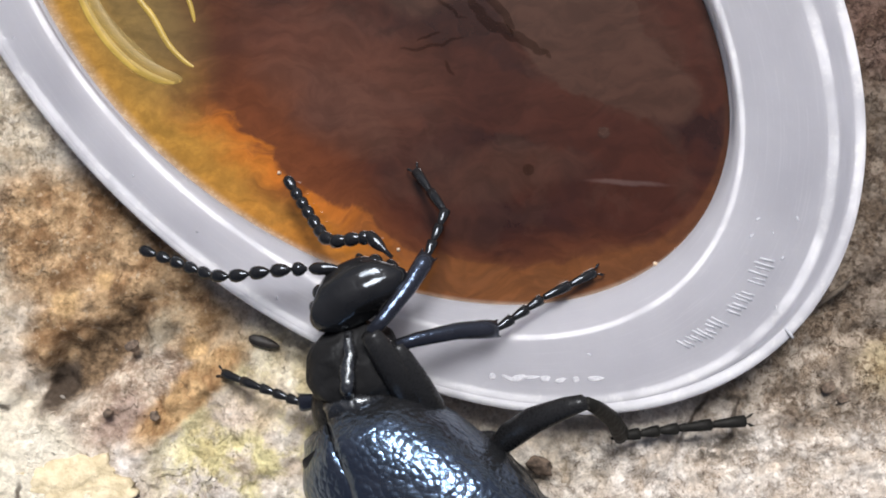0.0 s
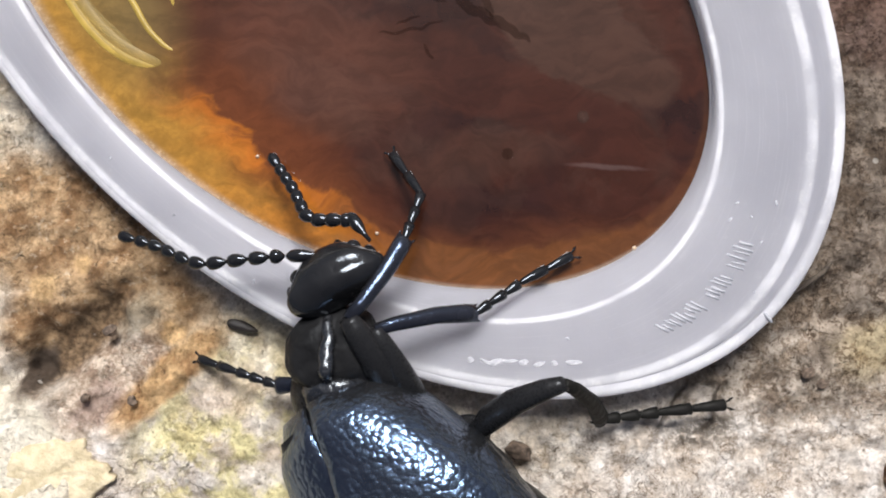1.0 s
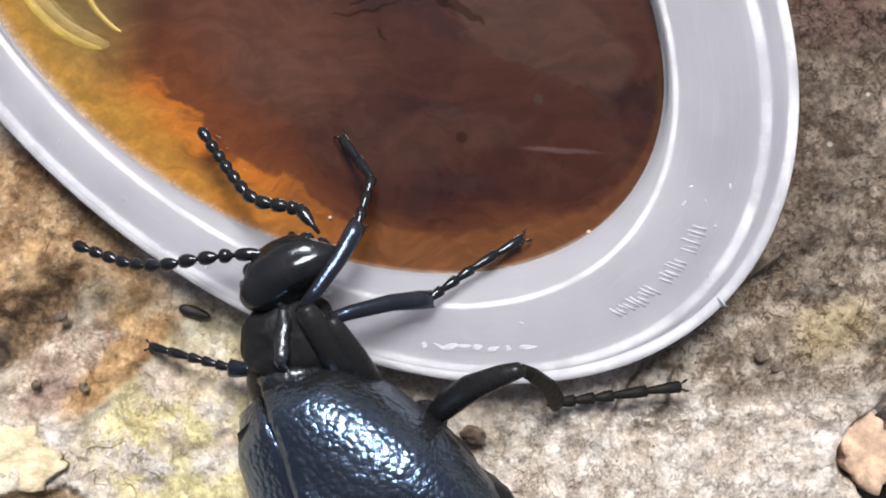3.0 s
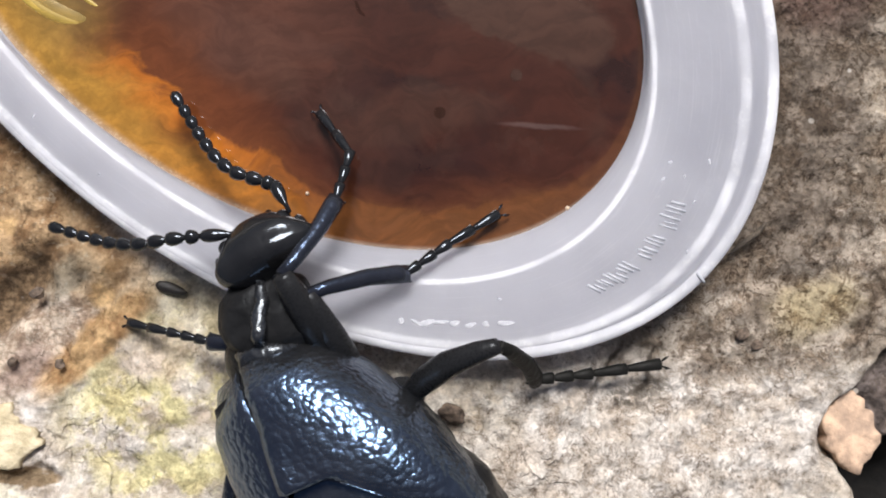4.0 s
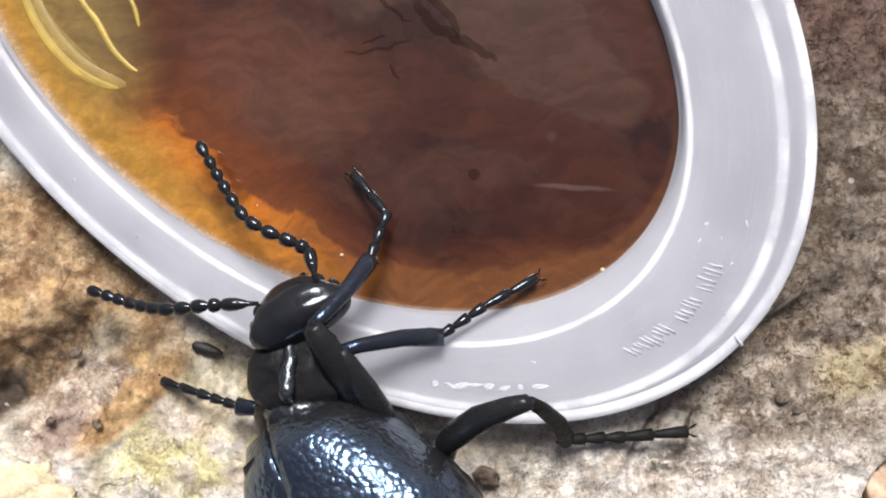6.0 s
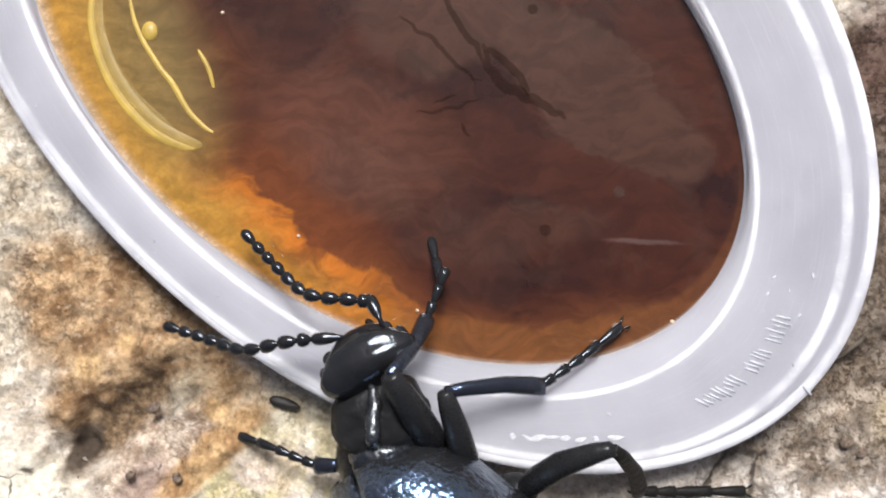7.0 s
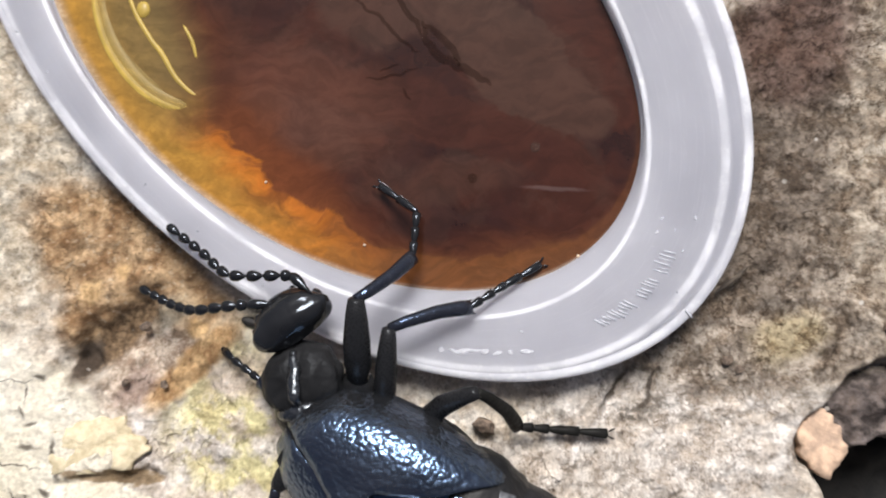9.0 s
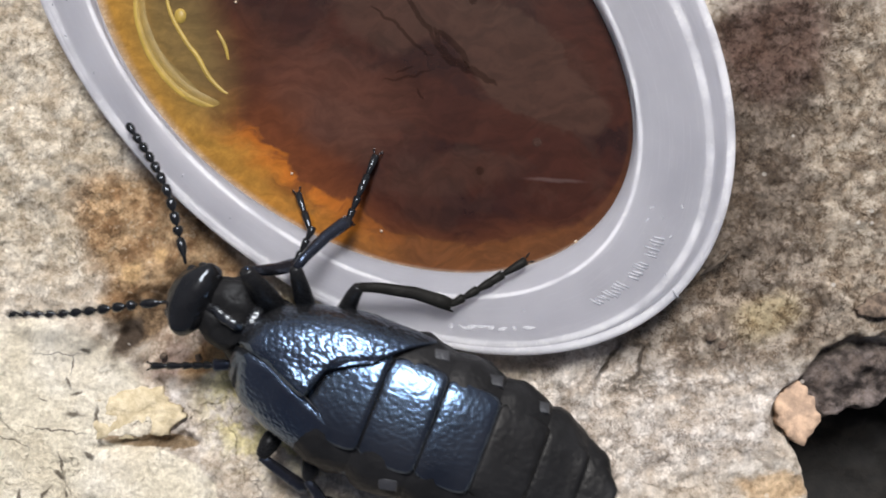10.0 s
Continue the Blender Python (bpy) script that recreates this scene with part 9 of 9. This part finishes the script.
    walk(antennae['LA'][6], [
        (0, pose(0.01252, -0.00027, 0.00555, 8.8, 28.7, 35.1)), (0.5, pose(0.01249, -0.00020, 0.00560, 9.0, 26.8, 31.0)),
        (1, pose(0.01246, -0.00011, 0.00565, 9.1, 24.8, 27.5)), (1.5, pose(0.01219, 0.00003, 0.00562, 8.7, 25.8, 33.6)),
        (2, pose(0.01191, 0.00019, 0.00558, 8.1, 26.3, 40.2)), (2.5, pose(0.01163, 0.00038, 0.00553, 7.3, 26.4, 46.9)),
        (2.7, pose(0.01164, 0.00045, 0.00553, 7.4, 26.1, 46.2)), (3.8, pose(0.01171, 0.00083, 0.00549, 7.6, 24.4, 43.2)),
        (4, pose(0.01172, 0.00090, 0.00549, 7.6, 24.1, 42.7)), (4.5, pose(0.01176, 0.00106, 0.00548, 7.7, 23.4, 41.5)),
        (5, pose(0.01185, 0.00100, 0.00537, 7.7, 25.5, 43.3)), (5.2, pose(0.01177, 0.00105, 0.00539, 7.8, 26.2, 43.0)),
        (6.3, pose(0.01129, 0.00134, 0.00554, 8.3, 29.9, 40.9)), (6.5, pose(0.01120, 0.00139, 0.00557, 8.5, 30.6, 40.4)),
        (7, pose(0.01178, 0.00094, 0.00550, 8.7, 27.0, 34.6)), (7.5, pose(0.01206, 0.00006, 0.00564, 8.7, 23.6, 31.3)),
        (8, pose(0.01175, 0.00004, 0.00571, 9.2, 25.1, 26.4)), (8.3, pose(0.01139, 0.00041, 0.00573, 9.1, 29.7, 33.4)),
        (8.6, pose(0.01172, 0.00012, 0.00566, 9.2, 26.7, 33.4)), (8.8, pose(0.01209, -0.00048, 0.00546, 9.8, 26.0, 29.8)),
        (9, pose(0.01245, -0.00221, 0.00520, 10.7, 28.8, 25.5)), (9.2, pose(0.01148, -0.00325, 0.00501, 4.2, 28.6, 54.6)),
        (9.4, pose(0.01097, 0.00054, 0.00519, 1.4, 32.8, 55.8)), (9.5, pose(0.01075, 0.00119, 0.00503, -0.0, 34.7, 64.0)),
        (9.7, pose(0.01093, 0.00289, 0.00454, -2.4, 30.8, 49.7)), (9.8, pose(0.01142, 0.00217, 0.00509, -1.8, 41.6, 72.9)),
        (10, pose(0.01580, 0.00301, 0.00439, -7.8, 22.0, 22.7)),
    ])
    walk(antennae['LA'][7], [
        (0, pose(0.01346, 0.00039, 0.00492, 8.5, 22.4, 32.9)), (0.5, pose(0.01349, 0.00040, 0.00501, 8.7, 23.0, 31.4)),
        (1, pose(0.01351, 0.00044, 0.00510, 8.8, 23.0, 29.1)), (1.5, pose(0.01316, 0.00067, 0.00506, 8.5, 22.5, 33.2)),
        (2, pose(0.01279, 0.00093, 0.00501, 8.1, 21.7, 36.2)), (2.5, pose(0.01241, 0.00121, 0.00497, 7.9, 20.6, 38.1)),
        (2.7, pose(0.01242, 0.00127, 0.00497, 7.9, 20.5, 38.1)), (3.8, pose(0.01251, 0.00158, 0.00500, 7.8, 20.1, 38.3)),
        (4, pose(0.01252, 0.00163, 0.00500, 7.8, 20.1, 38.4)), (4.5, pose(0.01256, 0.00177, 0.00502, 7.8, 20.0, 38.6)),
        (5, pose(0.01260, 0.00171, 0.00488, 8.0, 19.3, 36.3)), (5.2, pose(0.01251, 0.00175, 0.00490, 8.0, 19.7, 36.6)),
        (6.3, pose(0.01200, 0.00196, 0.00500, 8.0, 22.5, 37.9)), (6.5, pose(0.01191, 0.00200, 0.00502, 8.0, 23.1, 38.1)),
        (7, pose(0.01266, 0.00154, 0.00496, 8.2, 20.8, 34.5)), (7.5, pose(0.01304, 0.00066, 0.00514, 8.6, 22.6, 31.4)),
        (8, pose(0.01274, 0.00053, 0.00520, 9.1, 24.6, 27.2)), (8.3, pose(0.01220, 0.00095, 0.00517, 9.0, 27.5, 32.4)),
        (8.6, pose(0.01257, 0.00068, 0.00514, 9.3, 25.6, 31.0)), (8.8, pose(0.01297, 0.00003, 0.00497, 9.9, 24.9, 27.2)),
        (9, pose(0.01333, -0.00179, 0.00466, 10.8, 27.4, 21.8)), (9.2, pose(0.01195, -0.00259, 0.00457, 4.7, 28.2, 48.4)),
        (9.4, pose(0.01137, 0.00112, 0.00473, 1.2, 31.0, 58.6)), (9.5, pose(0.01103, 0.00176, 0.00459, 0.0, 33.1, 64.3)),
        (9.7, pose(0.01142, 0.00346, 0.00409, -2.8, 24.0, 37.1)), (9.8, pose(0.01161, 0.00278, 0.00452, -2.8, 39.0, 61.7)),
        (10, pose(0.01701, 0.00351, 0.00386, -7.7, 17.8, 20.6)),
    ])
    walk(antennae['LA'][8], [
        (0, pose(0.01442, 0.00101, 0.00445, 8.1, 15.7, 31.8)), (0.5, pose(0.01446, 0.00100, 0.00453, 8.1, 17.3, 33.1)),
        (1, pose(0.01451, 0.00099, 0.00462, 8.2, 18.8, 33.7)), (1.5, pose(0.01411, 0.00129, 0.00459, 8.1, 17.6, 33.7)),
        (2, pose(0.01370, 0.00160, 0.00456, 8.1, 16.5, 32.8)), (2.5, pose(0.01329, 0.00190, 0.00455, 8.2, 15.4, 31.4)),
        (2.7, pose(0.01330, 0.00195, 0.00455, 8.1, 15.6, 31.9)), (3.8, pose(0.01334, 0.00224, 0.00461, 8.0, 16.4, 34.4)),
        (4, pose(0.01335, 0.00229, 0.00462, 7.9, 16.6, 34.9)), (4.5, pose(0.01337, 0.00242, 0.00464, 7.8, 17.0, 36.2)),
        (5, pose(0.01342, 0.00231, 0.00452, 8.1, 15.8, 32.7)), (5.2, pose(0.01332, 0.00235, 0.00453, 8.0, 16.0, 33.2)),
        (6.3, pose(0.01275, 0.00254, 0.00460, 7.9, 17.4, 36.0)), (6.5, pose(0.01265, 0.00258, 0.00462, 7.8, 17.7, 36.6)),
        (7, pose(0.01352, 0.00213, 0.00456, 7.9, 16.0, 34.4)), (7.5, pose(0.01398, 0.00123, 0.00468, 8.4, 20.3, 32.5)),
        (8, pose(0.01367, 0.00102, 0.00471, 8.5, 22.1, 32.5)), (8.3, pose(0.01300, 0.00146, 0.00468, 8.6, 22.8, 32.5)),
        (8.6, pose(0.01341, 0.00118, 0.00467, 9.4, 23.1, 27.7)), (8.8, pose(0.01384, 0.00047, 0.00452, 10.0, 23.1, 23.3)),
        (9, pose(0.01420, -0.00145, 0.00418, 10.8, 24.8, 16.6)), (9.2, pose(0.01246, -0.00201, 0.00416, 5.3, 27.4, 40.5)),
        (9.4, pose(0.01173, 0.00171, 0.00432, 1.1, 29.4, 61.0)), (9.5, pose(0.01130, 0.00231, 0.00419, 0.0, 32.0, 64.4)),
        (9.7, pose(0.01204, 0.00393, 0.00375, -2.8, 23.7, 36.6)), (9.8, pose(0.01191, 0.00333, 0.00402, -3.5, 35.4, 51.5)),
        (10, pose(0.01821, 0.00396, 0.00345, -7.7, 17.2, 20.4)),
    ])
    walk(antennae['LA'][9], [
        (0, pose(0.01538, 0.00161, 0.00413, 8.1, 15.0, 31.7)), (0.5, pose(0.01540, 0.00161, 0.00418, 8.0, 16.0, 33.4)),
        (1, pose(0.01543, 0.00160, 0.00424, 7.9, 17.2, 35.4)), (1.5, pose(0.01503, 0.00190, 0.00424, 8.0, 16.5, 33.8)),
        (2, pose(0.01463, 0.00219, 0.00424, 8.1, 15.7, 32.3)), (2.5, pose(0.01423, 0.00248, 0.00424, 8.2, 15.0, 31.0)),
        (2.7, pose(0.01423, 0.00253, 0.00425, 8.2, 15.2, 31.4)), (3.8, pose(0.01420, 0.00282, 0.00430, 8.0, 16.1, 34.1)),
        (4, pose(0.01419, 0.00288, 0.00431, 7.9, 16.3, 34.7)), (4.5, pose(0.01418, 0.00301, 0.00434, 7.8, 16.7, 36.0)),
        (5, pose(0.01425, 0.00284, 0.00424, 8.1, 15.8, 32.7)), (5.2, pose(0.01414, 0.00288, 0.00425, 8.0, 16.0, 33.2)),
        (6.3, pose(0.01351, 0.00309, 0.00431, 7.9, 17.2, 36.0)), (6.5, pose(0.01340, 0.00313, 0.00432, 7.8, 17.5, 36.5)),
        (7, pose(0.01437, 0.00271, 0.00426, 7.9, 15.8, 34.4)), (7.5, pose(0.01487, 0.00180, 0.00429, 8.3, 19.2, 32.9)),
        (8, pose(0.01453, 0.00156, 0.00430, 8.1, 20.7, 35.4)), (8.3, pose(0.01378, 0.00196, 0.00429, 8.4, 21.2, 32.5)),
        (8.6, pose(0.01425, 0.00162, 0.00427, 9.4, 22.0, 26.5)), (8.8, pose(0.01469, 0.00084, 0.00412, 10.0, 22.5, 21.9)),
        (9, pose(0.01506, -0.00119, 0.00376, 10.8, 23.9, 14.9)), (9.2, pose(0.01301, -0.00154, 0.00378, 5.5, 27.1, 38.6)),
        (9.4, pose(0.01205, 0.00228, 0.00395, 1.1, 29.2, 61.2)), (9.5, pose(0.01155, 0.00284, 0.00382, -0.0, 32.0, 64.4)),
        (9.7, pose(0.01263, 0.00437, 0.00342, -2.8, 23.7, 36.6)), (9.8, pose(0.01230, 0.00382, 0.00357, -3.6, 34.9, 50.2)),
        (10, pose(0.01934, 0.00438, 0.00308, -7.7, 17.2, 20.4)),
    ])
    walk(antennae['LA'][10], [
        (0, pose(0.01635, 0.00220, 0.00382, 8.1, 15.0, 31.7)), (0.5, pose(0.01635, 0.00223, 0.00386, 8.0, 16.0, 33.4)),
        (1, pose(0.01634, 0.00225, 0.00389, 7.9, 17.2, 35.4)), (1.5, pose(0.01596, 0.00252, 0.00391, 8.0, 16.5, 33.8)),
        (2, pose(0.01557, 0.00279, 0.00392, 8.1, 15.7, 32.3)), (2.5, pose(0.01518, 0.00305, 0.00394, 8.2, 15.0, 31.0)),
        (2.7, pose(0.01516, 0.00310, 0.00395, 8.2, 15.2, 31.4)), (3.8, pose(0.01506, 0.00341, 0.00400, 8.0, 16.1, 34.1)),
        (4, pose(0.01504, 0.00346, 0.00401, 7.9, 16.3, 34.7)), (4.5, pose(0.01498, 0.00360, 0.00404, 7.8, 16.7, 36.0)),
        (5, pose(0.01508, 0.00338, 0.00396, 8.1, 15.8, 32.7)), (5.2, pose(0.01496, 0.00342, 0.00397, 8.0, 16.0, 33.2)),
        (6.3, pose(0.01427, 0.00364, 0.00402, 7.9, 17.2, 36.0)), (6.5, pose(0.01414, 0.00368, 0.00403, 7.8, 17.5, 36.5)),
        (7, pose(0.01522, 0.00329, 0.00397, 7.9, 15.8, 34.4)), (7.5, pose(0.01576, 0.00237, 0.00392, 8.3, 19.2, 32.9)),
        (8, pose(0.01536, 0.00215, 0.00392, 8.1, 20.7, 35.4)), (8.3, pose(0.01458, 0.00246, 0.00392, 8.4, 21.2, 32.5)),
        (8.6, pose(0.01510, 0.00205, 0.00388, 9.4, 22.0, 26.5)), (8.8, pose(0.01556, 0.00119, 0.00373, 10.0, 22.5, 21.9)),
        (9, pose(0.01594, -0.00095, 0.00336, 10.8, 23.9, 14.9)), (9.2, pose(0.01359, -0.00108, 0.00340, 5.5, 27.1, 38.6)),
        (9.4, pose(0.01236, 0.00286, 0.00358, 1.1, 29.2, 61.2)), (9.5, pose(0.01180, 0.00337, 0.00345, 0.0, 32.0, 64.4)),
        (9.7, pose(0.01322, 0.00481, 0.00310, -2.8, 23.7, 36.6)), (9.8, pose(0.01271, 0.00431, 0.00313, -3.6, 34.9, 50.2)),
        (10, pose(0.02048, 0.00480, 0.00270, -7.7, 17.2, 20.4)),
    ])


motions()
